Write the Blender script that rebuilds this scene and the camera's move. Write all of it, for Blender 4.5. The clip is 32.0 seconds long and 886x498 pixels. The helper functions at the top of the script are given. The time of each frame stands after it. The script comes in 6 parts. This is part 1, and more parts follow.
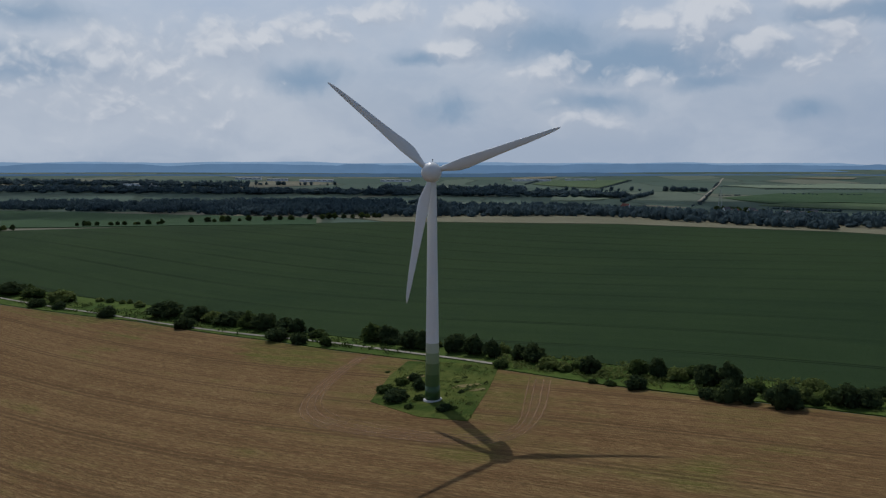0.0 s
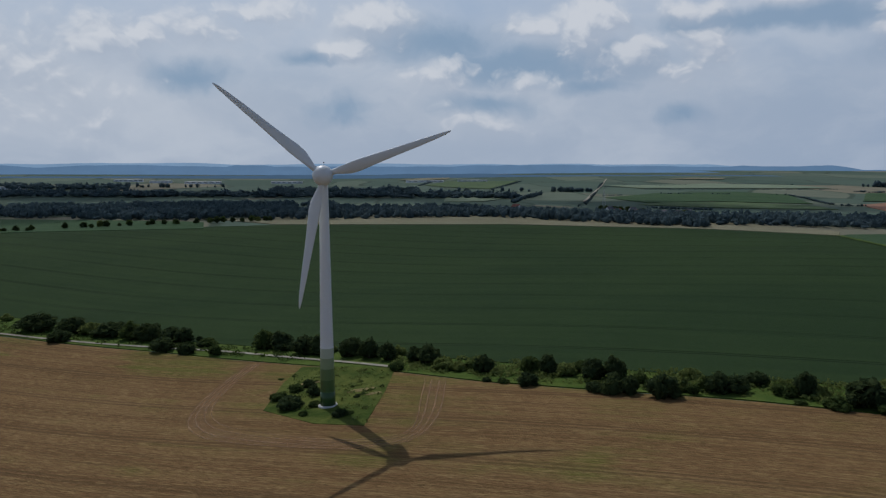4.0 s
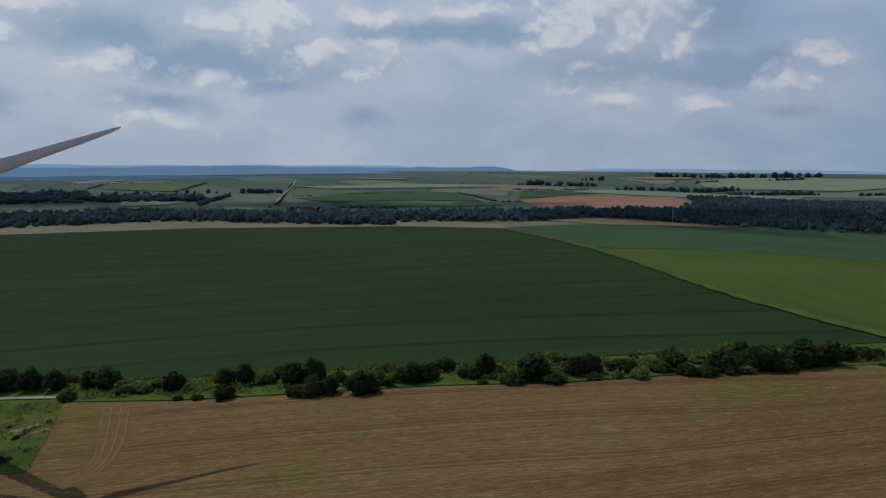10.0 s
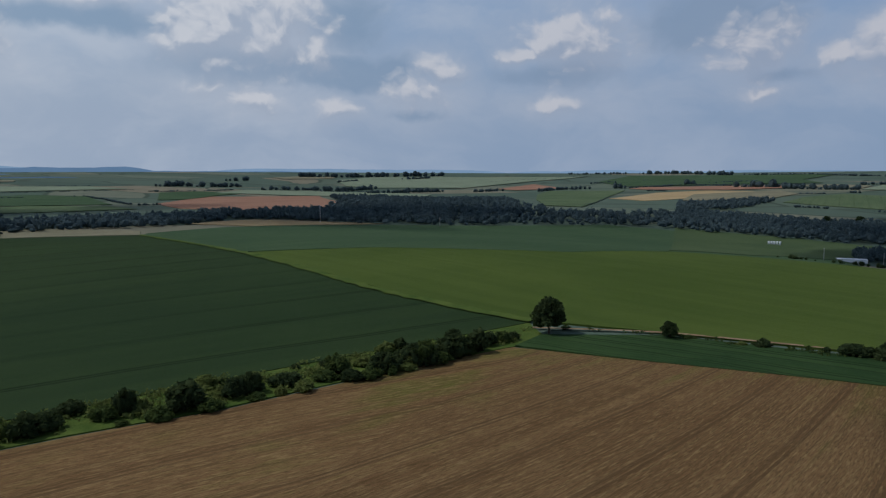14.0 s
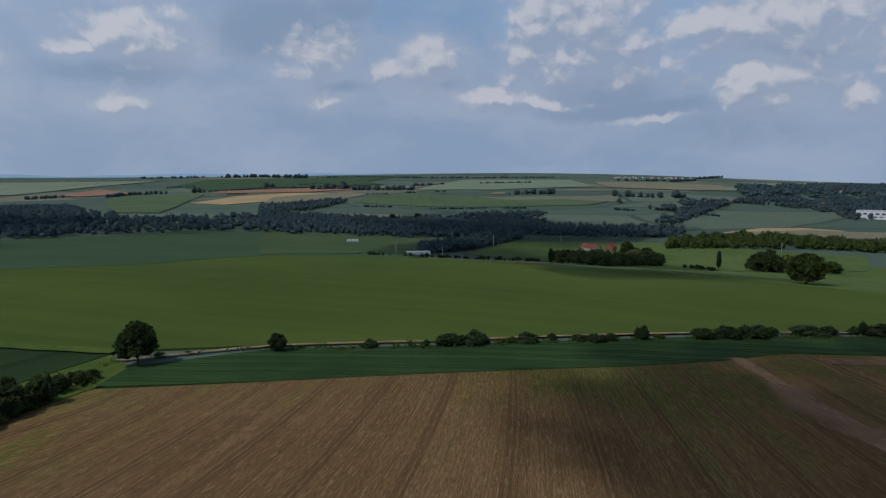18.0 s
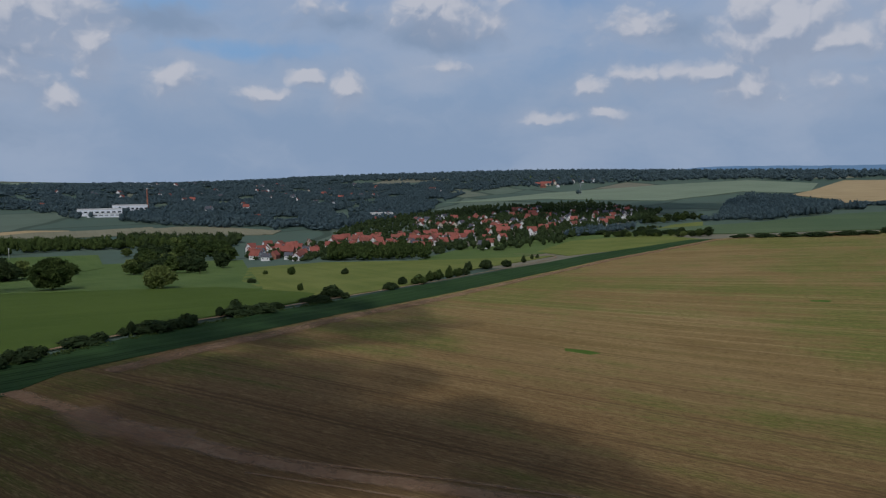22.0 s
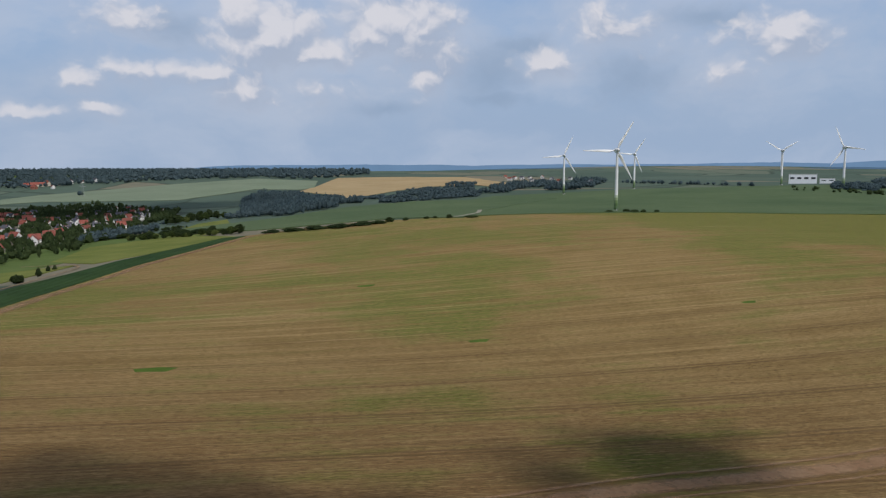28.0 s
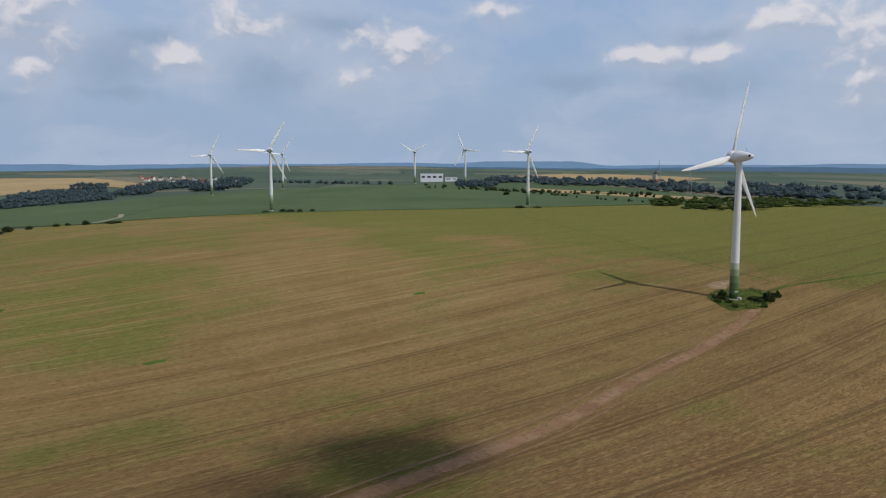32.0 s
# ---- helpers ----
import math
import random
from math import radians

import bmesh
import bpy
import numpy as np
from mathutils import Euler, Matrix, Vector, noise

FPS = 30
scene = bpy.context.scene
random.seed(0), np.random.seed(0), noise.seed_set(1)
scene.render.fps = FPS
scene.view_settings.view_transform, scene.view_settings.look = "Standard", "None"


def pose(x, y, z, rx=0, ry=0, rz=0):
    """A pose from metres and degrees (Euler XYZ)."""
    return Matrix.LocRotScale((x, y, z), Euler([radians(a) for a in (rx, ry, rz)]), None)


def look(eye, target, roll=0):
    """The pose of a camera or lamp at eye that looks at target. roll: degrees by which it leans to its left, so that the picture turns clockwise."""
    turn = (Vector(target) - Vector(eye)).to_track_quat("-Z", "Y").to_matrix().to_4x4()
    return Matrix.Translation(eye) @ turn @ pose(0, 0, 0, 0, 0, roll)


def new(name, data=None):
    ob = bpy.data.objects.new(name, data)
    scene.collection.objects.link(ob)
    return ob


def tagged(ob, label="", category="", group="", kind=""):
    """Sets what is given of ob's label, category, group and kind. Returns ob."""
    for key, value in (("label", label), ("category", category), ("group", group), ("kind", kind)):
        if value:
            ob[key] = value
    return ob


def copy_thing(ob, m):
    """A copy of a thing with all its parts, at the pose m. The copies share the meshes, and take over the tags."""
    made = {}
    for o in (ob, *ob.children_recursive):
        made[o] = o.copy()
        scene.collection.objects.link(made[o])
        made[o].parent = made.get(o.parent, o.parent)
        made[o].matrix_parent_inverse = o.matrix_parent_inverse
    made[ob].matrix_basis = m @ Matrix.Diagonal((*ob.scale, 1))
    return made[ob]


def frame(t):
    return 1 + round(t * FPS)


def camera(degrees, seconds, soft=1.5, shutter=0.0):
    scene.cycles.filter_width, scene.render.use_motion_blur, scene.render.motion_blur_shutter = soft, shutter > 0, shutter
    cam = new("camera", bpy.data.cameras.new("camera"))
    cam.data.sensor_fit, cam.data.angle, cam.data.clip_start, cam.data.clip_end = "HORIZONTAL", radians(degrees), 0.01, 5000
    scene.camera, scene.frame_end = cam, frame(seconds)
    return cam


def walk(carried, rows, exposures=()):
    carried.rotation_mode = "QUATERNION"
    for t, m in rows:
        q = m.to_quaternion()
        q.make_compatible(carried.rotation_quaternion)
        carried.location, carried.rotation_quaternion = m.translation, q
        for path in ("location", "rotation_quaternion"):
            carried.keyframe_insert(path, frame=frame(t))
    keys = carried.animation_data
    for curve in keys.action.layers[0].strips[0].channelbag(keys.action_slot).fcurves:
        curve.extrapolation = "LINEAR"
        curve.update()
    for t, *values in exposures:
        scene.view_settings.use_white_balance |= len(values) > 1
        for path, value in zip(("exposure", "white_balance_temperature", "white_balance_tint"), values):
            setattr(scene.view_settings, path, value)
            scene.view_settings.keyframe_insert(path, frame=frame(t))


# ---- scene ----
import itertools

cam = camera(63.60, 32.0, soft=1.25)
# the drone turns to the right on a slow arc: seconds, x, y, z, turn, tilt, lean

PATH = [
    (0.0, -0.00, -0.00, 0.00, 0.00, -6.75, 0.03), (0.5, 0.01, -0.05, 0.05, -0.73, -6.73, 0.04), (1.0, 0.01, -0.08, 0.12, -1.70, -6.73, 0.01),
    (1.5, 0.09, -0.10, 0.20, -2.63, -6.73, 0.03), (2.0, 0.18, -0.13, 0.28, -3.76, -6.73, -0.03), (2.5, 0.20, -0.17, 0.33, -4.96, -6.71, 0.02),
    (4.5, 0.37, -0.10, 0.49, -10.38, -6.65, 0.03), (5.0, 0.34, 0.03, 0.47, -12.94, -6.65, 0.02), (5.5, 0.26, 0.12, 0.40, -15.78, -6.65, -0.01),
    (6.0, 0.12, 0.18, 0.38, -18.20, -6.62, -0.05), (6.5, 0.03, 0.29, 0.41, -19.90, -6.63, -0.04), (7.0, 0.03, 0.42, 0.40, -21.78, -6.61, -0.04),
    (7.5, 0.09, 0.59, 0.34, -23.53, -6.62, -0.06), (8.0, 0.27, 0.87, 0.29, -25.39, -6.62, -0.03), (8.5, 0.53, 1.24, 0.24, -27.11, -6.61, -0.01),
    (9.0, 0.84, 1.76, 0.25, -28.90, -6.60, 0.03), (9.5, 1.22, 2.45, 0.30, -30.49, -6.58, -0.01), (10.0, 1.66, 3.33, 0.30, -32.87, -6.59, 0.01),
    (10.5, 2.26, 4.28, 0.29, -34.67, -6.55, 0.05), (11.0, 2.89, 5.29, 0.29, -36.85, -6.57, -0.02), (11.5, 3.69, 6.42, 0.27, -39.86, -6.58, -0.00),
    (12.0, 4.72, 7.80, 0.26, -43.89, -6.60, -0.02), (12.5, 6.09, 9.57, 0.24, -49.20, -6.62, -0.03), (13.0, 7.84, 11.53, 0.25, -53.16, -6.60, 0.05),
    (13.5, 9.76, 13.47, 0.26, -57.58, -6.61, 0.07), (15.5, 19.15, 20.37, -0.49, -66.82, -6.48, -0.07), (16.0, 21.71, 21.69, -0.56, -70.42, -6.47, -0.03),
    (16.5, 24.32, 22.84, -0.68, -73.99, -6.44, -0.04), (17.0, 26.97, 23.81, -0.82, -79.43, -6.41, 0.03), (17.5, 29.69, 24.66, -0.91, -85.99, -6.38, 0.03),
    (18.0, 32.44, 25.29, -0.96, -93.44, -6.33, 0.05), (18.5, 35.23, 25.59, -0.94, -101.36, -6.31, 0.01), (19.0, 38.03, 25.64, -0.82, -110.88, -6.30, 0.06),
    (19.5, 40.85, 25.64, -0.73, -121.12, -6.31, 0.07), (20.0, 43.76, 25.69, -0.72, -125.61, -6.35, 0.10), (20.5, 46.75, 25.76, -0.79, -131.60, -6.34, 0.03),
    (21.0, 49.84, 25.77, -0.96, -138.87, -6.34, 0.02), (21.5, 52.85, 25.60, -1.11, -145.89, -6.36, -0.03), (22.0, 55.59, 25.32, -1.32, -151.08, -6.33, -0.04),
    (22.5, 57.94, 24.94, -1.55, -154.63, -6.33, -0.06), (23.0, 60.12, 24.45, -1.73, -158.64, -6.34, -0.09), (23.5, 62.14, 23.80, -1.86, -162.02, -6.35, -0.12),
    (24.0, 64.01, 23.07, -2.01, -163.97, -6.36, -0.08), (24.5, 65.74, 22.33, -2.16, -165.07, -6.36, -0.01), (25.0, 67.40, 21.57, -2.34, -167.81, -6.36, 0.02),
    (25.5, 69.12, 20.79, -2.56, -171.43, -6.37, 0.01), (27.5, 76.02, 15.75, -3.05, -185.52, -6.38, -0.06), (28.0, 77.42, 14.52, -3.04, -189.11, -6.35, -0.02),
    (28.5, 78.82, 13.26, -3.02, -192.45, -6.33, -0.02), (29.0, 80.17, 11.92, -3.02, -196.04, -6.34, 0.00), (29.5, 81.45, 10.49, -3.01, -199.47, -6.36, 0.04),
    (30.0, 82.62, 8.96, -2.94, -203.09, -6.36, 0.02), (30.5, 83.68, 7.31, -2.89, -206.48, -6.36, 0.04), (31.0, 84.64, 5.62, -2.83, -210.11, -6.36, 0.03),
    (31.5, 85.53, 3.91, -2.81, -213.49, -6.37, 0.03), (32.0, 86.38, 2.25, -2.82, -217.14, -6.37, 0.04),
]

H0 = 68.0
walk(cam, [(t, pose(x, y, z + H0, 90 + tilt, lean, turn)) for t, x, y, z, turn, tilt, lean in PATH],
     exposures=[(0.0, 0.0, 5950, 10), (13.0, 0.0, 5950, 10), (19.0, 0.02, 5900, 10), (21.5, 0.0, 5900, 10), (23.0, 0.16, 5980, 11), (25.0, 0.36, 6120, 11), (28.0, 0.44, 6250, 11), (32.0, 0.43, 6300, 11)])

# ---- sun and sky ----
SUN_AZ, SUN_EL = radians(-20), radians(53)          # clockwise from north (y), above the horizon
sun_way = Vector((math.sin(SUN_AZ) * math.cos(SUN_EL), math.cos(SUN_AZ) * math.cos(SUN_EL), math.sin(SUN_EL)))
sun = new("sun", bpy.data.lights.new("sun", "SUN"))
sun.data.energy, sun.data.angle, sun.data.color = 1.75, radians(0.53), (1.0, 0.96, 0.90)
sun.matrix_world = look(sun_way * 900, (0, 0, 0))


def add(tree, kind, **ins):
    """A node; keyword in_0=..., in_1=... set or link its sockets."""
    n = tree.nodes.new(kind)
    for key, value in ins.items():
        sock = n.inputs[int(key[3:])]
        if isinstance(value, bpy.types.NodeSocket):
            tree.links.new(value, sock)
        else:
            sock.default_value = value
    return n


def math_node(tree, op, a, b=0.0, clamp=False):
    n = add(tree, "ShaderNodeMath", in_0=a, in_1=b)
    n.operation, n.use_clamp = op, clamp
    return n.outputs[0]


def vec_node(tree, op, a, b=(0, 0, 0)):
    n = tree.nodes.new("ShaderNodeVectorMath")
    n.operation = op
    for k, v in ((0, a), (1, b)):
        if isinstance(v, bpy.types.NodeSocket):
            tree.links.new(v, n.inputs[k])
        else:
            n.inputs[k].default_value = v
    return n.outputs[1] if op in ("DOT_PRODUCT", "LENGTH", "DISTANCE") else n.outputs[0]


def noise_node(tree, vec, scale, detail=4.0, rough=0.55, distort=0.0):
    n = add(tree, "ShaderNodeTexNoise", in_0=vec, in_2=scale, in_3=detail, in_4=rough)
    n.inputs["Distortion"].default_value = distort
    return n.outputs[0]


def ramp(tree, fac, *stops):
    n = add(tree, "ShaderNodeValToRGB", in_0=fac)
    els = n.color_ramp.elements
    for k, (at, col) in enumerate(stops):
        e = els[k] if k < 2 else els.new(at)
        e.position, e.color = at, (*col, 1) if isinstance(col, tuple) else (col, col, col, 1)
    return n.outputs[0]


def mix(tree, fac, a, b, how="MIX"):
    n = tree.nodes.new("ShaderNodeMix")
    n.data_type, n.blend_type = "RGBA", how
    for k, v in ((0, fac), (6, a), (7, b)):
        if isinstance(v, bpy.types.NodeSocket):
            tree.links.new(v, n.inputs[k])
        elif k == 0:
            n.inputs[k].default_value = v
        else:
            n.inputs[k].default_value = (*v[:3], 1)
    return n.outputs[2]


def step_node(tree, val, lo, hi):
    n = tree.nodes.new("ShaderNodeMapRange")
    n.interpolation_type = "SMOOTHSTEP"
    tree.links.new(val, n.inputs[0])
    n.inputs[1].default_value, n.inputs[2].default_value = lo, hi
    return n.outputs[0]


world = bpy.data.worlds.new("sky")
scene.world = world
world.use_nodes = True
wt = world.node_tree
wt.nodes.clear()
sky = wt.nodes.new("ShaderNodeTexSky")
sky.sky_type, sky.sun_disc = "NISHITA", False
sky.sun_elevation, sky.sun_rotation = SUN_EL, SUN_AZ
sky.air_density, sky.dust_density, sky.ozone_density = 1.0, 2.2, 2.0
way = wt.nodes.new("ShaderNodeTexCoord").outputs["Generated"]
sep = add(wt, "ShaderNodeSeparateXYZ", in_0=way).outputs
turn = math_node(wt, "ARCTAN2", vec_node(wt, "DOT_PRODUCT", way, (math.cos(radians(108)), -math.sin(radians(108)), 0)), vec_node(wt, "DOT_PRODUCT", way, (math.sin(radians(108)), math.cos(radians(108)), 0)))
up = math_node(wt, "ARCSINE", sep[2])
plan = add(wt, "ShaderNodeCombineXYZ", in_0=math_node(wt, "ADD", math_node(wt, "MULTIPLY", turn, 57.2958), 108.0), in_1=math_node(wt, "MULTIPLY", up, 57.2958)).outputs[0]

# clouds round the compass: degrees clockwise from north, height, half width and half height in degrees, density
# white heaps of cumulus
PUFFS_A = [(-24.7, 6, 10.6, 5.3, 0.5), (-16.9, 8.4, 3.8, 2.1, 0.7), (-13.2, 9.2, 3, 1.5, 0.6), (-10.2, 9.9, 5.3, 1.8, 0.6), (-5.9, 11.4, 5.9, 1.5, 0.5), (1.2, 9, 3, 1.5, 0.6), (3.3, 10.8, 3.5, 1.8, 0.7), (7.8, 6.6, 3.5, 1.8, 0.55), (11.3, 3.3, 3.5, 1.2, 0.4), (15, 6.2, 4.1, 1.5, 0.5), (15.7, 10.2, 3.5, 1.3, 0.5), (19.2, 9.8, 2.4, 2.7, 0.9), (21.1, 10.3, 1.8, 1.8, 0.8), (23.4, 8.2, 3.5, 2.2, 0.6), (26.1, 6.9, 3.5, 1.8, 0.5), (26.7, 11.4, 4.1, 1.2, 0.5), (28.5, 8.9, 1.7, 1.9, 0.7), (34.7, 12, 4.1, 0.9, 0.6), (41.6, 9.1, 2.1, 1.7, 0.9), (43.6, 10.2, 3.5, 3, 1)]
PUFFS_B = [(46.1, 5.1, 2.5, 1.2, 0.6), (47.2, 10.1, 3.8, 3, 1), (49.1, 10.9, 2.4, 2.1, 0.9), (51.1, 8.7, 0.9, 1.2, 1), (52.7, 4.3, 1.9, 0.8, 0.6), (58.5, 5.7, 3, 1.8, 0.6), (60.7, 7.3, 1.9, 1.2, 0.7), (67.3, 8.6, 1.5, 0.7, 0.8), (69, 9.7, 1.9, 1.5, 0.9), (69.3, 4.5, 3.2, 0.9, 0.4), (71.4, 9.6, 3, 2.7, 0.8), (83, 7.2, 2.1, 1.2, 0.6), (84.1, 8.4, 2.5, 2.2, 0.8), (84.6, 5.2, 2.1, 0.8, 0.5), (89.3, 7.3, 2.5, 1.2, 0.6), (92.6, 7.6, 2.2, 1.7, 1), (97.7, 5.3, 3.2, 0.8, 0.8), (99.4, 8.5, 2.5, 3, 0.7), (100.9, 10.8, 2.5, 3, 0.9), (101.5, 5.1, 3.5, 0.7, 0.7)]
PUFFS_C = [(102.9, 8.4, 3.2, 3.5, 0.7), (105.4, 11, 4.4, 3.1, 1), (107.8, 9.9, 2.5, 3.5, 0.8), (109, 3.7, 3.2, 0.5, 0.6), (111.3, 7.3, 2.1, 1.7, 0.6), (112.8, 10.2, 2.1, 1.2, 0.9), (116.2, 9.8, 5.3, 1.8, 1), (116.2, 5.5, 1.7, 1.7, 1), (117.2, 4.8, 2.1, 1.3, 0.7), (119.5, 10.4, 5, 2.5, 1), (119.7, 6.7, 3.2, 1.9, 0.6), (122.9, 5, 1.8, 0.9, 0.7), (122.9, 10.5, 3.5, 2.1, 0.8), (125.7, 8.9, 1.8, 2.2, 0.9), (130.2, 6.7, 0.9, 0.7, 0.8), (130.6, 6.1, 2.2, 1.3, 0.8), (136.7, 5.9, 3.2, 0.8, 0.6), (140.5, 6.8, 1.2, 0.6, 0.8), (141.1, 12.4, 2.7, 1.2, 0.4), (143.7, 6, 1.2, 1.1, 1)]
PUFFS_D = [(151.2, 12, 3.8, 1.7, 0.9), (151.7, 8, 3.2, 1.1, 0.5), (152.9, 11.2, 1.9, 1.2, 0.6), (159.8, 3.8, 3.2, 0.5, 0.5), (162.6, 5.8, 2.2, 0.9, 0.6), (163.7, 4.1, 1.9, 0.7, 0.5), (166.1, 10.5, 3, 1.8, 0.6), (166.1, 6.8, 2.5, 1.3, 0.5), (170.8, 7, 3, 1, 0.75), (173.6, 5.9, 3.1, 1.2, 0.75), (174, 10.8, 1.5, 1.5, 1), (175.7, 9.6, 3.5, 2.1, 1), (179.1, 5.9, 3.8, 1.8, 0.4), (179.2, 8.8, 3.1, 1.2, 0.9), (183.9, 10.3, 2.4, 1.5, 0.9), (185.3, 11.1, 3.4, 2.1, 1), (187.1, 10.3, 2.6, 2.6, 1), (187.8, 6.8, 1.9, 2, 0.6), (189, 8.9, 2.5, 1.9, 0.7), (197.6, 8, 2.2, 1.1, 0.8)]
PUFFS_E = [(202.8, 10.5, 4.4, 2.2, 0.55), (209.9, 6.8, 2.7, 1.5, 0.4), (214.2, 9.6, 3.8, 1.9, 0.7), (214.3, 9.8, 2.7, 1.3, 0.5), (220.9, 12, 3.5, 1.2, 0.4), (232.9, 8.1, 2.4, 0.8, 1), (237.6, 8.2, 1.9, 0.9, 0.7), (242.8, 10.3, 3.2, 1.5, 0.7), (247, 9, 2.8, 3.1, 0.7), (247.5, 6.2, 2.5, 1.9, 0.5)]
# blue-grey flat undersides
BASES_A = [(-29.5, 6.9, 5, 1.5, 0.8), (-29, 10.1, 5.3, 1.5, 0.5), (-10.7, 6.5, 3.7, 1.5, 0.6), (-1.9, 8.1, 3.1, 0.9, 0.6), (0.3, 4.3, 4.4, 1.9, 0.45), (7.7, 9.5, 6.8, 2.1, 0.7), (12.1, 4.9, 5.6, 1.2, 0.55), (16.6, 7.5, 8.3, 1.5, 1), (19.3, 7.2, 6.2, 1, 0.7), (19.8, 6, 4.4, 0.9, 0.6), (26.8, 3.6, 3.2, 1.2, 0.35), (31.7, 10.4, 8, 1, 0.8), (36.4, 10.3, 4.4, 1.1, 0.8), (46.5, 7.8, 7.1, 1.2, 0.9), (53.5, 7.2, 5.9, 1.2, 1), (53.6, 11, 3.2, 2.5, 0.8), (56.8, 7.3, 2, 1.2, 1), (58.2, 4, 3.2, 0.6, 0.5), (69.5, 6.9, 5, 1.1, 0.7), (80.9, 10.7, 4.1, 2.1, 1)]
BASES_B = [(83.7, 10.2, 3.1, 1.5, 0.9), (85.8, 6.5, 2.7, 0.7, 0.6), (85.8, 11.9, 3.8, 1.2, 0.6), (93.7, 6.4, 2.1, 0.6, 0.5), (106.4, 5.7, 5.6, 1.5, 0.7), (107.3, 4.5, 7.4, 0.9, 0.85), (116.2, 2.7, 10, 2.7, 0.35), (118.9, 8.4, 5.6, 0.6, 0.5), (129.9, 10.6, 5, 1.5, 0.6), (143.3, 11.2, 5.6, 1.5, 0.4), (150.8, 10.2, 4.4, 1.1, 0.8), (169, 10, 3.8, 2.5, 0.4), (184.4, 4.6, 5, 0.8, 0.4), (192.8, 7.4, 3.8, 3, 0.5), (193.5, 5.5, 3.8, 0.8, 0.6), (195.4, 9.2, 3.2, 1.2, 0.5), (203.4, 7, 5, 2.5, 0.5), (208.4, 11.1, 5, 1.3, 0.5), (227.1, 6.5, 3.8, 0.9, 0.6), (236.6, 6.2, 5, 1.9, 0.6)]
BASES_C = [(237.3, 9.8, 4.4, 1.3, 0.4)]
# clear blue gaps
GAPS_A = [(98.5, 11.6, 1.7, 1.9, 0.7), (109.9, 11.4, 2.8, 2, 1), (111.8, 8.9, 2.1, 2.4, 0.6), (127.9, 12.1, 5.3, 1.1, 0.9), (135, 9, 9.5, 1, 0.6)]


def heaps(name, rows, grow_by=1.25):
    """A node group: how far inside the nearest of many rounded heaps a place of the sky lies."""
    g = bpy.data.node_groups.new(name, "ShaderNodeTree")
    g.interface.new_socket("Place", in_out="INPUT", socket_type="NodeSocketVector")
    g.interface.new_socket("Depth", in_out="OUTPUT", socket_type="NodeSocketFloat")
    at, total = g.nodes.new("NodeGroupInput").outputs[0], None
    for az, el, w, h, k in rows:
        d = g.nodes.new("ShaderNodeVectorMath")
        d.operation = "MULTIPLY_ADD"
        g.links.new(at, d.inputs[0])
        w, h = w * grow_by, h * grow_by
        d.inputs[1].default_value, d.inputs[2].default_value = (1 / w, 1 / h, 0), (-az / w, -el / h, 0)
        away = vec_node(g, "LENGTH", d.outputs[0])
        n = g.nodes.new("ShaderNodeMath")
        n.operation = "MULTIPLY_ADD"
        g.links.new(away, n.inputs[0])
        n.inputs[1].default_value, n.inputs[2].default_value = -0.75 - 0.25 * k, k
        total = n.outputs[0] if total is None else math_node(g, "MAXIMUM", total, n.outputs[0])
    g.links.new(total, g.nodes.new("NodeGroupOutput").inputs[0])
    return g


def depth_in(group, at):
    n = wt.nodes.new("ShaderNodeGroup")
    n.node_tree = group
    wt.links.new(at, n.inputs[0])
    return n.outputs[0]


def warp(at, scale, reach, detail=3.0):
    n = add(wt, "ShaderNodeTexNoise", in_0=at, in_2=scale, in_3=detail, in_4=0.55)
    return vec_node(wt, "ADD", at, vec_node(wt, "MULTIPLY", vec_node(wt, "SUBTRACT", n.outputs[1], (0.5, 0.5, 0.5)), (reach * 1.4, reach, 0)))


def billows(at):
    """Rounded cauliflower relief at three sizes."""
    total = None
    for scale, k in ((0.26, 0.55), (0.62, 0.45), (1.5, 0.24), (3.4, 0.10)):
        v = add(wt, "ShaderNodeTexVoronoi", in_0=vec_node(wt, "MULTIPLY", at, (0.85, 1.1, 0)), in_2=scale)
        v.feature = "SMOOTH_F1"
        v.inputs["Smoothness"].default_value = 0.45
        one = math_node(wt, "MULTIPLY", math_node(wt, "SUBTRACT", 0.45, v.outputs[0]), k)
        total = one if total is None else math_node(wt, "ADD", total, one)
    return total


puff_group, base_group, gap_group = heaps("puffs", PUFFS_A + PUFFS_B + PUFFS_C + PUFFS_D + PUFFS_E, 1.4), heaps("bases", BASES_A + BASES_B + BASES_C), heaps("gaps", GAPS_A)
bent = warp(warp(plan, 0.16, 2.6), 0.75, 0.75)
upward = vec_node(wt, "ADD", bent, (-0.3, 0.75, 0))
relief, relief_up = billows(bent), billows(upward)
here = math_node(wt, "ADD", depth_in(puff_group, bent), relief)
above = math_node(wt, "ADD", depth_in(puff_group, upward), relief_up)
slope = math_node(wt, "SUBTRACT", here, above)
lit = step_node(wt, slope, -0.45, 0.40)
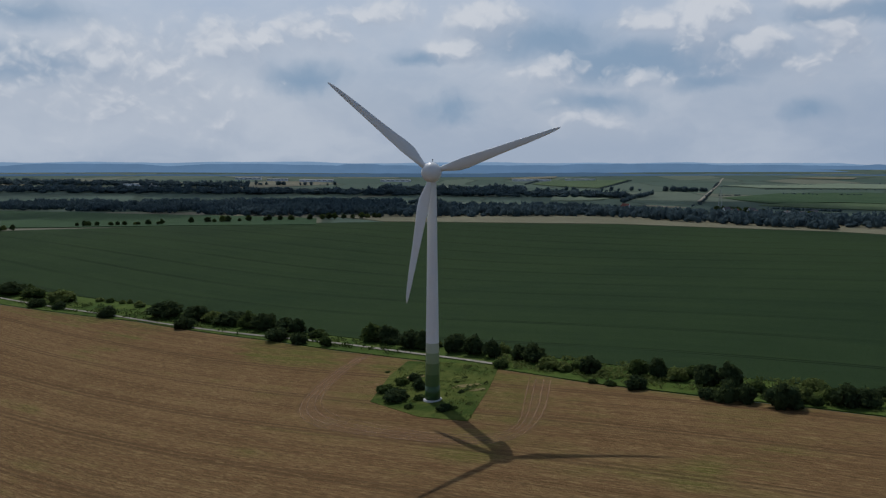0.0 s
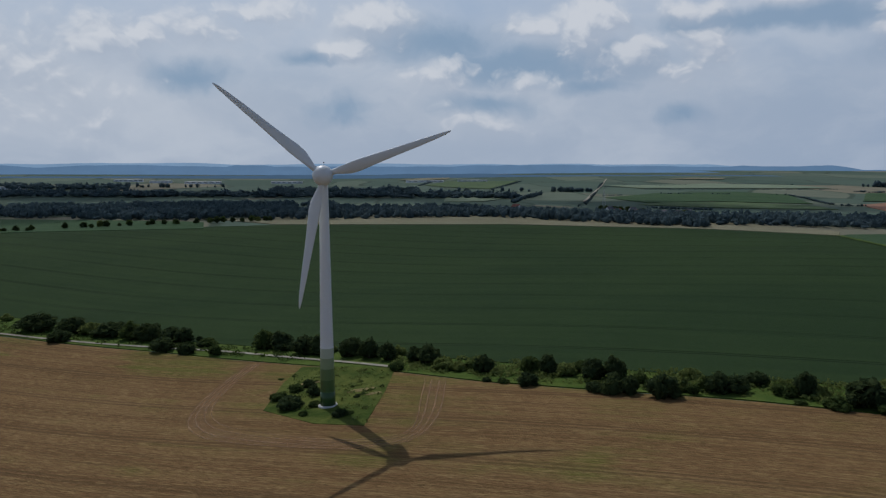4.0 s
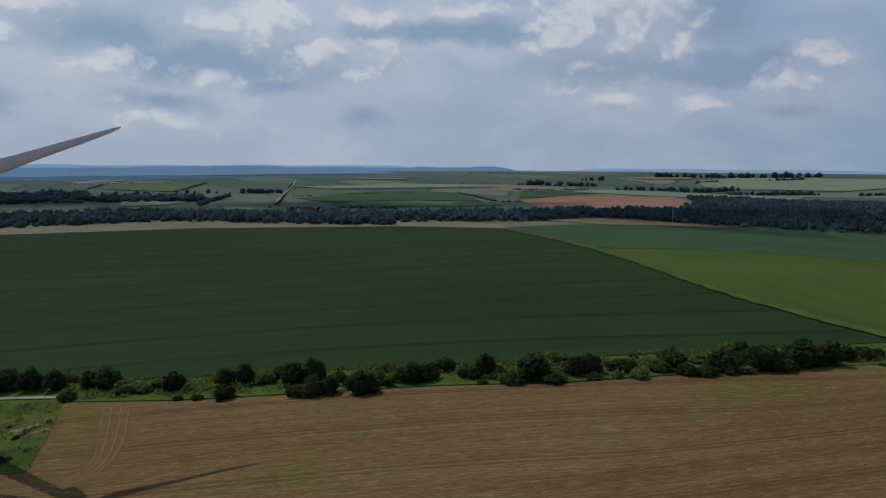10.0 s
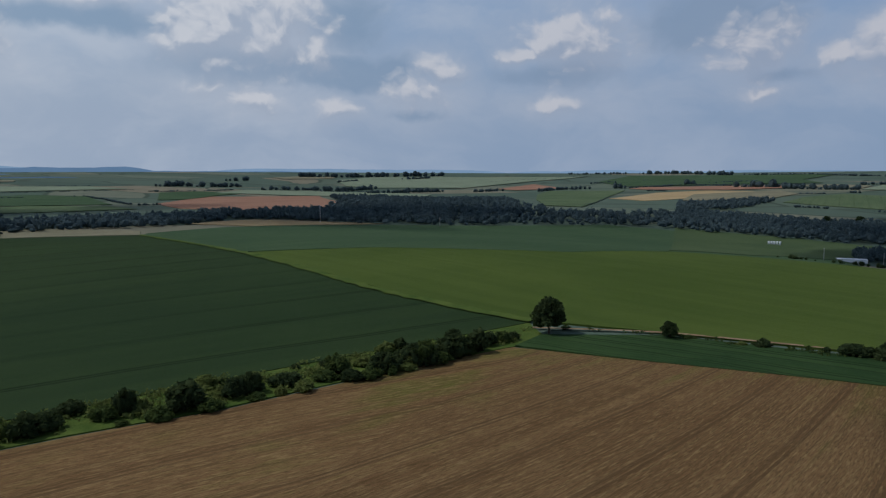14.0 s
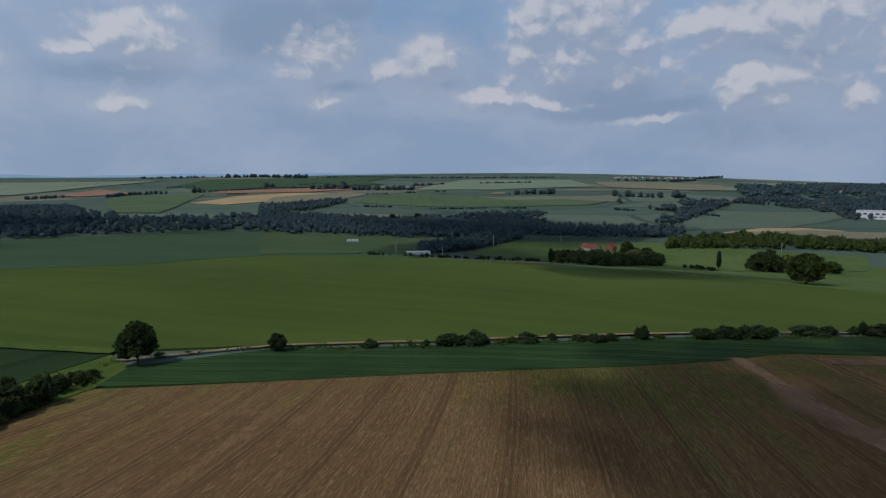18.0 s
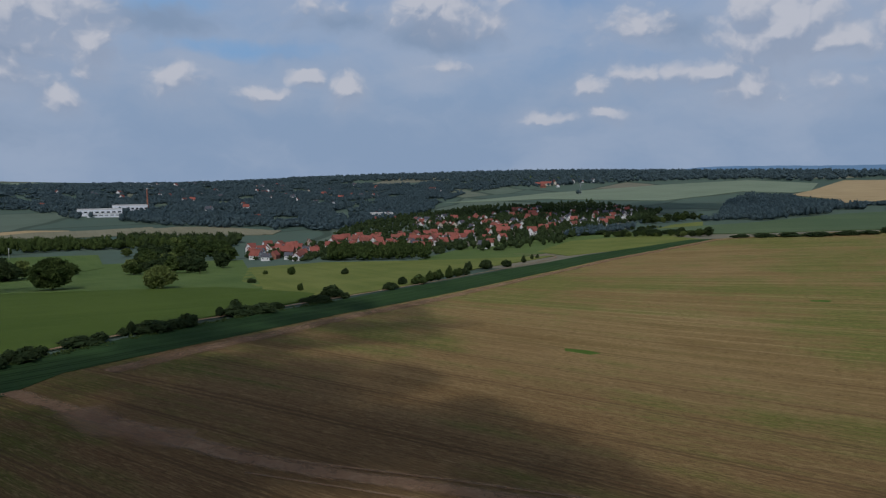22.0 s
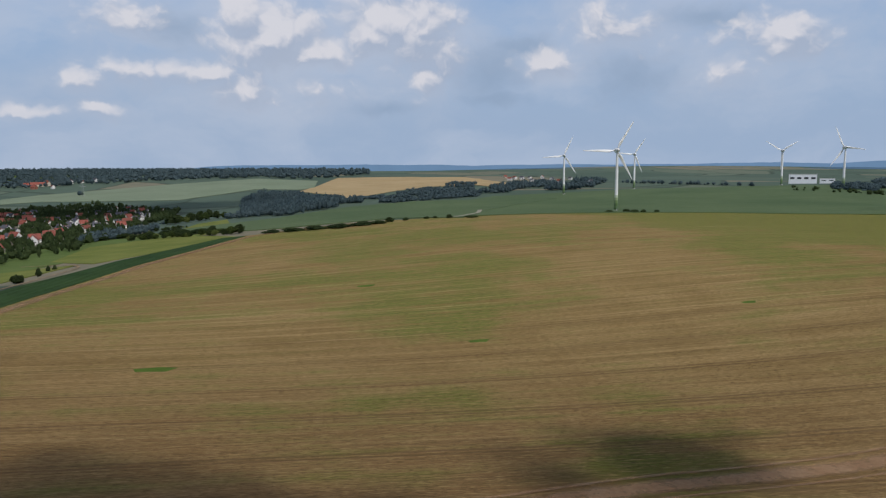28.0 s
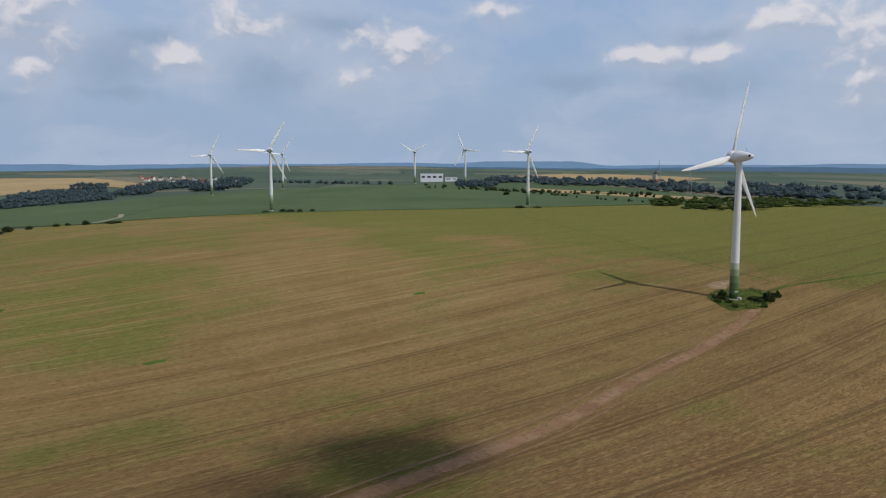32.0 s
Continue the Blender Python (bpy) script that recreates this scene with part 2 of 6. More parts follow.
# crisp heads, ragged undersides that fade into the haze
crisp, soft_edge = step_node(wt, here, -0.20, 0.34), step_node(wt, here, -0.50, 0.95)
mask = math_node(wt, "ADD", math_node(wt, "MULTIPLY", crisp, lit), math_node(wt, "MULTIPLY", soft_edge, math_node(wt, "SUBTRACT", 1.0, lit)))
glow = math_node(wt, "MULTIPLY", step_node(wt, here, -1.3, 0.4), 0.42)
sunward = step_node(wt, vec_node(wt, "DOT_PRODUCT", way, tuple(sun_way)), -0.1, 0.75)
tone = step_node(wt, slope, -0.20, 0.36)
cloud = mix(wt, tone, mix(wt, sunward, (3.3, 3.75, 4.6), (4.5, 4.95, 5.6)), mix(wt, sunward, (6.15, 5.95, 6.05), (7.4, 7.35, 7.3)))
# hazy sky with a thin uneven veil, whiter towards the sun
layer = noise_node(wt, vec_node(wt, "MULTIPLY", bent, (0.07, 0.15, 0)), 1.0, 5.0, 0.55, 0.3)
haze = mix(wt, sunward, (2.85, 3.65, 4.85), (4.4, 4.9, 5.6))
clear = mix(wt, step_node(wt, up, 0.02, 0.30), haze, mix(wt, 0.7, sky.outputs[0], mix(wt, sunward, (2.4, 3.65, 5.6), (4.0, 4.8, 5.8))))
veil = mix(wt, math_node(wt, "MULTIPLY", step_node(wt, layer, 0.40, 0.68), 0.52), clear, mix(wt, sunward, (4.3, 4.75, 5.55), (6.7, 6.85, 7.0)))
low = step_node(wt, up, 0.0, 0.09)
open_blue = math_node(wt, "MULTIPLY", step_node(wt, math_node(wt, "ADD", depth_in(gap_group, bent), math_node(wt, "MULTIPLY", relief, -0.5)), -0.1, 0.7), 0.85)
veil = mix(wt, open_blue, veil, (2.3, 3.9, 6.0))
veil = mix(wt, math_node(wt, "MULTIPLY", glow, low), veil, mix(wt, sunward, (4.3, 4.6, 5.25), (6.4, 6.55, 6.75)))
under = math_node(wt, "ADD", depth_in(base_group, bent), math_node(wt, "MULTIPLY", relief, 0.55))
shaded = mix(wt, math_node(wt, "MULTIPLY", step_node(wt, under, -0.32, 0.5), 0.86), veil, mix(wt, sunward, (2.5, 3.25, 4.35), (2.6, 3.65, 4.8)))
seen = mix(wt, math_node(wt, "MULTIPLY", mask, math_node(wt, "ADD", math_node(wt, "MULTIPLY", low, 0.62), 0.20)), shaded, cloud)
# overhead the grey undersides of the clouds and blue gaps
over = noise_node(wt, vec_node(wt, "MULTIPLY", way, (1, 1, 1.6)), 2.2, 5, 0.55, 0.2)
roof = mix(wt, step_node(wt, over, 0.42, 0.62), sky.outputs[0], (1.7, 2.0, 2.6))
all_sky = mix(wt, step_node(wt, up, 0.26, 0.50), seen, roof)
back = add(wt, "ShaderNodeBackground", in_0=all_sky, in_1=0.085)
wt.links.new(back.outputs[0], wt.nodes.new("ShaderNodeOutputWorld").inputs[0])


# ---- materials ----
def material(name, rough=0.8, spec=0.3):
    m = bpy.data.materials.new(name)
    m.use_nodes = True
    b = m.node_tree.nodes["Principled BSDF"]
    b.inputs["Roughness"].default_value = rough
    b.inputs["Specular IOR Level"].default_value = spec
    return m, m.node_tree, b


def place(tree):
    return tree.nodes.new("ShaderNodeTexCoord").outputs["Object"]


def bump(tree, bsdf, height, strength=0.5, distance=0.3):
    n = tree.nodes.new("ShaderNodeBump")
    n.inputs["Strength"].default_value, n.inputs["Distance"].default_value = strength, distance
    tree.links.new(height, n.inputs["Height"])
    tree.links.new(n.outputs[0], bsdf.inputs["Normal"])


def base(tree, bsdf, col):
    tree.links.new(col, bsdf.inputs["Base Color"])


def stripes(tree, along, spacing, width):
    """1 on thin lines that repeat along a coordinate, in metres."""
    m = math_node(tree, "PINGPONG", along, spacing / 2)
    return math_node(tree, "SUBTRACT", 1.0, step_node(tree, m, width * 0.5, width * 1.1))


def across(tree, p, nx, ny):
    return vec_node(tree, "DOT_PRODUCT", p, (nx, ny, 0))


def crop(name, dark, light, normal, spacing=27, line=0.35, patch=0.01, lines=0.6):
    m, t, b = material(name, 0.9, 0.03)
    p = place(t)
    n1 = noise_node(t, p, patch, 5, 0.6, 0.4)
    stretched = vec_node(t, "MULTIPLY", add(t, "ShaderNodeVectorRotate", in_0=p, in_3=math.atan2(normal[0], normal[1])).outputs[0], (0.05, 1, 1))
    n2 = noise_node(t, stretched, 0.12, 4, 0.6)
    n3 = noise_node(t, p, 1.7, 3, 0.7)
    f = math_node(t, "ADD", math_node(t, "MULTIPLY", n1, 0.55), math_node(t, "ADD", math_node(t, "MULTIPLY", n2, 0.3), math_node(t, "MULTIPLY", n3, 0.25)))
    col = mix(t, step_node(t, f, 0.35, 0.75), dark, light)
    v = math_node(t, "ADD", across(t, p, *normal), math_node(t, "MULTIPLY", n1, 6.0))
    pair = math_node(t, "MAXIMUM", stripes(t, v, spacing, line), stripes(t, math_node(t, "ADD", v, 2.1), spacing, line))
    pair = math_node(t, "MULTIPLY", pair, step_node(t, n2, 0.30, 0.6))
    col = mix(t, math_node(t, "MULTIPLY", pair, lines), col, tuple(c * 0.35 for c in dark))
    base(t, b, col)
    bump(t, b, math_node(t, "SUBTRACT", n3, pair), 0.6, 0.5)
    return m


HEDGE_N = (0.518, 0.855)
wheat_dark = crop("young_wheat", (0.021, 0.039, 0.015), (0.035, 0.058, 0.019), HEDGE_N, 34, 0.7, 0.006, 0.62)
barley = crop("light_green_barley", (0.054, 0.084, 0.016), (0.088, 0.121, 0.025), (0.94, -0.34), 24, 0.3, 0.007, 0.25)
beet = crop("dark_green_beet", (0.023, 0.049, 0.017), (0.046, 0.082, 0.026), (0.99, -0.1), 7, 0.5, 0.03, 0.65)
slope_green = crop("blue_green_crop", (0.042, 0.078, 0.036), (0.066, 0.104, 0.048), (0.3, 0.95), 27, 0.4, 0.006, 0.3)
south_green = crop("mid_green_crop", (0.070, 0.108, 0.052), (0.115, 0.150, 0.072), (0.0, 1.0), 30, 0.5, 0.006, 0.35)
pale_crop = crop("pale_ripening_crop", (0.17, 0.16, 0.10), (0.24, 0.22, 0.14), HEDGE_N, 27, 0.4, 0.01, 0.3)
valley_grass = crop("valley_grass", (0.075, 0.116, 0.032), (0.120, 0.160, 0.048), (0.4, 0.9), 40, 0.2, 0.012, 0.0)
dull_meadow = crop("dull_meadow_grass", (0.056, 0.088, 0.038), (0.084, 0.114, 0.048), (0.4, 0.9), 40, 0.2, 0.012, 0.0)
dry_grass = crop("dry_grass", (0.150, 0.120, 0.050), (0.270, 0.220, 0.100), (0.5, 0.8), 40, 0.2, 0.4, 0.0)
meadow = crop("meadow_grass", (0.110, 0.135, 0.030), (0.190, 0.200, 0.055), (0.5, 0.8), 40, 0.2, 0.02, 0.0)
rough_grass = crop("rough_grass", (0.030, 0.058, 0.010), (0.125, 0.138, 0.032), HEDGE_N, 60, 0.2, 0.16, 0.0)
verge_grass = crop("verge_grass", (0.042, 0.080, 0.016), (0.108, 0.142, 0.030), HEDGE_N, 50, 0.2, 0.09, 0.0)
red_soil = crop("bare_red_soil", (0.24, 0.130, 0.085), (0.32, 0.185, 0.12), (0.5, 0.8), 30, 0.4, 0.01, 0.2)
ripe_field = crop("ripe_tan_field", (0.33, 0.24, 0.12), (0.43, 0.32, 0.17), (0.3, 0.9), 30, 0.4, 0.01, 0.2)


def stubble():
    """Dry stubble with sparse green regrowth; the drill rows swing round with the field."""
    m, t, b = material("brown_stubble", 0.95, 0.03)
    p = place(t)
    s = add(t, "ShaderNodeSeparateXYZ", in_0=p).outputs
    lean = math_node(t, "ADD", math_node(t, "MULTIPLY", s[1], 0.0033), 0.28)
    lean = math_node(t, "MINIMUM", math_node(t, "MAXIMUM", lean, -0.04), 0.6)
    v = math_node(t, "ADD", s[1], math_node(t, "MULTIPLY", s[0], lean))
    u = math_node(t, "MULTIPLY", s[0], 0.014)
    row_space = add(t, "ShaderNodeCombineXYZ", in_0=u, in_1=v).outputs[0]
    rows = noise_node(t, row_space, 1.0, 4, 0.78)
    bands = noise_node(t, row_space, 0.11, 5, 0.7, 0.3)
    big_n = noise_node(t, p, 0.007, 4, 0.55, 0.5)
    mid = noise_node(t, p, 0.03, 5, 0.6, 0.3)
    drilled = add(t, "ShaderNodeCombineXYZ", in_0=math_node(t, "MULTIPLY", s[0], 0.16), in_1=v).outputs[0]
    fine = noise_node(t, drilled, 1.3, 3, 0.7)
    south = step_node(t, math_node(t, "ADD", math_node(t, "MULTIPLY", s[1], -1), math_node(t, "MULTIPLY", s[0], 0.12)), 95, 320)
    west = step_node(t, math_node(t, "ADD", math_node(t, "MULTIPLY", s[0], -1), math_node(t, "MULTIPLY", s[1], -0.25)), 265, 430)
    regrown = step_node(t, math_node(t, "ADD", math_node(t, "MULTIPLY", s[1], -1), math_node(t, "MULTIPLY", s[0], -0.35)), 20, 260)
    headland = step_node(t, across(t, p, *HEDGE_N), 155, 205)
    west = math_node(t, "ADD", math_node(t, "ADD", west, math_node(t, "MULTIPLY", headland, 0.12)), math_node(t, "MULTIPLY", regrown, 0.08))
    f = math_node(t, "ADD", math_node(t, "MULTIPLY", big_n, 0.85), math_node(t, "ADD", math_node(t, "MULTIPLY", bands, 0.55), math_node(t, "MULTIPLY", mid, 0.45)))
    green = step_node(t, math_node(t, "ADD", f, math_node(t, "ADD", math_node(t, "MULTIPLY", south, 0.06), math_node(t, "MULTIPLY", west, 0.42))), 0.93, 1.12)
    tone = step_node(t, math_node(t, "ADD", math_node(t, "MULTIPLY", mid, 0.38), math_node(t, "MULTIPLY", bands, 0.62)), 0.34, 0.70)
    tan = mix(t, tone, (0.180, 0.102, 0.044), (0.298, 0.184, 0.082))
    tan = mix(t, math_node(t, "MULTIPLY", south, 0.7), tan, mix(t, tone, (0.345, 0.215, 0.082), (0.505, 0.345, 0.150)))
    tan = mix(t, math_node(t, "MULTIPLY", regrown, 0.6), tan, mix(t, tone, (0.220, 0.152, 0.054), (0.385, 0.275, 0.115)))
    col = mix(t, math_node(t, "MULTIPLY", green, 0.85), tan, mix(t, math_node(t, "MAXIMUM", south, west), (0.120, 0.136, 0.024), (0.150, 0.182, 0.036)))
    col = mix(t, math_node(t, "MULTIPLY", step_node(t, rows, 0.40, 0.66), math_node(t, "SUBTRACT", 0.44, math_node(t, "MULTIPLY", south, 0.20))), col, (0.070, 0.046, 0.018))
    col = mix(t, math_node(t, "MULTIPLY", step_node(t, fine, 0.50, 0.64), 0.52), col, (0.37, 0.252, 0.112))
    streaks = noise_node(t, row_space, 0.42, 4, 0.75)
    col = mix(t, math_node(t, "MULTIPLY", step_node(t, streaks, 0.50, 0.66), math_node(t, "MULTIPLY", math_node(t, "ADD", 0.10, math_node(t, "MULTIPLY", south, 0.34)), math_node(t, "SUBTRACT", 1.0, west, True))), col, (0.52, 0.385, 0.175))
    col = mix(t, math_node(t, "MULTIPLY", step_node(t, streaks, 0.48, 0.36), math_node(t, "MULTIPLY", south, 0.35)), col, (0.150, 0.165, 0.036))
    grit = noise_node(t, drilled, 2.9, 3, 0.8)
    col = mix(t, math_node(t, "MULTIPLY", step_node(t, grit, 0.48, 0.60), 0.58), col, (0.075, 0.048, 0.018))
    tram = math_node(t, "MAXIMUM", stripes(t, v, 27, 0.7), stripes(t, math_node(t, "ADD", v, 2.2), 27, 0.7))
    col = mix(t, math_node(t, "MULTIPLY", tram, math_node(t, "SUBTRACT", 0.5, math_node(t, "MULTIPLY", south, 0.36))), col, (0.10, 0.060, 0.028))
    base(t, b, col)
    bump(t, b, math_node(t, "ADD", rows, math_node(t, "ADD", fine, grit)), 0.9, 0.4)
    return m


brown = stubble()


def dirt():
    m, t, b = material("pale_dirt", 0.95, 0.03)
    p = place(t)
    n = math_node(t, "ADD", math_node(t, "MULTIPLY", noise_node(t, p, 0.16, 6, 0.7), 0.65), math_node(t, "MULTIPLY", noise_node(t, p, 1.8, 3, 0.7), 0.35))
    base(t, b, ramp(t, n, (0.34, (0.150, 0.092, 0.048)), (0.50, (0.255, 0.172, 0.100)), (0.64, (0.37, 0.275, 0.18))))
    bump(t, b, n, 0.6, 0.3)
    return m


pale_dirt = dirt()


def gravel():
    m, t, b = material("pale_gravel", 0.95, 0.05)
    p = place(t)
    n = math_node(t, "ADD", math_node(t, "MULTIPLY", noise_node(t, p, 0.2, 5, 0.6), 0.5), math_node(t, "MULTIPLY", noise_node(t, p, 2.2, 3, 0.7), 0.5))
    base(t, b, ramp(t, n, (0.34, (0.180, 0.160, 0.110)), (0.50, (0.310, 0.280, 0.215)), (0.66, (0.420, 0.390, 0.315))))
    bump(t, b, n, 0.5, 0.2)
    return m


pale_gravel = gravel()


def worn_track(strength):
    """Reddish wheel-worn soil that breaks up towards the sides of the track."""
    m, t, b = material("worn_track_soil", 0.95, 0.03)
    p = place(t)
    n = math_node(t, "ADD", math_node(t, "MULTIPLY", noise_node(t, p, 0.09, 5, 0.65), 0.6), math_node(t, "MULTIPLY", noise_node(t, p, 1.1, 4, 0.7), 0.4))
    base(t, b, ramp(t, n, (0.34, (0.235, 0.130, 0.072)), (0.52, (0.325, 0.198, 0.112)), (0.68, (0.420, 0.285, 0.175))))
    side = t.nodes.new("ShaderNodeAttribute")
    side.attribute_name = "across"
    wear = math_node(t, "SUBTRACT", math_node(t, "ADD", math_node(t, "MULTIPLY", noise_node(t, p, 0.3, 6, 0.75), 1.1), 0.5), math_node(t, "MULTIPLY", side.outputs["Fac"], 1.0))
    t.links.new(math_node(t, "MULTIPLY", step_node(t, wear, 0.05, 0.7), strength), b.inputs["Alpha"])
    bump(t, b, n, 0.6, 0.3)
    return m


headland_soil = worn_track(0.6)
track_soil, rut_soil, pressed_soil = worn_track(0.68), worn_track(0.55), worn_track(0.24)


def countryside():
    """The land round about: a patchwork of fields and meadows, greens painted bluer for distance haze."""
    m, t, b = material("countryside", 0.95, 0.03)
    p = place(t)
    bent = vec_node(t, "ADD", p, vec_node(t, "MULTIPLY", add(t, "ShaderNodeTexNoise", in_0=p, in_2=0.0015).outputs[1], (260, 260, 0)))
    vor = add(t, "ShaderNodeTexVoronoi", in_0=vec_node(t, "MULTIPLY", bent, (1.0, 0.6, 0.0)), in_2=0.0036)
    one = add(t, "ShaderNodeSeparateColor", in_0=vor.outputs[1]).outputs[0]
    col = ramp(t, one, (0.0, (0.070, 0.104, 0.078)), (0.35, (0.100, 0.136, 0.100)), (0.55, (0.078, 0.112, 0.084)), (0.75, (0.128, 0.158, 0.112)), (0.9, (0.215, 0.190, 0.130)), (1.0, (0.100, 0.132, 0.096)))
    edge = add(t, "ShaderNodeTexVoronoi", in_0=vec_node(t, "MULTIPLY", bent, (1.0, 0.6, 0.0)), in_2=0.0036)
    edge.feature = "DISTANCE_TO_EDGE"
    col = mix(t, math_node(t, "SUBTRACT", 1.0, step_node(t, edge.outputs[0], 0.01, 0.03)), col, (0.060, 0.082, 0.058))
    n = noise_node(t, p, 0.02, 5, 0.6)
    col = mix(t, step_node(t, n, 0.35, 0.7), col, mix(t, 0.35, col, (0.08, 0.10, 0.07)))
    base(t, b, col)
    return m


land = countryside()


def leaves(name, dark, light):
    m, t, b = material(name, 0.9, 0.04)
    info = t.nodes.new("ShaderNodeObjectInfo").outputs["Random"]
    isl = t.nodes.new("ShaderNodeNewGeometry").outputs["Random Per Island"]
    f = math_node(t, "ADD", math_node(t, "MULTIPLY", info, 0.4), math_node(t, "MULTIPLY", isl, 0.6))
    col = mix(t, f, dark, light)
    n = noise_node(t, place(t), 0.9, 3, 0.6)
    col = mix(t, step_node(t, n, 0.35, 0.65), mix(t, 0.6, col, dark), col)
    base(t, b, col)
    through_leaf = add(t, "ShaderNodeBsdfTranslucent", in_0=mix(t, 0.5, col, light))
    both = add(t, "ShaderNodeMixShader", in_0=0.4, in_1=b.outputs[0], in_2=through_leaf.outputs[0])
    t.links.new(both.outputs[0], t.nodes["Material Output"].inputs[0])
    return m


leaf_green = leaves("leaf_green", (0.040, 0.064, 0.020), (0.108, 0.140, 0.038))
leaf_dark = leaves("leaf_dark", (0.030, 0.048, 0.021), (0.082, 0.108, 0.038))
leaf_light = leaves("leaf_light", (0.110, 0.142, 0.038), (0.210, 0.240, 0.075))
# far foliage painted bluer and lighter to give the look of haze
leaf_hazed = leaves("leaf_hazed", (0.062, 0.094, 0.104), (0.118, 0.158, 0.158))


def plain(name, col, rough=0.6, spec=0.4, vary=0.12, scale=2.0):
    m, t, b = material(name, rough, spec)
    n = noise_node(t, place(t), scale, 4, 0.6)
    i = t.nodes.new("ShaderNodeObjectInfo").outputs["Random"]
    f = math_node(t, "ADD", math_node(t, "MULTIPLY", n, 0.6), math_node(t, "MULTIPLY", i, 0.4))
    base(t, b, mix(t, f, tuple(c * (1 - vary) for c in col), tuple(min(1, c * (1 + vary)) for c in col)))
    return m


bark = plain("bark", (0.09, 0.07, 0.05), 0.9, 0.1, 0.3)
turbine_white = plain("turbine_white_paint", (0.72, 0.72, 0.70), 0.38, 0.5, 0.05, 0.6)
concrete = plain("pale_concrete", (0.50, 0.48, 0.44), 0.85, 0.3, 0.15)
dark_metal = plain("dark_metal", (0.05, 0.05, 0.055), 0.5, 0.5, 0.2)
tower_greens = [plain("tower_green_%s" % n, c, 0.4, 0.5, 0.06, 0.8) for n, c in (
    ("deepest", (0.040, 0.085, 0.020)), ("deep", (0.068, 0.125, 0.034)), ("middle", (0.125, 0.190, 0.068)), ("light", (0.24, 0.30, 0.16)), ("pale", (0.42, 0.46, 0.34)))]

# ---- the land ----
KEYS_R, KEYS_Z = (0, 700, 1000, 1500, 2000, 3000, 4000, 4900), (-64, -64, -74, -88, -85, -74, -58, -38)
MID = (40.0, 10.0)
# rings of broad swells and hollows: distance, width, and the heights in turn round the compass
SWELLS = [
    (0, 120, (11.4,)),
    (190, 130, (6.1, -4.7, 3.1, -9.9, -6.7, -13.6)),
    (430, 190, (-9.2, 10.4, 16.1, 9.5, -1.5, 14.9, -1.8, -2.2, -10.2)),
    (800, 300, (6.6, -0.2, -12.4, -21.1, -16.6, 7.5, -6.8, -0.1, 7.7, -4.2)),
    (1400, 480, (8.3, -0.1, 28.5, -25.6, -0.4, -8.5, 3.9, 21.9, 21.7, 7.6, 3.4, 4.4)),
    (2300, 700, (-5.8, -4.3, -26.6, 17.3, 1.5, -25.4, 25.3, 15.9, 40.1, 4.0, 2.8, 5.0)),
    (3500, 900, (-10.9, 3.4, -16.5, 4.9, 2.5, 31.0, 37.2, 6.2, 18.0, 1.4, 0.7, 1.4)),
    (4800, 1100, (-5.0, 5.8, 3.1, -8.3, 20.6, -55.0, 19.4, -5.5, 53.6, 22.7, 5.3, 0.2, 0.7, 5.5)),
]
_r = np.linspace(0, 5200, 521)
_k = np.exp(-(np.arange(-25, 26) / 10) ** 2)
_z = np.convolve(np.pad(np.interp(_r, KEYS_R, KEYS_Z), 25, "edge"), _k / _k.sum(), "valid")


def heights(x, y):
    """The land's height at many places."""
    x, y = np.asarray(x, float) - MID[0], np.asarray(y, float) - MID[1]
    z = np.interp(np.hypot(x, y), _r, _z) + H0
    for ring, width, amps in SWELLS:
        for k, a in enumerate(amps):
            turn = 2 * math.pi * k / len(amps)
            z = z + a * np.exp(-((x - ring * math.sin(turn)) ** 2 + (y - ring * math.cos(turn)) ** 2) / (2 * width * width))
    return z


def height(x, y):
    return float(heights(np.array([x]), np.array([y]))[0])


def mesh_of(name, verts, faces, mat, smooth=False):
    me = bpy.data.meshes.new(name)
    me.from_pydata(verts, [], faces)
    for m in mat if isinstance(mat, (list, tuple)) else (mat,):
        me.materials.append(m)
    if smooth:
        me.shade_smooth()
    return me


def ground_sheet():
    turns, radii = 540, [0.0] + list(np.geomspace(12, 4880, 130))
    vx, vy = [MID[0]], [MID[1]]
    for r in radii[1:]:
        a = np.arange(turns) * 2 * math.pi / turns
        vx += list(MID[0] + r * np.sin(a))
        vy += list(MID[1] + r * np.cos(a))
    vz = heights(vx, vy)
    faces = [(0, 1 + (k + 1) % turns, 1 + k) for k in range(turns)]
    for j in range(len(radii) - 2):
        o = 1 + j * turns
        faces += [(o + k, o + (k + 1) % turns, o + turns + (k + 1) % turns, o + turns + k) for k in range(turns)]
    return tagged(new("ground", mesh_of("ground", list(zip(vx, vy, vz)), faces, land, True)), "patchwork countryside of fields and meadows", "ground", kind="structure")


ground = ground_sheet()


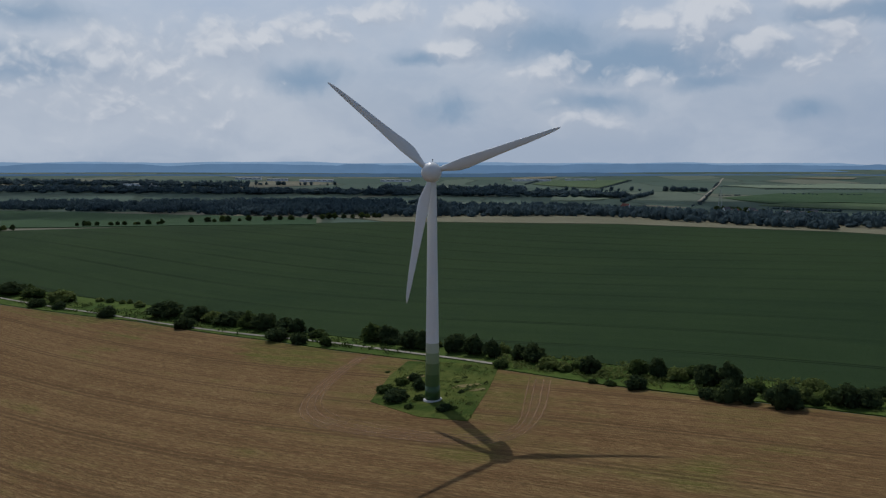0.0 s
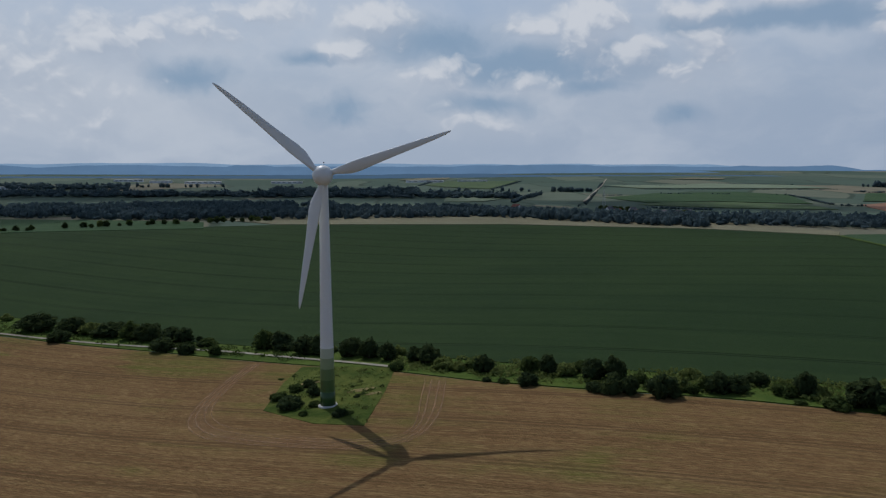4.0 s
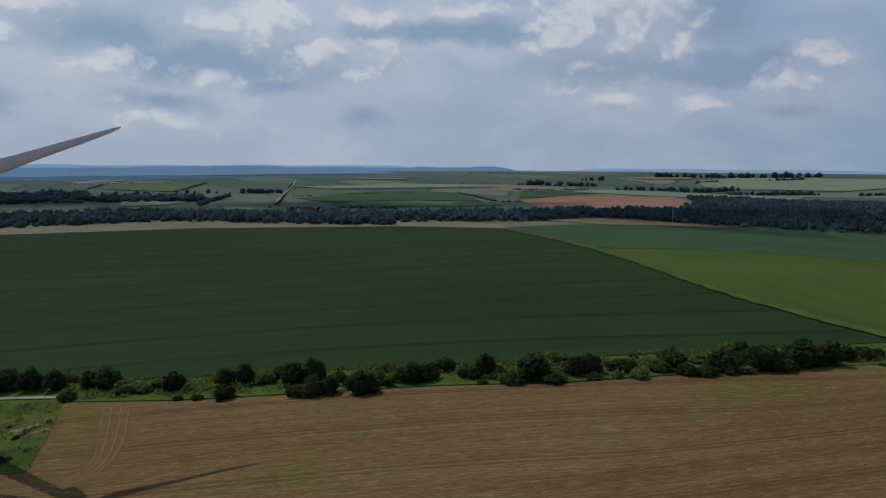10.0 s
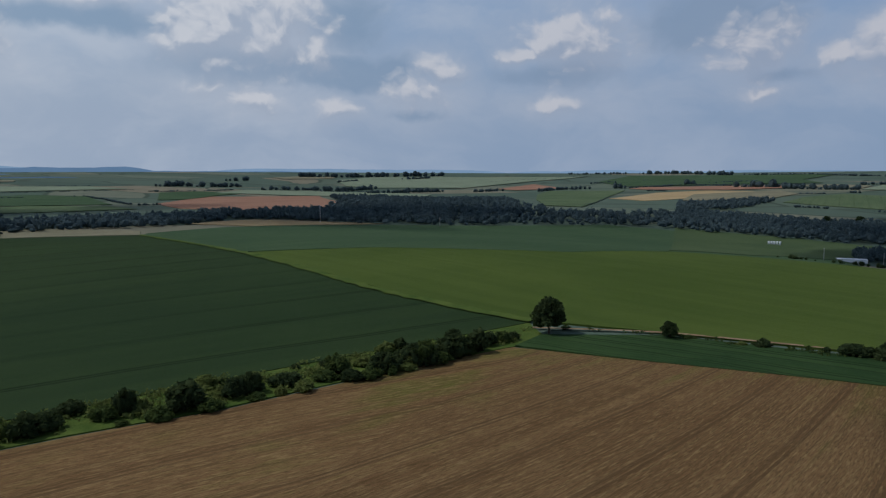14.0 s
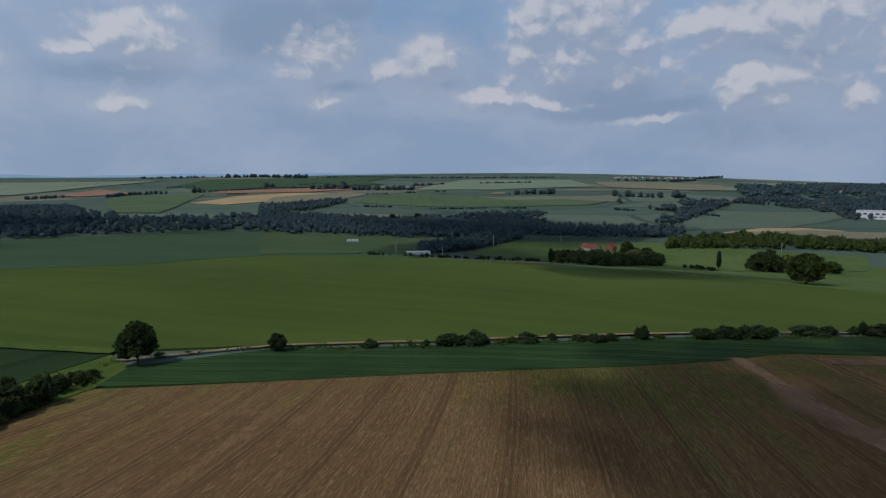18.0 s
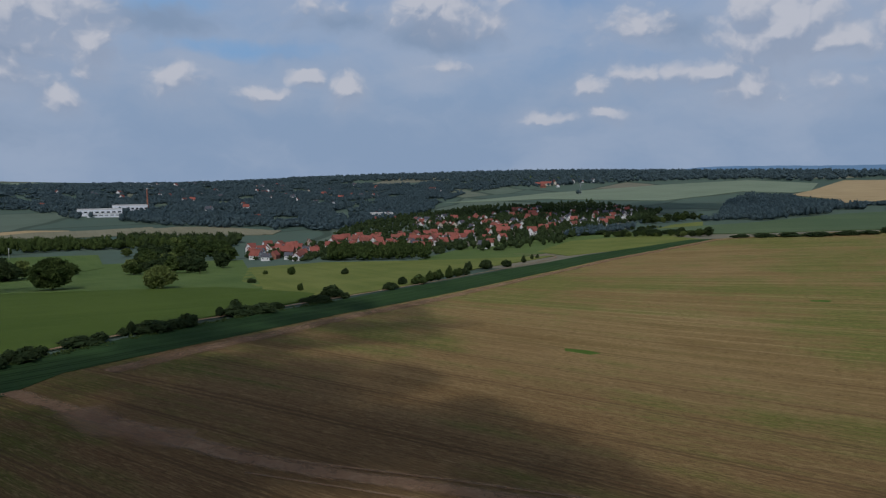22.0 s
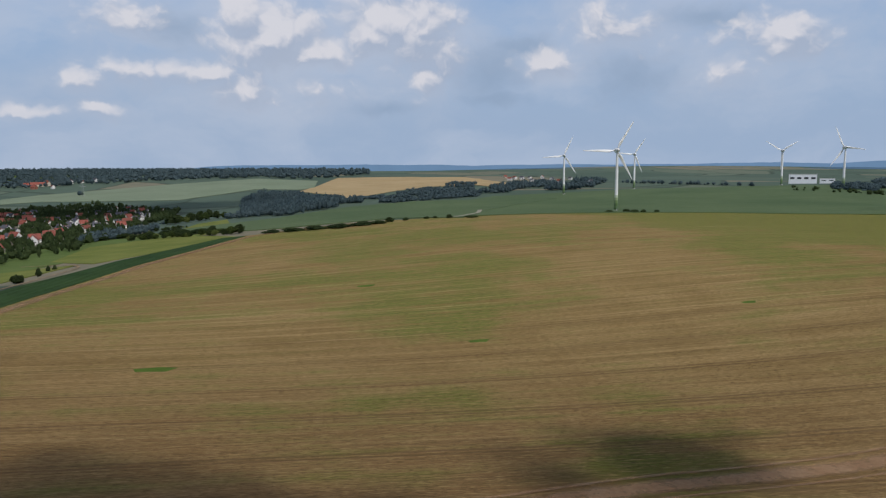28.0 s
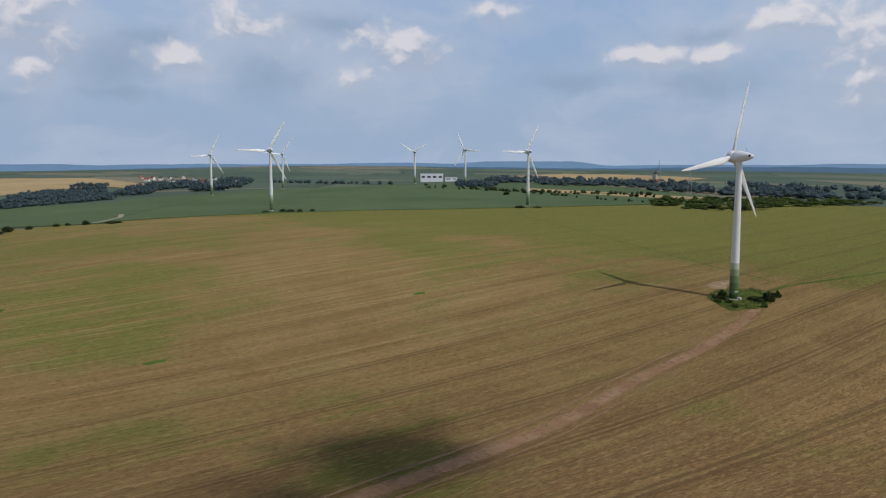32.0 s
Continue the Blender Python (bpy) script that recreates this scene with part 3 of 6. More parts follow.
def field(name, outline, mat, lift, label, cell=25.0, skirt=1.0):
    """A field: an outline draped over the land at the height of its crop."""
    bm = bmesh.new()
    bm.faces.new([bm.verts.new((x, y, 0)) for x, y in outline])
    bmesh.ops.triangulate(bm, faces=bm.faces[:])
    for axis in (0, 1):
        lo, hi = min(p[axis] for p in outline), max(p[axis] for p in outline)
        n = min(60, max(1, int((hi - lo) / cell)))
        for k in range(1, n):
            co, no = [0, 0, 0], [0, 0, 0]
            co[axis], no[axis] = lo + (hi - lo) * k / n, 1
            bmesh.ops.bisect_plane(bm, geom=bm.verts[:] + bm.edges[:] + bm.faces[:], plane_co=co, plane_no=no)
    rim = [e for e in bm.edges if e.is_boundary]
    made = bmesh.ops.extrude_edge_only(bm, edges=rim)["geom"]
    down = {v for v in made if isinstance(v, bmesh.types.BMVert)}
    vs = bm.verts[:]
    zs = heights([v.co.x for v in vs], [v.co.y for v in vs])
    for v, z in zip(vs, zs):
        v.co.z = z + lift - (skirt if v in down else 0)
    bmesh.ops.recalc_face_normals(bm, faces=bm.faces[:])
    top = max(bm.faces, key=lambda f: abs(f.normal.z))
    if top.normal.z < 0:
        bmesh.ops.reverse_faces(bm, faces=bm.faces[:])
    me = bpy.data.meshes.new(name)
    bm.to_mesh(me)
    bm.free()
    me.materials.append(mat)
    return tagged(new(name, me), label, "field", kind="structure")


def ribbon(name, line, width, mat, lift, label, category="track", wobble=0.45):
    """A strip of the given width along a line, draped over the land."""
    pts, rnd = [], random.Random(len(line) + int(width * 10))
    for (x0, y0), (x1, y1) in zip(line, line[1:]):
        n = max(2, int(math.hypot(x1 - x0, y1 - y0) / 6))
        pts += [(x0 + (x1 - x0) * k / n, y0 + (y1 - y0) * k / n) for k in range(n)]
    pts.append(line[-1])
    for _ in range(3):
        pts = [pts[0]] + [tuple((a + 2 * b + c) / 4 for a, b, c in zip(p, q, r)) for p, q, r in zip(pts, pts[1:], pts[2:])] + [pts[-1]]
    vx, vy, side = [], [], (-0.5, -0.2, 0.2, 0.5)
    for k, (x, y) in enumerate(pts):
        a, b = pts[max(0, k - 1)], pts[min(len(pts) - 1, k + 1)]
        d = math.hypot(b[0] - a[0], b[1] - a[1]) or 1
        nx, ny = -(b[1] - a[1]) / d, (b[0] - a[0]) / d
        for s in side:
            w = width * s * (1 + (rnd.uniform(-wobble, wobble) if abs(s) > 0.4 else 0))
            vx.append(x + nx * w)
            vy.append(y + ny * w)
    vz = heights(vx, vy) + lift
    faces = [(4 * k + j, 4 * k + 4 + j, 4 * k + 5 + j, 4 * k + 1 + j) for k in range(len(pts) - 1) for j in range(3)]
    faces = [f[::-1] for f in faces]
    me = mesh_of(name, list(zip(vx, vy, vz)), faces, mat, True)
    me.attributes.new("across", "FLOAT", "POINT").data.foreach_set("value", [abs(s) * 2 for _ in pts for s in side])
    return tagged(new(name, me), label, category, kind="structure")


brown_edge_n = [(-420, 490), (-330, 430), (-235, 373), (-148, 339), (-72, 292), (-13, 246), (17, 223), (43, 198), (66, 181), (102, 158), (127, 140), (194, 110), (210, 102)]
brown_edge_e = [(213, 62), (217, 25), (224, -40), (231, -69), (240, -92), (240, -138), (239, -215), (223, -358), (203, -478), (149, -640)]
brown_edge_s = [(49, -686), (-54, -681), (-207, -668), (-310, -662), (-470, -610)]
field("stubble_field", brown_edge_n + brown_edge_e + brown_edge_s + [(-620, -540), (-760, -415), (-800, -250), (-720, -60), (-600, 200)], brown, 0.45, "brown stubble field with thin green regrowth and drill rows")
field("wheat_field", [(-480, 560), (-274, 427), (-151, 374), (-60, 304), (16, 249), (53, 217), (112, 175), (186, 138), (244, 110), (266, 188), (330, 335), (403, 520), (330, 600), (170, 690), (-60, 740), (-270, 735), (-440, 690)], wheat_dark, 0.5, "dark green wheat field with tramlines")
field("hedge_verge", [(-420, 492), (-330, 432), (-235, 375), (-148, 341), (-72, 294), (-13, 248), (17, 225), (43, 200), (66, 183), (102, 160), (127, 142), (194, 112), (212, 102), (230, 100), (244, 111), (188, 142), (115, 179), (57, 221), (20, 253), (-56, 308), (-147, 378), (-271, 431), (-480, 558)], verge_grass, 0.30, "grass verge between the fields")
field("turbine_grass_patch", [(-6.6, 183.4), (6.3, 176), (13.5, 202.8), (18.4, 226.7), (3, 235.5), (-12.3, 243.1), (-17.4, 226.4), (-21.2, 201)], rough_grass, 0.55, "rough grass patch round the turbine foot")
field("pale_field", [(-60, 743), (170, 693), (330, 603), (403, 523), (440, 570), (400, 690), (250, 800), (60, 850), (-150, 850)], pale_crop, 0.7, "pale ripening field beyond the wheat")
field("barley_field", [(246, 108), (268, 186), (332, 334), (387, 276), (430, 160), (505, 115), (560, 20), (560, -60), (500, -150), (428, -198), (359, -262), (290, -262), (276, -238), (276, -160), (266, -72), (252, 14), (250, 66)], barley, 0.7, "light green barley field")
field("slope_field", [(335, 338), (405, 522), (420, 535), (531, 560), (640, 545), (718, 500), (800, 445), (1040, 318), (1055, 101), (900, 20), (700, 0), (565, 25), (508, 118), (432, 162), (389, 278)], slope_green, 0.55, "blue-green crop on the slope to the valley")
field("beet_strip", [(229, 100), (246, 64), (247, 14), (259, -72), (268, -157), (264, -243), (262, -300), (250, -420), (228, -520), (170, -640), (149, -640), (203, -478), (223, -358), (239, -215), (240, -138), (240, -92), (231, -69), (224, -40), (217, 25), (213, 62), (212, 102)], beet, 0.6, "narrow strip of dark green beet")
field("south_crop_field", [(-56, -688), (-207, -675), (-310, -668), (-472, -612), (-500, -600), (-620, -545), (-760, -420), (-900, -900), (-780, -1180), (-480, -1240), (-200, -1180), (-60, -950), (-20, -760)], south_green, 0.7, "green crop field round the distant turbines")
field("turbine_foot_patch", [(-203, -181), (-193, -163), (-211, -158), (-238, -165), (-240, -178), (-222, -188)], rough_grass, 0.62, "rough grass round the turbine foot", 6)
ribbon("field_border", [(-236, -172), (-259, -173), (-345, -158), (-520, -110), (-720, -40)], 2.0, verge_grass, 0.56, "dark grassy border between the fields", "border")
ribbon("old_wheel_track", [(-262, -180), (-268, -213), (-280, -258), (-298, -306), (-330, -380), (-371, -461), (-420, -545)], 1.1, verge_grass, 0.52, "faint green wheel track", "track")
ribbon("bare_soil", [(-222, -190), (-236, -196), (-246, -192)], 9, pale_dirt, 0.6, "bare pale soil behind the turbine", "soil")
ribbon("dirt_track", [(-204, -158), (-189.4, -152.8), (-161.2, -145.7), (-136.6, -140.5), (-111.7, -136.8), (-81.2, -130.9), (-55.8, -123.6), (-35.9, -118.6), (-14.9, -115.5), (2.6, -113.1), (17.3, -111.5), (60, -101), (116, -84), (150, -74), (191, -73), (234, -74)], 7.4, track_soil, 0.62, "pale bare dirt track across the stubble field", wobble=0.1)
ribbon("dirt_track", [(-136.6, -145.7), (-111.7, -142), (-81.2, -136.1), (-55.8, -128.8), (-35.9, -123.8), (-14.9, -120.7), (2.6, -118.3), (17.3, -116.7), (60, -106), (116, -89), (150, -77), (196, -76)], 1.6, rut_soil, 0.66, "reddish wheel rut beside the dirt track", wobble=0.1)
ribbon("dirt_track", [(-111.7, -131.8), (-81.2, -125.9), (-55.8, -118.6), (-35.9, -113.6), (-14.9, -110.5), (2.6, -108.1), (17.3, -106.5), (60, -96), (116, -78), (150, -69)], 1.2, rut_soil, 0.58, "faint wheel rut beside the dirt track", wobble=0.1)
ribbon("bare_headland", [(232, -100), (233, -138), (232, -215), (217, -358), (197, -476), (146, -630), (52, -676)], 11, headland_soil, 0.58, "strip of bare pale soil along the beet", "soil", wobble=0.3)
ribbon("bare_soil", [(172, -76), (182, -70), (196, -71), (208, -74)], 15, rut_soil, 0.7, "bare pale soil where the track fans out", "soil", wobble=0.2)
ribbon("field_road", [(-330, 440), (-244, 388), (-166, 353), (-74, 300), (-42, 280), (9, 237), (17.8, 228.3)], 1.8, pale_gravel, 0.62, "pale gravel farm road along the hedge", wobble=0.1)
ribbon("farm_road", [(236, 106), (250, 66), (253, 14), (265, -72), (274, -157), (270, -243), (266, -300), (255, -420), (245, -504), (262, -530), (300, -545)], 1.8, pale_dirt, 0.7, "pale farm road beside the beet strip", wobble=0.1)
ribbon("south_track", [(-40, -676), (-54, -679), (-130, -672), (-207, -668), (-310, -662), (-472, -610), (-560, -570), (-640, -535)], 5, verge_grass, 0.8, "grassy farm track along the far crop")
ribbon("branch_road", [(-95, -790), (-80, -730), (-58, -690), (-44, -672)], 5, pale_gravel, 1.2, "pale gravel road branching to the crest", wobble=0.1)
ribbon("plain_lane", [(1305, 3344), (1050, 2742), (793, 2151), (611, 1712)], 7, pale_gravel, 2.6, "pale lane across the plain", wobble=0.1)
ribbon("border_track", [(244, 110), (266, 189), (331, 336), (402, 522)], 5, verge_grass, 0.95, "grassy border between wheat and barley")
ROUND = [(-29.4, 255.1), (-35.5, 237.1), (-39.1, 219.9), (-40.5, 208.2), (-38.8, 196.2), (-32.5, 186.6), (-21.1, 178.5), (-9, 169.9), (2.1, 163.7), (12.6, 160), (19.3, 163.7), (23.4, 177), (27.5, 198.4), (29.3, 207.2)]
ribbon("worn_headland", ROUND, 7.5, pressed_soil, 0.50, "pale pressed soil where tractors circle the grass patch", "soil", 0.2)
for off in (-2.6, -0.8, 1.4, 3.2):
    ribbon("tractor_rut", [(x + off * (0.9 if x < 0 else -0.9) * (abs(x) > 20), y + off) for x, y in ROUND], 0.55, rut_soil, 0.53, "wheel rut circling the grass patch", "rut", 0.4)

for x, y, w, d in ((7, 207, 9, 3), (10, 202, 5, 2.2), (-9, 222, 7, 3), (-3, 217, 4, 2)):
    field("dry_grass_patch", [(x - w / 2, y - d * 0.3), (x - w * 0.1, y - d / 2), (x + w / 2, y - d * 0.2), (x + w * 0.4, y + d * 0.45), (x - w * 0.3, y + d / 2)], dry_grass, 0.62, "dry straw-coloured patch in the grass", 3, 0.3)

# small patches of fresh regrowth on the stubble
fresh = crop("fresh_green_regrowth", (0.060, 0.105, 0.018), (0.110, 0.165, 0.028), (0.0, 1.0), 50, 0.2, 0.3, 0.0)
for x, y, w, d in ((25, -231, 8, 3.2), (131, -211, 13, 5), (-95, -255, 7, 3), (60, -330, 9, 4)):
    field("regrowth_patch", [(x - w / 2, y - d * 0.3), (x - w * 0.1, y - d / 2), (x + w / 2, y - d * 0.2), (x + w * 0.4, y + d * 0.45), (x - w * 0.3, y + d / 2)], fresh, 0.55, "small patch of fresh green regrowth", 4)

# ---- helpers for things ----
def part(name, bm, mat, parent, label=""):
    """Links a bmesh as one mesh object under a thing or a part."""
    me = bpy.data.meshes.new(name)
    bm.to_mesh(me)
    bm.free()
    for m in mat if isinstance(mat, (list, tuple)) else (mat,):
        me.materials.append(m)
    ob = new(name, me)
    ob.parent = parent
    return tagged(ob, label)


def thing(name, label, category, at=None, group=""):
    ob = tagged(new(name), label, category, group)
    if at is not None:
        ob.matrix_basis = at
    return ob


def lathe(profile, n=24, cap=True):
    """A turned body about z from (radius, height) pairs."""
    bm = bmesh.new()
    rings = [[bm.verts.new((r * math.cos(a), r * math.sin(a), z)) for a in (2 * math.pi * k / n for k in range(n))] for r, z in profile]
    for a, b in zip(rings, rings[1:]):
        for k in range(n):
            bm.faces.new((a[k], a[(k + 1) % n], b[(k + 1) % n], b[k]))
    if cap:
        bm.faces.new(rings[0][::-1])
        bm.faces.new(rings[-1])
    for f in bm.faces:
        f.smooth = len(f.verts) == 4
    return bm


def box(sx, sy, sz, at=(0, 0, 0), bev=0.0, bm=None):
    bm = bm or bmesh.new()
    vs = bmesh.ops.create_cube(bm, size=1.0)["verts"]
    for v in vs:
        v.co = Vector((v.co.x * sx + at[0], v.co.y * sy + at[1], v.co.z * sz + at[2]))
    if bev:
        bmesh.ops.bevel(bm, geom=list({e for v in vs for e in v.link_edges}), offset=bev, segments=2, affect="EDGES", profile=0.5)
    return bm


# ---- wind turbines ----
HUB, BLADE = 64.3, 36.3


def blade_mesh():
    """A twisted, tapering blade from the hub outwards along z; the wind comes along -y."""
    bm = bmesh.new()
    rings = []
    for s, chord, thick, twist, off in ((2.0, 1.5, 1.5, 30, 0.0), (3.4, 1.6, 1.5, 28, 0.0), (5.0, 2.3, 1.15, 26, 0.25), (7.5, 3.2, 0.85, 22, 0.55), (10, 3.3, 0.70, 17, 0.55), (14, 2.8, 0.55, 13, 0.42),
                                        (20, 2.2, 0.42, 9, 0.30), (27, 1.7, 0.30, 6, 0.22), (31.5, 1.25, 0.20, 3, 0.12), (34.5, 0.85, 0.12, 1, 0.03), (35.9, 0.42, 0.07, 0, -0.05), (BLADE, 0.12, 0.03, 0, -0.1)):
        ring, tw = [], radians(twist)
        for k in range(14):
            a = 2 * math.pi * k / 14
            x, y = off + chord * 0.5 * math.cos(a), thick * 0.5 * math.sin(a) * (1 + 0.35 * math.cos(a) * (s > 4))
            bend = -0.9 * (s / BLADE) ** 2
            ring.append(bm.verts.new((x * math.cos(tw) - y * math.sin(tw), x * math.sin(tw) + y * math.cos(tw) + bend, s)))
        rings.append(ring)
    for a, b in zip(rings, rings[1:]):
        for k in range(14):
            bm.faces.new((a[k], a[(k + 1) % 14], b[(k + 1) % 14], b[k])).smooth = True
    bm.faces.new(rings[0][::-1])
    bm.faces.new(rings[-1])
    return bm


def turbine(at, facing, blades, label, group=""):
    """A white turbine; facing: compass degrees that the rotor looks to; blades: degrees of the first blade clockwise, as seen from upwind."""
    t = thing("wind_turbine", label, "wind turbine", pose(*at, 0, 0, 180 - facing), group)
    part("foundation", lathe([(2.75, -1.5), (2.75, 0.2), (2.5, 0.35)], 28), concrete, t, "pale concrete foundation ring")
    def radius(z):
        return 2.15 - 0.95 * (z / 62) ** 0.85
    cuts = [0.3, 4.2, 7.6, 10.8, 13.8, 16.6]
    for k in range(5):
        zs = np.linspace(cuts[k], cuts[k + 1], 3)
        part("tower_band", lathe([(radius(z), z) for z in zs], 32, k == 0), tower_greens[k], t, "green painted tower band")
    for z0, z1 in ((16.6, 32), (32.0, 47.5), (47.5, 62.2)):
        part("tower_section", lathe([(radius(z0) + 0.03, z0), (radius(z0) + 0.03, z0 + 0.25), (radius(z0), z0 + 0.3)] + [(radius(z), z) for z in np.linspace(z0 + 0.5, z1, 7)], 32, False), turbine_white, t)
    door = box(1.0, 0.16, 2.1, (0, 2.12, 2.2), 0.05)
    part("door", door, tower_greens[1], t, "green steel tower door")
    part("door_steps", box(1.3, 1.6, 0.9, (0, 2.8, 0.75), 0.04), concrete, t, "concrete steps to the tower door")
    egg = lathe([(0.05, -6.6), (0.55, -6.45), (1.0, -5.9), (1.5, -4.6), (2.0, -2.9), (2.35, -1.0), (2.5, 0.6), (2.55, 1.6), (2.5, 2.2)], 28)
    nac = part("nacelle", egg, turbine_white, t, "egg-shaped white nacelle")
    nac.matrix_basis = pose(0, 0, HUB, 90, 0, 0)
    vent = lathe([(0.62, 0), (0.62, 0.12), (0.5, 0.16)], 16)
    v = part("vent", vent, dark_metal, nac, "dark cooling vent")
    v.matrix_basis = pose(1.05, 0.25, -5.35, 0, 118, 0)
    mast = lathe([(0.05, 0), (0.05, 1.5)], 8)
    bmesh.ops.create_cone(mast, segments=8, radius1=0.18, radius2=0.18, depth=0.3, cap_ends=True, matrix=Matrix.Translation((0, 0, 1.55)))
    w = part("wind_sensor", mast, dark_metal, nac, "thin wind sensor mast")
    w.matrix_basis = pose(0, 1.9, -3.2, -90, 0, 0)
    yaw_ring = lathe([(1.5, 61.9), (1.55, 62.4), (1.9, 62.9), (1.7, 63.2)], 24)
    part("yaw_bearing", yaw_ring, turbine_white, t)
    hub = part("hub", lathe([(2.45, 0), (2.7, 0.5), (2.75, 1.2), (2.55, 2.2), (2.1, 3.0), (1.3, 3.65), (0.5, 3.92), (0.05, 3.96)], 28), turbine_white, t, "rounded white hub cover")
    hub.matrix_basis = pose(0, -2.3, HUB, 90, 0, 0)
    for k in range(3):
        b = part("blade", blade_mesh(), turbine_white, t, "long twisted white rotor blade")
        b.matrix_basis = pose(0, -3.6, HUB) @ Matrix.Rotation(radians(blades + 120 * k), 4, "Y")
    return t


def stand(x, y, dz=0.0):
    return x, y, height(x, y) + dz


turbine(stand(-3.0, 197.0, 0.55), 182, -49, "white wind turbine with a green-banded tower foot in a grass patch")
turbine(stand(-212.4, -173.5, 0.45), 181, -20, "white wind turbine with a green-banded foot beside the dirt track")
for x, y, turn in ((-229.8, -719.5, -30), (-517.8, -625.5, -30), (-314, -1144, -25), (-488, -1254, -35), (-770, -1225, -60), (-735, -1015, 25)):
    turbine(stand(x, y, 0.6), 188, turn, "white wind turbine standing in the far crop field", "distant wind turbines")

# ---- trees and bushes ----
def ico(level):
    bm = bmesh.new()
    bmesh.ops.create_icosphere(bm, subdivisions=level, radius=1.0)
    v = np.array([w.co[:] for w in bm.verts])
    f = np.array([[w.index for w in q.verts] for q in bm.faces])
    bm.free()
    return v, f


ICO1, ICO2 = ico(1), ico(2)


def lobe(rng, shape, centre, size, rough=0.28):
    v, f = shape
    q = np.linalg.qr(rng.normal(size=(3, 3)))[0]
    v = v @ (q * np.sign(np.linalg.det(q)))
    off = rng.uniform(0, 50, 3)
    n = np.array([noise.noise(Vector(p * 1.9 + off)) for p in v])
    w = v * (1 + rough * 1.6 * n + rng.uniform(-rough, rough, len(v)) * 0.35)[:, None]
    return w * np.array(size) + np.array(centre), f


def leaf_tris(rng, centre, size, count, leaf):
    """Small bent leaf sprays standing out of a rounded lobe."""
    d = rng.normal(size=(count, 3))
    d /= np.linalg.norm(d, axis=1)[:, None]
    d[:, 2] = np.where(d[:, 2] < -0.45, -d[:, 2], d[:, 2])
    c = np.array(centre) + d * np.array(size) * rng.uniform(0.86, 1.16, (count, 1))
    a = rng.normal(size=(count, 3)) * leaf
    b = rng.normal(size=(count, 3)) * leaf
    v = np.stack([c - a * 0.5, c + b * 0.6, c + a * 0.6, c - b * 0.5 + d * leaf * 0.7], 1).reshape(-1, 3)
    k = np.arange(count)[:, None] * 4
    return v, np.concatenate([k + [0, 1, 2], k + [0, 2, 3]])


def joined(pieces):
    vs, fs, o = [], [], 0
    for v, f in pieces:
        vs.append(v)
        fs.append(f + o)
        o += len(v)
    return np.concatenate(vs), np.concatenate(fs)


def np_part(name, pieces, mat, parent, label="", smooth=False):
    v, f = joined(pieces)
    ob = new(name, mesh_of(name, v.tolist(), f.tolist(), mat, smooth))
    ob.parent = parent
    return tagged(ob, label)


def limb(bm, a, b, r0, r1, n=7):
    a, b = Vector(a), Vector(b)
    q = (b - a).to_track_quat("Z", "Y").to_matrix()
    rings = [[bm.verts.new(p + q @ Vector((r * math.cos(2 * math.pi * k / n), r * math.sin(2 * math.pi * k / n), 0))) for k in range(n)] for p, r in ((a, r0), (b, r1))]
    for k in range(n):
        bm.faces.new((rings[0][k], rings[0][(k + 1) % n], rings[1][(k + 1) % n], rings[1][k]))


def bush(seed, mat, label):
    """A bush one metre wide and high, to be scaled."""
    rng = np.random.default_rng(seed)
    t = thing("bush", label, "bush")
    pieces = []
    for k in range(12):
        a, r = 2.4 * k + rng.uniform(-0.4, 0.4), 0.32 * math.sqrt((k + 0.4) / 12)
        top = rng.uniform(0.55, 1.0) * (1.0 - 1.1 * r)
        s = (rng.uniform(0.12, 0.21), rng.uniform(0.12, 0.21), top * rng.uniform(0.34, 0.5))
        c = (r * math.cos(a), r * math.sin(a), top - s[2])
        pieces.append(lobe(rng, ICO2, c, s, 0.42))
        pieces.append(leaf_tris(rng, c, np.array(s) * 1.08, 72, 0.068))
    np_part("crown", pieces, mat, t, "", True)
    bm = bmesh.new()
    for k in range(4):
        a = rng.uniform(0, 6.28)
        limb(bm, (0.03 * math.cos(a), 0.03 * math.sin(a), -0.1), (0.2 * math.cos(a), 0.2 * math.sin(a), 0.45), 0.03, 0.012, 5)
    part("stem", bm, bark, t, "thin branching stems")
    return t


KINDS = {"d": (leaf_dark, "dense dark green hedge bush at the field edge"), "g": (leaf_green, "leafy mid-green bush in the rough grass"), "l": (leaf_light, "pale flowering elder bush among the hedge")}
models = {k: [bush(100 * j + ord(k), *KINDS[k]) for j in range(4)] for k in KINDS}
used = set()
placer = random.Random(5)


def put(model, m, group):
    """The first use of a model is the model itself, later ones are copies."""
    ob = model if model not in used else copy_thing(model, m)
    used.add(model)
    ob.matrix_basis = m
    return tagged(ob, group=group)


def hedge_run(spots, group):
    for x, y, w, h, kind in spots:
        ob = models[kind][placer.randrange(4)]
        m = pose(x, y, height(x, y) + 0.1, 0, 0, placer.uniform(0, 360)) @ Matrix.Diagonal((w * 1.18, w * placer.uniform(1.0, 1.3), h * 1.04, 1))
        put(ob, m, group)


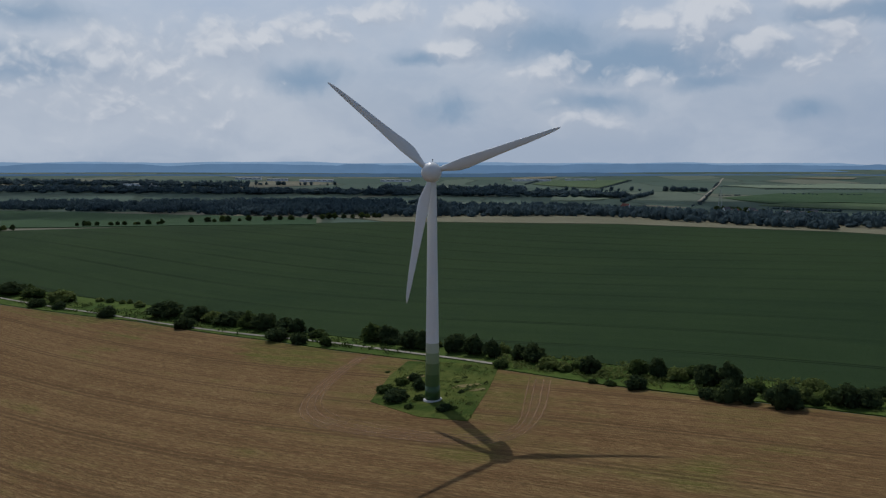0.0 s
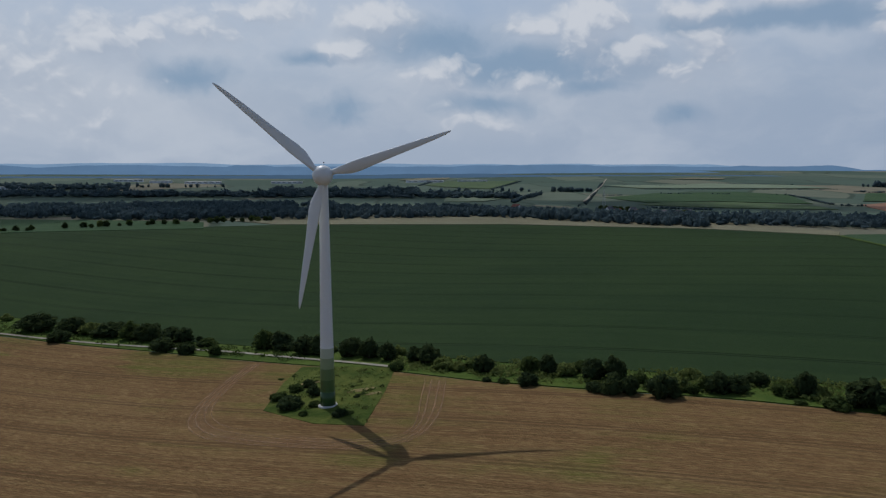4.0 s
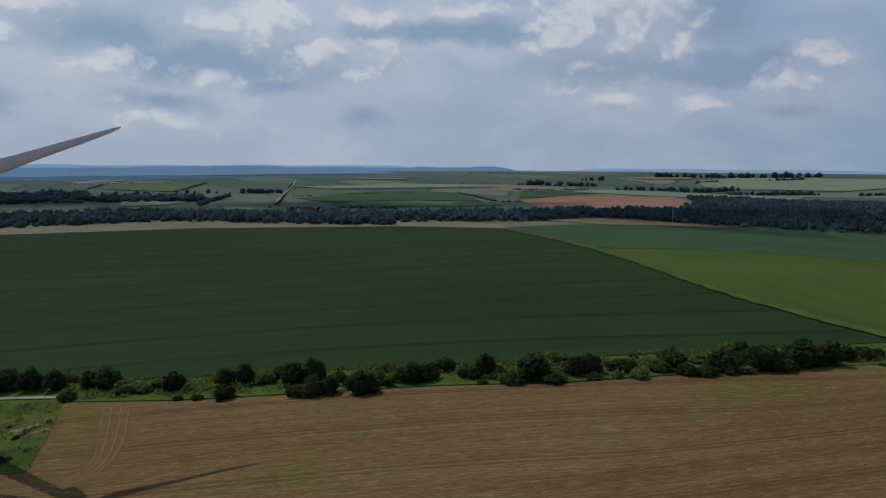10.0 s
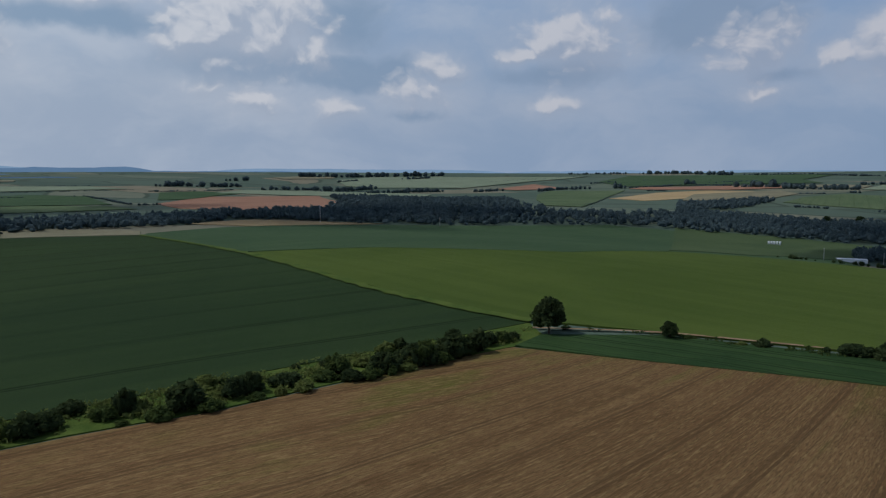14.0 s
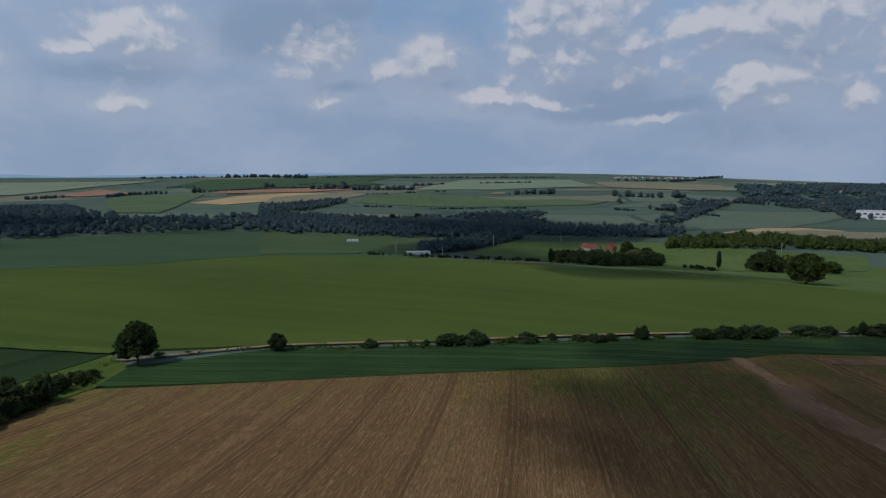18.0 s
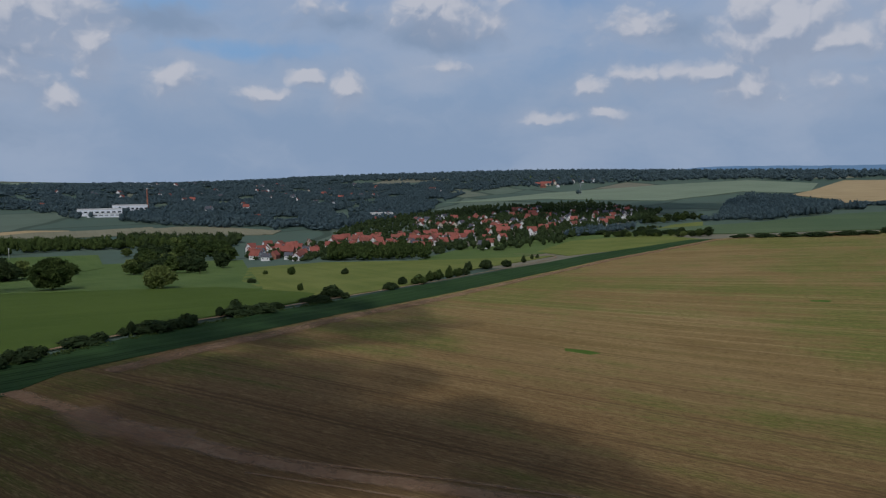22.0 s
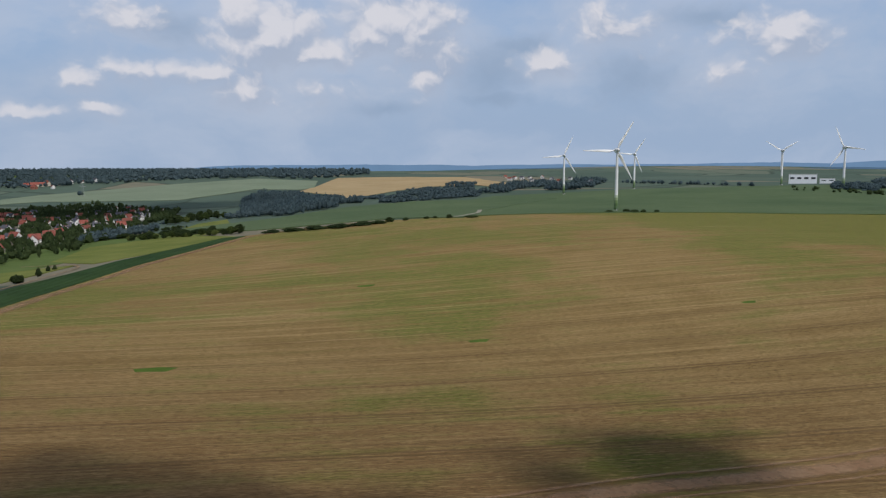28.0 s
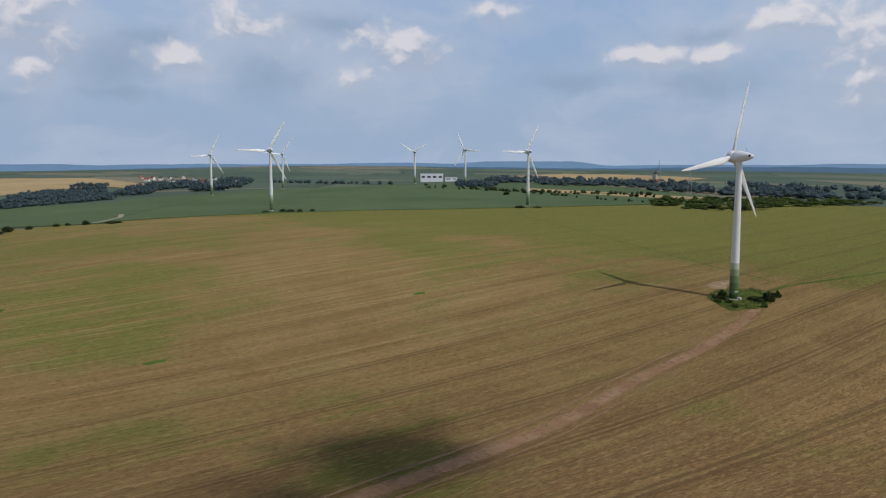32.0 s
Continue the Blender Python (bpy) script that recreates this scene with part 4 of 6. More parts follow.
hedge_run([(-138.2, 349.4, 14.9, 8.5, "d"), (-119.7, 340.3, 12.8, 8.2, "d"), (-110.1, 335.9, 8.4, 6.3, "l"), (-99, 330, 13.6, 6.7, "d"), (-88.7, 321.6, 10.6, 7.5, "g"), (-80.3, 315.7, 11.6, 8.4, "d"), (-69.9, 309.3, 8.8, 7.2, "d"), (-63.4, 304.7, 7.4, 7.5, "d"), (-57.4, 304.8, 2.9, 2.5, "d"), (-120, 324.9, 9.9, 5.6, "d"), (-70.2, 294, 10, 6.3, "d"), (-58.8, 284.7, 6.4, 5.2, "d"), (-46.7, 277.6, 4.5, 5, "g"), (18.5, 225, 5, 3.3, "g"), (-245.1, 399.8, 14.8, 7.6, "d"), (-228.6, 393.2, 12.9, 6.6, "g"), (-208.3, 384.6, 13.8, 7.1, "l"), (-214.9, 371.6, 8.1, 4.8, "d"), (-201, 367.9, 6.6, 4.1, "d"), (-167.9, 350.9, 8.6, 5.6, "d")], "hedge west bushes")
hedge_run([(-28, 279.8, 8.8, 8, "g"), (-21.3, 274.4, 8.6, 7.4, "d"), (-12.5, 264.7, 9.3, 7.1, "d"), (-6.3, 259.7, 8.1, 7.4, "d"), (4.5, 251, 7.8, 7.5, "d"), (11.2, 245.1, 7.6, 7.8, "d"), (16.6, 239.6, 6.5, 6.5, "d"), (20.7, 243.7, 5.7, 3.9, "l"), (25.5, 233.3, 5.5, 5.6, "d"), (29.6, 229, 7.5, 6.6, "d"), (33.3, 219.1, 7, 3.9, "l"), (37.3, 215.8, 5.2, 3.5, "l"), (40.9, 215.5, 3.5, 2.8, "g"), (44.4, 210.3, 6.1, 5.9, "d"), (47.5, 205.9, 3.3, 2.4, "l"), (57, 203.9, 6, 6.1, "g"), (62.1, 200.2, 5.6, 6.4, "d"), (66.3, 196.9, 5.9, 4.4, "l"), (42.9, 199.4, 2.3, 1.6, "d"), (47.2, 195.9, 3.2, 2, "g"), (53.1, 190.9, 6, 4.2, "d")], "hedge middle bushes")
hedge_run([(71.6, 189.9, 7.2, 6.9, "d"), (77.4, 187.2, 6.4, 7.2, "d"), (68.2, 178.3, 4.5, 3.4, "d"), (72, 175.8, 6, 5.8, "d"), (76, 173.8, 5.1, 5.5, "d"), (82.2, 180.7, 3.8, 4.2, "g"), (83, 168.4, 7.4, 7, "d"), (90.4, 171.9, 4.6, 4.4, "l"), (91.2, 168.9, 3, 3.1, "g"), (95.9, 170.1, 4.6, 4.7, "g"), (98, 168.1, 6.2, 6, "d"), (102.1, 166.8, 6.2, 4.7, "d"), (112.2, 161, 6.2, 3.8, "g"), (116.5, 159.2, 5.3, 7.3, "d"), (119.1, 157.2, 3.7, 3.5, "l"), (111.3, 154, 3, 1.5, "g")], "hedge thick bushes")
hedge_run([(119.8, 156.9, 4, 3.5, "l"), (125.1, 148.8, 9.1, 7.5, "d"), (117.4, 148.8, 5.9, 3.3, "g"), (126.7, 142.7, 6.6, 3.4, "g"), (135.5, 148, 4.7, 3.2, "l"), (136.6, 144.7, 6.2, 5.7, "d"), (140.4, 143.3, 5.7, 6.4, "d"), (137.5, 138.2, 4.6, 1.9, "g"), (142.5, 135, 3.1, 2.8, "l"), (149.9, 140, 8, 3.6, "d"), (147.3, 131.3, 4.9, 3.5, "l"), (158, 133.4, 6.5, 3, "g"), (163, 132.9, 7.3, 6.1, "g"), (159.8, 125.7, 5.7, 3.6, "d"), (163.5, 122.5, 5.8, 3.9, "g"), (170.6, 123.4, 8.3, 6.4, "d"), (172.7, 132.2, 5.1, 2.8, "l"), (169.2, 119.9, 4.2, 3.3, "g"), (175, 119, 6.6, 4.4, "l"), (180.9, 117.2, 8.5, 8.3, "g"), (182, 114.8, 6.8, 4.5, "d"), (184.6, 113.3, 6.8, 4.2, "g"), (193, 113, 8.8, 7.5, "d")], "hedge east bushes")
hedge_run([(174.8, 121.3, 6.3, 5.5, "d"), (180, 118.9, 9.6, 7.4, "d"), (187.9, 118.8, 6, 4.4, "g"), (191.1, 113.9, 8.3, 6.8, "d"), (196.7, 110.3, 4, 3.4, "g"), (200.5, 109.4, 6.8, 7.8, "d"), (209.7, 110.2, 5.3, 4.5, "d"), (215.4, 108, 5.4, 4.1, "g"), (219.4, 105.9, 3.7, 3, "d")], "hedge end bushes")
hedge_run([(-13, 215.2, 4.4, 3.1, "g"), (-9, 218.7, 4.2, 2.8, "d"), (-7, 209, 5, 3.7, "d"), (-13.8, 200.6, 8, 3.9, "d"), (-17.5, 209.1, 5, 3, "g"), (-9.5, 191.5, 2.7, 1.9, "g"), (0.3, 186.6, 4.1, 2.4, "d"), (5.2, 201, 1.9, 1.3, "d"), (12.9, 207.3, 1.3, 1.3, "d"), (2.5, 187.2, 3, 1.5, "g"), (-6.7, 198.2, 3.8, 2.2, "g"), (-2.9, 209.8, 3.3, 2.4, "d")], "bushes round the turbine foot")
hedge_run([(240.7, 95.9, 3, 1.5, "d"), (246.4, 56.6, 4.5, 1.5, "g"), (245.3, 40.5, 2.9, 1.5, "l"), (246.5, 34.8, 4.7, 2.9, "d"), (249.6, 22.4, 1.5, 1.5, "g"), (248.8, 17.7, 2.5, 1.9, "d"), (248.3, 10.8, 7.3, 4.1, "d"), (249.6, 6.2, 5.5, 3.4, "d"), (248.9, 2.5, 7.3, 4.8, "d"), (251.5, -0.6, 3.7, 3, "d"), (251.7, -14.8, 6.7, 3.4, "d"), (254.7, -23, 3.2, 2.5, "d"), (250.9, -9.1, 3.4, 2.4, "g"), (252.4, -6.8, 1.7, 1.4, "g")], "road west bushes")
hedge_run([(253.7, -31.8, 4.9, 2.5, "d"), (252.2, -37, 6.4, 2.9, "d"), (253.8, -42.2, 4.3, 2.9, "d"), (255.6, -52.9, 4.8, 5.2, "d"), (257.4, -59.2, 3.7, 1.9, "g"), (258.9, -74.5, 7.7, 3.9, "d"), (261.2, -84.3, 9.8, 4, "d"), (262.2, -93.7, 10, 4.5, "d"), (264.7, -100.9, 4.9, 3.4, "d"), (268.7, -116.4, 12.9, 3.1, "d"), (268.8, -124, 5.7, 3.5, "d"), (272.2, -135.2, 4, 2.7, "d"), (271, -137.8, 3.2, 5, "d"), (269.7, -145.4, 13.7, 4.2, "d"), (268.4, -155.2, 11.6, 3.8, "d"), (267.7, -160.1, 6.1, 5.7, "d"), (274.2, -182.1, 3.5, 4.6, "d"), (280.3, -196.6, 4.2, 5.8, "d"), (270.7, -188.4, 12.5, 4.6, "d"), (269.4, -199.3, 15.3, 4.2, "d"), (271.5, -212.2, 7.9, 3.2, "d"), (270.4, -238.6, 13.9, 3.4, "d"), (274.8, -257.4, 11.7, 6.5, "d"), (266.1, -255.7, 4.6, 3.5, "d")], "road middle bushes")
hedge_run([(266.4, -297.6, 9.1, 4.3, "d"), (272.9, -319.5, 5.1, 5.2, "d"), (267.3, -328.6, 9.7, 5.3, "g"), (268.3, -343.5, 5.3, 6.1, "g"), (267.5, -352.3, 6.8, 6.9, "g"), (264.9, -362, 4.8, 7.8, "g"), (263.8, -371.1, 5.6, 6.5, "g"), (263.8, -381.3, 7.2, 5.1, "d"), (275.6, -409.3, 5.4, 7, "d"), (269.8, -424.1, 10.2, 7.2, "d"), (259.9, -437.9, 7.2, 5.7, "d"), (259.6, -469.4, 3.4, 6, "d"), (263.6, -495.8, 2.7, 4.5, "d"), (262.6, -504.4, 2.7, 3.7, "d"), (362.9, -292.2, 4.9, 3.5, "d"), (305.9, -269.4, 2.7, 4.9, "g"), (350.2, -368.5, 5, 4.7, "d"), (388.5, -357.4, 4.8, 6.9, "g"), (414.7, -359.7, 3.3, 3.4, "g")], "road east bushes")
hedge_run([(307.4, -761.9, 19.6, 5.3, "d"), (284.1, -763.1, 19.4, 5.3, "d"), (259, -755.6, 12.7, 5.2, "g"), (239.7, -742.2, 12.5, 6.4, "d"), (225.3, -733.2, 18.4, 7.5, "d"), (202.6, -725.8, 18.1, 5.5, "d"), (182.9, -713.7, 17.8, 4.8, "g"), (167, -703.4, 11.6, 5.3, "d"), (129.1, -648.9, 15.8, 3.2, "d"), (108.8, -645.7, 20.9, 3.7, "d"), (88.5, -641.9, 20.8, 4.2, "d"), (68.2, -638.6, 20.7, 4.2, "d"), (47.5, -644.6, 20.9, 4.3, "d"), (31.6, -649.4, 15.8, 3.8, "d"), (20.1, -661.1, 8.6, 5.5, "d"), (4.1, -670, 5.4, 3.3, "d"), (-17, -675.7, 5.5, 2.8, "d"), (-25.6, -676.9, 4.4, 2.8, "d"), (-37.5, -664.3, 4.9, 4.4, "d"), (-57.8, -654.6, 11.9, 2.8, "d")], "field hedge bushes")
hedge_run([(-207.3, -176.1, 4.9, 5, "d"), (-204.9, -171.1, 3.2, 2.2, "g"), (-201.5, -174.5, 3.2, 2.2, "g"), (-200.2, -165.5, 3.2, 2.1, "g"), (-218, -167.1, 4.4, 2.8, "g"), (-217.3, -163.4, 4.4, 3.3, "d"), (-222.1, -162.1, 5, 5.6, "d"), (-233.4, -163.9, 2.8, 3.5, "g"), (-203.9, -178.3, 2.2, 2.2, "d"), (-211.5, -158.3, 2.7, 2.2, "g"), (-228.5, -689.2, 6, 3.7, "d"), (-235.2, -683.3, 8.4, 3.1, "d"), (-241.3, -676.1, 6, 3.6, "d"), (-257.2, -678.3, 4.8, 3.1, "d"), (-210.8, -691.4, 8.4, 2.4, "g"), (-480.7, -599.9, 10.5, 3.3, "d"), (-495.6, -587.4, 9.2, 2.7, "g"), (-622, -779.1, 8.3, 6, "d")], "bushes round far turbines")

# light shrubs along the wheat edge
BACK = [(-300, 436), (-274, 425), (-151, 372), (-60, 302), (16, 247), (53, 215), (112, 173), (186, 137), (215, 123)]
shrubs = []
for (x0, y0), (x1, y1) in zip(BACK, BACK[1:]):
    for k in range(max(1, int(math.hypot(x1 - x0, y1 - y0) / 5.5))):
        if placer.random() < 0.48:
            u, h = placer.random(), placer.uniform(1.6, 4.2)
            shrubs.append((x0 + (x1 - x0) * u + placer.gauss(0, 1.5), y0 + (y1 - y0) * u + placer.gauss(-1.5, 1.5), h * placer.uniform(1.1, 2.0), h, placer.choice("ggldl")))
hedge_run(shrubs, "wheat edge shrubs")
TUFTS = [(-2, 226), (6, 214), (9, 205), (-12, 220), (2, 188), (-10, 207), (8, 228), (-15, 232)]
hedge_run([(x + placer.gauss(0, 2), y + placer.gauss(0, 2), placer.uniform(1.2, 2.6), placer.uniform(0.7, 1.5), placer.choice("gl")) for x, y in TUFTS + TUFTS], "bushes round the turbine foot")


def tree(x, y, high, wide, mat, label, seed, trunk=0.2, lobes=14, group="", leaf=0.07, sprays=130):
    """A tapered trunk with limbs and a crown of many leafy lobes."""
    rng = np.random.default_rng(seed)
    t = thing("tree", label, "tree", pose(x, y, height(x, y) + 0.1, 0, 0, 0), group)
    bm = bmesh.new()
    limb(bm, (0, 0, -0.5), (0, 0, high * trunk), high * 0.036, high * 0.026, 9)
    limb(bm, (0, 0, high * trunk), (0.03 * high, 0, high * 0.6), high * 0.026, high * 0.012, 8)
    pieces = []
    for k in range(lobes):
        a, u = k * 2.4 + rng.uniform(-0.3, 0.3), (k + 0.5) / lobes
        z = high * (trunk + 0.12 + (0.88 - trunk - 0.12) * u)
        r = wide * 0.36 * math.sin(math.pi * (0.22 + 0.72 * u)) * rng.uniform(0.75, 1.1)
        c = (r * math.cos(a), r * math.sin(a), z)
        s = np.array((wide * 0.2, wide * 0.2, high * 0.13)) * rng.uniform(0.8, 1.2)
        limb(bm, (0, 0, high * (trunk + 0.35 * u)), c, high * 0.013, high * 0.005, 5)
        pieces += [lobe(rng, ICO2, c, s, 0.34), leaf_tris(rng, c, s, sprays, wide * leaf)]
    part("trunk", bm, bark, t, "brown trunk with spreading limbs")
    np_part("crown", pieces, mat, t)
    return t


tree(233, 99, 11.6, 10.2, leaf_dark, "large round oak standing alone at the field corner", 11, 0.16, 22)
tree(244, 62, 5.4, 5.2, leaf_dark, "small dense roadside tree beside the beet strip", 12, 0.1, 12)
tree(443, -218, 18.0, 20.0, leaf_green, "broad dark lime tree at the barley edge", 13, 0.08, 26)
tree(384, -243, 13.0, 15.0, leaf_light, "rounded pale willow at the barley edge", 14, 0.06, 22)
tree(647, -301, 16.0, 30.0, leaf_dark, "low spreading clump of dark trees in the meadow", 15, 0.06, 22)
tree(681, -273, 17.0, 4.6, leaf_dark, "slim upright poplar beside the farm lane", 16, 0.05, 18)
tree(650, -107, 14.0, 4.8, leaf_dark, "slim upright poplar by the farm wood", 17, 0.05, 18)
for k, (x, y, h, w) in enumerate(((882, -252, 14, 5), (879, -262, 10, 3.5), (875, -272, 9, 3.5), (1400, 40, 16, 14), (1470, -10, 14, 16))):
    tree(x, y, h, w, leaf_dark, "dark poplar beside the red-roofed farm", 20 + k, 0.06, 12, "farm trees")


# trees of copses and lanes, ten metres high before scaling
copse_trees = [tree(0, 0, 10, w, m, label, 40 + k, 0.1, 12, leaf=0.1, sprays=40) for k, (w, m, label) in enumerate((
    (8.5, leaf_dark, "dark rounded tree in a copse"), (7.5, leaf_dark, "dark upright tree in a copse"), (9.0, leaf_green, "leafy green tree in a copse"),
    (8.0, leaf_green, "mid-green field tree with a full crown"), (9.0, leaf_light, "pale green willow in a copse")))]
tree_turn = itertools.cycle((0, 1, 2, 0, 3, 1, 0, 2, 4))


def grow(spots, high, group):
    """Single trees of uneven height."""
    for x, y in spots:
        k = high / 10 * placer.uniform(0.65, 1.25)
        put(copse_trees[next(tree_turn)], pose(x, y, height(x, y) + 0.1, 0, 0, placer.uniform(0, 360)) @ Matrix.Diagonal((k * placer.uniform(0.9, 1.3), k * placer.uniform(0.9, 1.3), k, 1)), group)


# ---- woods ----
def inside(poly, x, y):
    c = False
    for (x0, y0), (x1, y1) in zip(poly, poly[1:] + poly[:1]):
        if (y0 > y) != (y1 > y) and x < (x1 - x0) * (y - y0) / (y1 - y0) + x0:
            c = not c
    return c


def wood(outline, spacing, high, label, mat=None, lobes=1, most=1500, keep_off=(), gaps=-1.0, shape=None, clear=11):
    """A wood: many crowns of uneven size over an outline, joined."""
    rng = np.random.default_rng(len(outline) * 7 + int(abs(outline[0][0])))
    xs, ys = [p[0] for p in outline], [p[1] for p in outline]
    spots = []
    n = int((max(xs) - min(xs)) * (max(ys) - min(ys)) / (spacing * 0.72) ** 2)
    for x, y in zip(rng.uniform(min(xs), max(xs), n), rng.uniform(min(ys), max(ys), n)):
        if inside(outline, x, y) and noise.noise(Vector((x / 95, y / 95, 4))) > gaps and all((x - a) ** 2 + (y - b) ** 2 > clear ** 2 for a, b in keep_off):
            spots.append((x, y))
    spots = spots[:int(most * 1.6)]
    zs = heights([s[0] for s in spots], [s[1] for s in spots])
    stock = []
    for _ in range(10):
        pieces = []
        for k in range(lobes):
            c = (rng.uniform(-0.27, 0.27), rng.uniform(-0.27, 0.27), rng.uniform(0.36, 0.72)) if lobes > 1 else (0, 0, 0.54)
            s = (0.32, 0.32, 0.27) if lobes > 1 else (0.48, 0.48, 0.44)
            pieces.append(lobe(rng, ICO1, c, s, 0.34))
            pieces.append(leaf_tris(rng, c, s, 24 if shape else 12, 0.12 if shape else 0.15))
        stock.append(joined(pieces))
    pieces = []
    for (x, y), z in zip(spots, zs):
        v, f = stock[rng.integers(10)]
        h = high * rng.choice((0.55, 0.75, 0.9, 1.0, 1.15, 1.35)) * rng.uniform(0.9, 1.1)
        w = max(spacing * 0.74, h * 0.62) * rng.uniform(0.6, 1.3)
        a = rng.uniform(0, 6.28)
        c, s = math.cos(a) * w, math.sin(a) * w
        pieces.append((np.stack([v[:, 0] * c - v[:, 1] * s + x, v[:, 0] * s + v[:, 1] * c + y, v[:, 2] * h + z], 1), f))
    v, f = joined(pieces)
    return tagged(new("wood", mesh_of("wood", v.tolist(), f.tolist(), mat or leaf_hazed)), label, "woodland", kind="stuff")


def tree_row(a, b, count, high, label):
    """A thin row of trees along a field boundary."""
    rng = np.random.default_rng(int(abs(a[0])) + count)
    if count < 25 and math.hypot(*a) < 1300:
        steps = [(k + rng.uniform(0.1, 0.9)) / count for k in range(count)]
        return grow([(a[0] + (b[0] - a[0]) * u + rng.normal() * 2.5, a[1] + (b[1] - a[1]) * u + rng.normal() * 2.5) for u in steps], high, label)
    pieces = []
    for k in range(count):
        u = (k + rng.uniform(0, 0.9)) / count
        u = min(1.0, max(0.0, u + rng.normal() * 0.06))
        x, y = a[0] + (b[0] - a[0]) * u + rng.normal() * 3, a[1] + (b[1] - a[1]) * u + rng.normal() * 3
        h = high * rng.uniform(0.3, 1.3)
        c, s = (x, y, height(x, y) + h * 0.48), (h * rng.uniform(0.36, 0.6), h * rng.uniform(0.36, 0.6), h * 0.5)
        pieces.append(lobe(rng, ICO2 if count < 30 else ICO1, c, s, 0.4))
        pieces.append(leaf_tris(rng, c, s, 60 if count < 30 else 14, h * 0.12))
    v, f = joined(pieces)
    return tagged(new("tree_row", mesh_of("tree_row", v.tolist(), f.tolist(), leaf_hazed if high > 8 or math.hypot(*a) > 1300 else leaf_dark, True)), label, "tree row", kind="stuff")

tree_row((-385, 745), (-290, 748), 14, 5, "low hedge row beyond the wheat field")
tree_row((-270, 765), (-60, 790), 24, 6, "scattered trees along the far field edge")
tree_row((-480, 690), (-410, 690), 9, 5, "low hedge row at the wheat corner")
tree_row((-690, -1080), (-650, -560), 46, 5, "hedge along the far crop")
tree_row((-640, -1000), (-740, -520), 40, 5, "hedge between far fields")
tree_row((-1400, 2600), (-400, 2900), 50, 14, "tree belt on the far plain")
tree_row((-300, 2500), (700, 2400), 50, 14, "tree belt on the far plain")
wood([(-1500, 1900), (-300, 2000), (500, 1900), (500, 2150), (-400, 2200), (-1500, 2150)], 34, 14, "broken tree belt across the northern plain", most=900)
wood([(-1700, 2450), (-700, 2500), (-700, 2700), (-1700, 2650)], 40, 15, "dark wood on the northern plain", most=500)
wood([(-200, 2350), (250, 2300), (300, 2500), (-200, 2550)], 34, 16, "dark wood on the northern plain", most=500)
# woods and gardens on the far slopes beyond the town
wood([(1900, -900), (2800, -1300), (3600, -2600), (2600, -3300), (1900, -2500), (2100, -1600)], 32, 13, "wooded far slope with gardens", most=2600, gaps=-0.06)


def weeds(outline, spacing, high, label, mat, seed):
    """Rough grass and weeds in uneven clumps over a strip."""
    rng = np.random.default_rng(seed)
    xs, ys = [p[0] for p in outline], [p[1] for p in outline]
    n = int((max(xs) - min(xs)) * (max(ys) - min(ys)) / spacing ** 2)
    spots = [(x, y) for x, y in zip(rng.uniform(min(xs), max(xs), n), rng.uniform(min(ys), max(ys), n)) if inside(outline, x, y) and noise.noise(Vector((x / 7, y / 7, seed))) > -0.12]
    zs = heights([q[0] for q in spots], [q[1] for q in spots])
    pieces = []
    for (x, y), z in zip(spots, zs):
        h = high * rng.uniform(0.4, 1.4)
        w = h * rng.uniform(0.8, 1.6)
        pieces.append(leaf_tris(rng, (x, y, z + 0.35 + h * 0.3), (w, w, h * 0.6), 7, h * 0.5))
    v, f = joined(pieces)
    return tagged(new("verge_weeds", mesh_of("verge_weeds", v.tolist(), f.tolist(), mat, True)), label, "weeds", kind="stuff")


weeds([(-19, 203), (-6, 190), (7, 178), (13, 203), (16, 222), (0, 238), (-13, 240)], 1.5, 0.5, "rough grass and yellow weeds round the turbine", leaf_light, 3)
weeds([(-235, 378), (-148, 344), (-72, 297), (-13, 251), (-10, 262), (-68, 308), (-147, 360), (-230, 395)], 2.0, 0.8, "weeds on the verge beside the hedge", leaf_green, 4)
weeds([(17, 228), (43, 203), (66, 186), (102, 163), (127, 145), (194, 115), (215, 104), (235, 106), (188, 138), (115, 175), (57, 217), (20, 249)], 1.3, 0.8, "weeds on the verge beside the hedge", leaf_light, 5)
weeds([(241, 100), (247, 64), (248, 14), (260, -72), (268, -157), (266, -243), (262, -243), (264, -157), (256, -72), (244, 14), (243, 64)], 1.3, 0.7, "weeds on the verge beside the farm road", leaf_green, 6)
weeds([(-203, -181), (-193, -163), (-211, -158), (-238, -165), (-240, -178), (-222, -188)], 1.0, 0.6, "rough grass round the turbine foot", leaf_light, 7)

pale_green = crop("pale_green_crop", (0.160, 0.200, 0.128), (0.215, 0.252, 0.166), (0.7, 0.7), 30, 0.4, 0.006, 0.2)
field("red_field", [(1279, 1589), (1674, 1855), (2027, 1659), (1132, 713), (974, 710), (910, 748), (818, 796), (884, 1006)], red_soil, 1.2, "bare reddish soil field across the valley", 48.36)
field("orange_field", [(2056, 610), (2389, 552), (2483, 419), (2352, 200), (2130, 361), (1926, 478)], ripe_field, 1.5, "ripe orange-tan field across the valley", 30)
field("crest_ripe_field", [(554, 644), (642, 660), (674, 656), (701, 578), (740, 509), (649, 535), (571, 557)], ripe_field, 0.9, "ripe tan field on the crest", 30)
field("hill_pale_field", [(1015, -1715), (856, -2088), (552, -2350), (312, -2493), (108, -2248), (114, -1919), (153, -1869), (273, -1965), (342, -1827), (418, -1707), (770, -1861)], pale_green, 1.5, "pale green field on the hillside", 36.28)
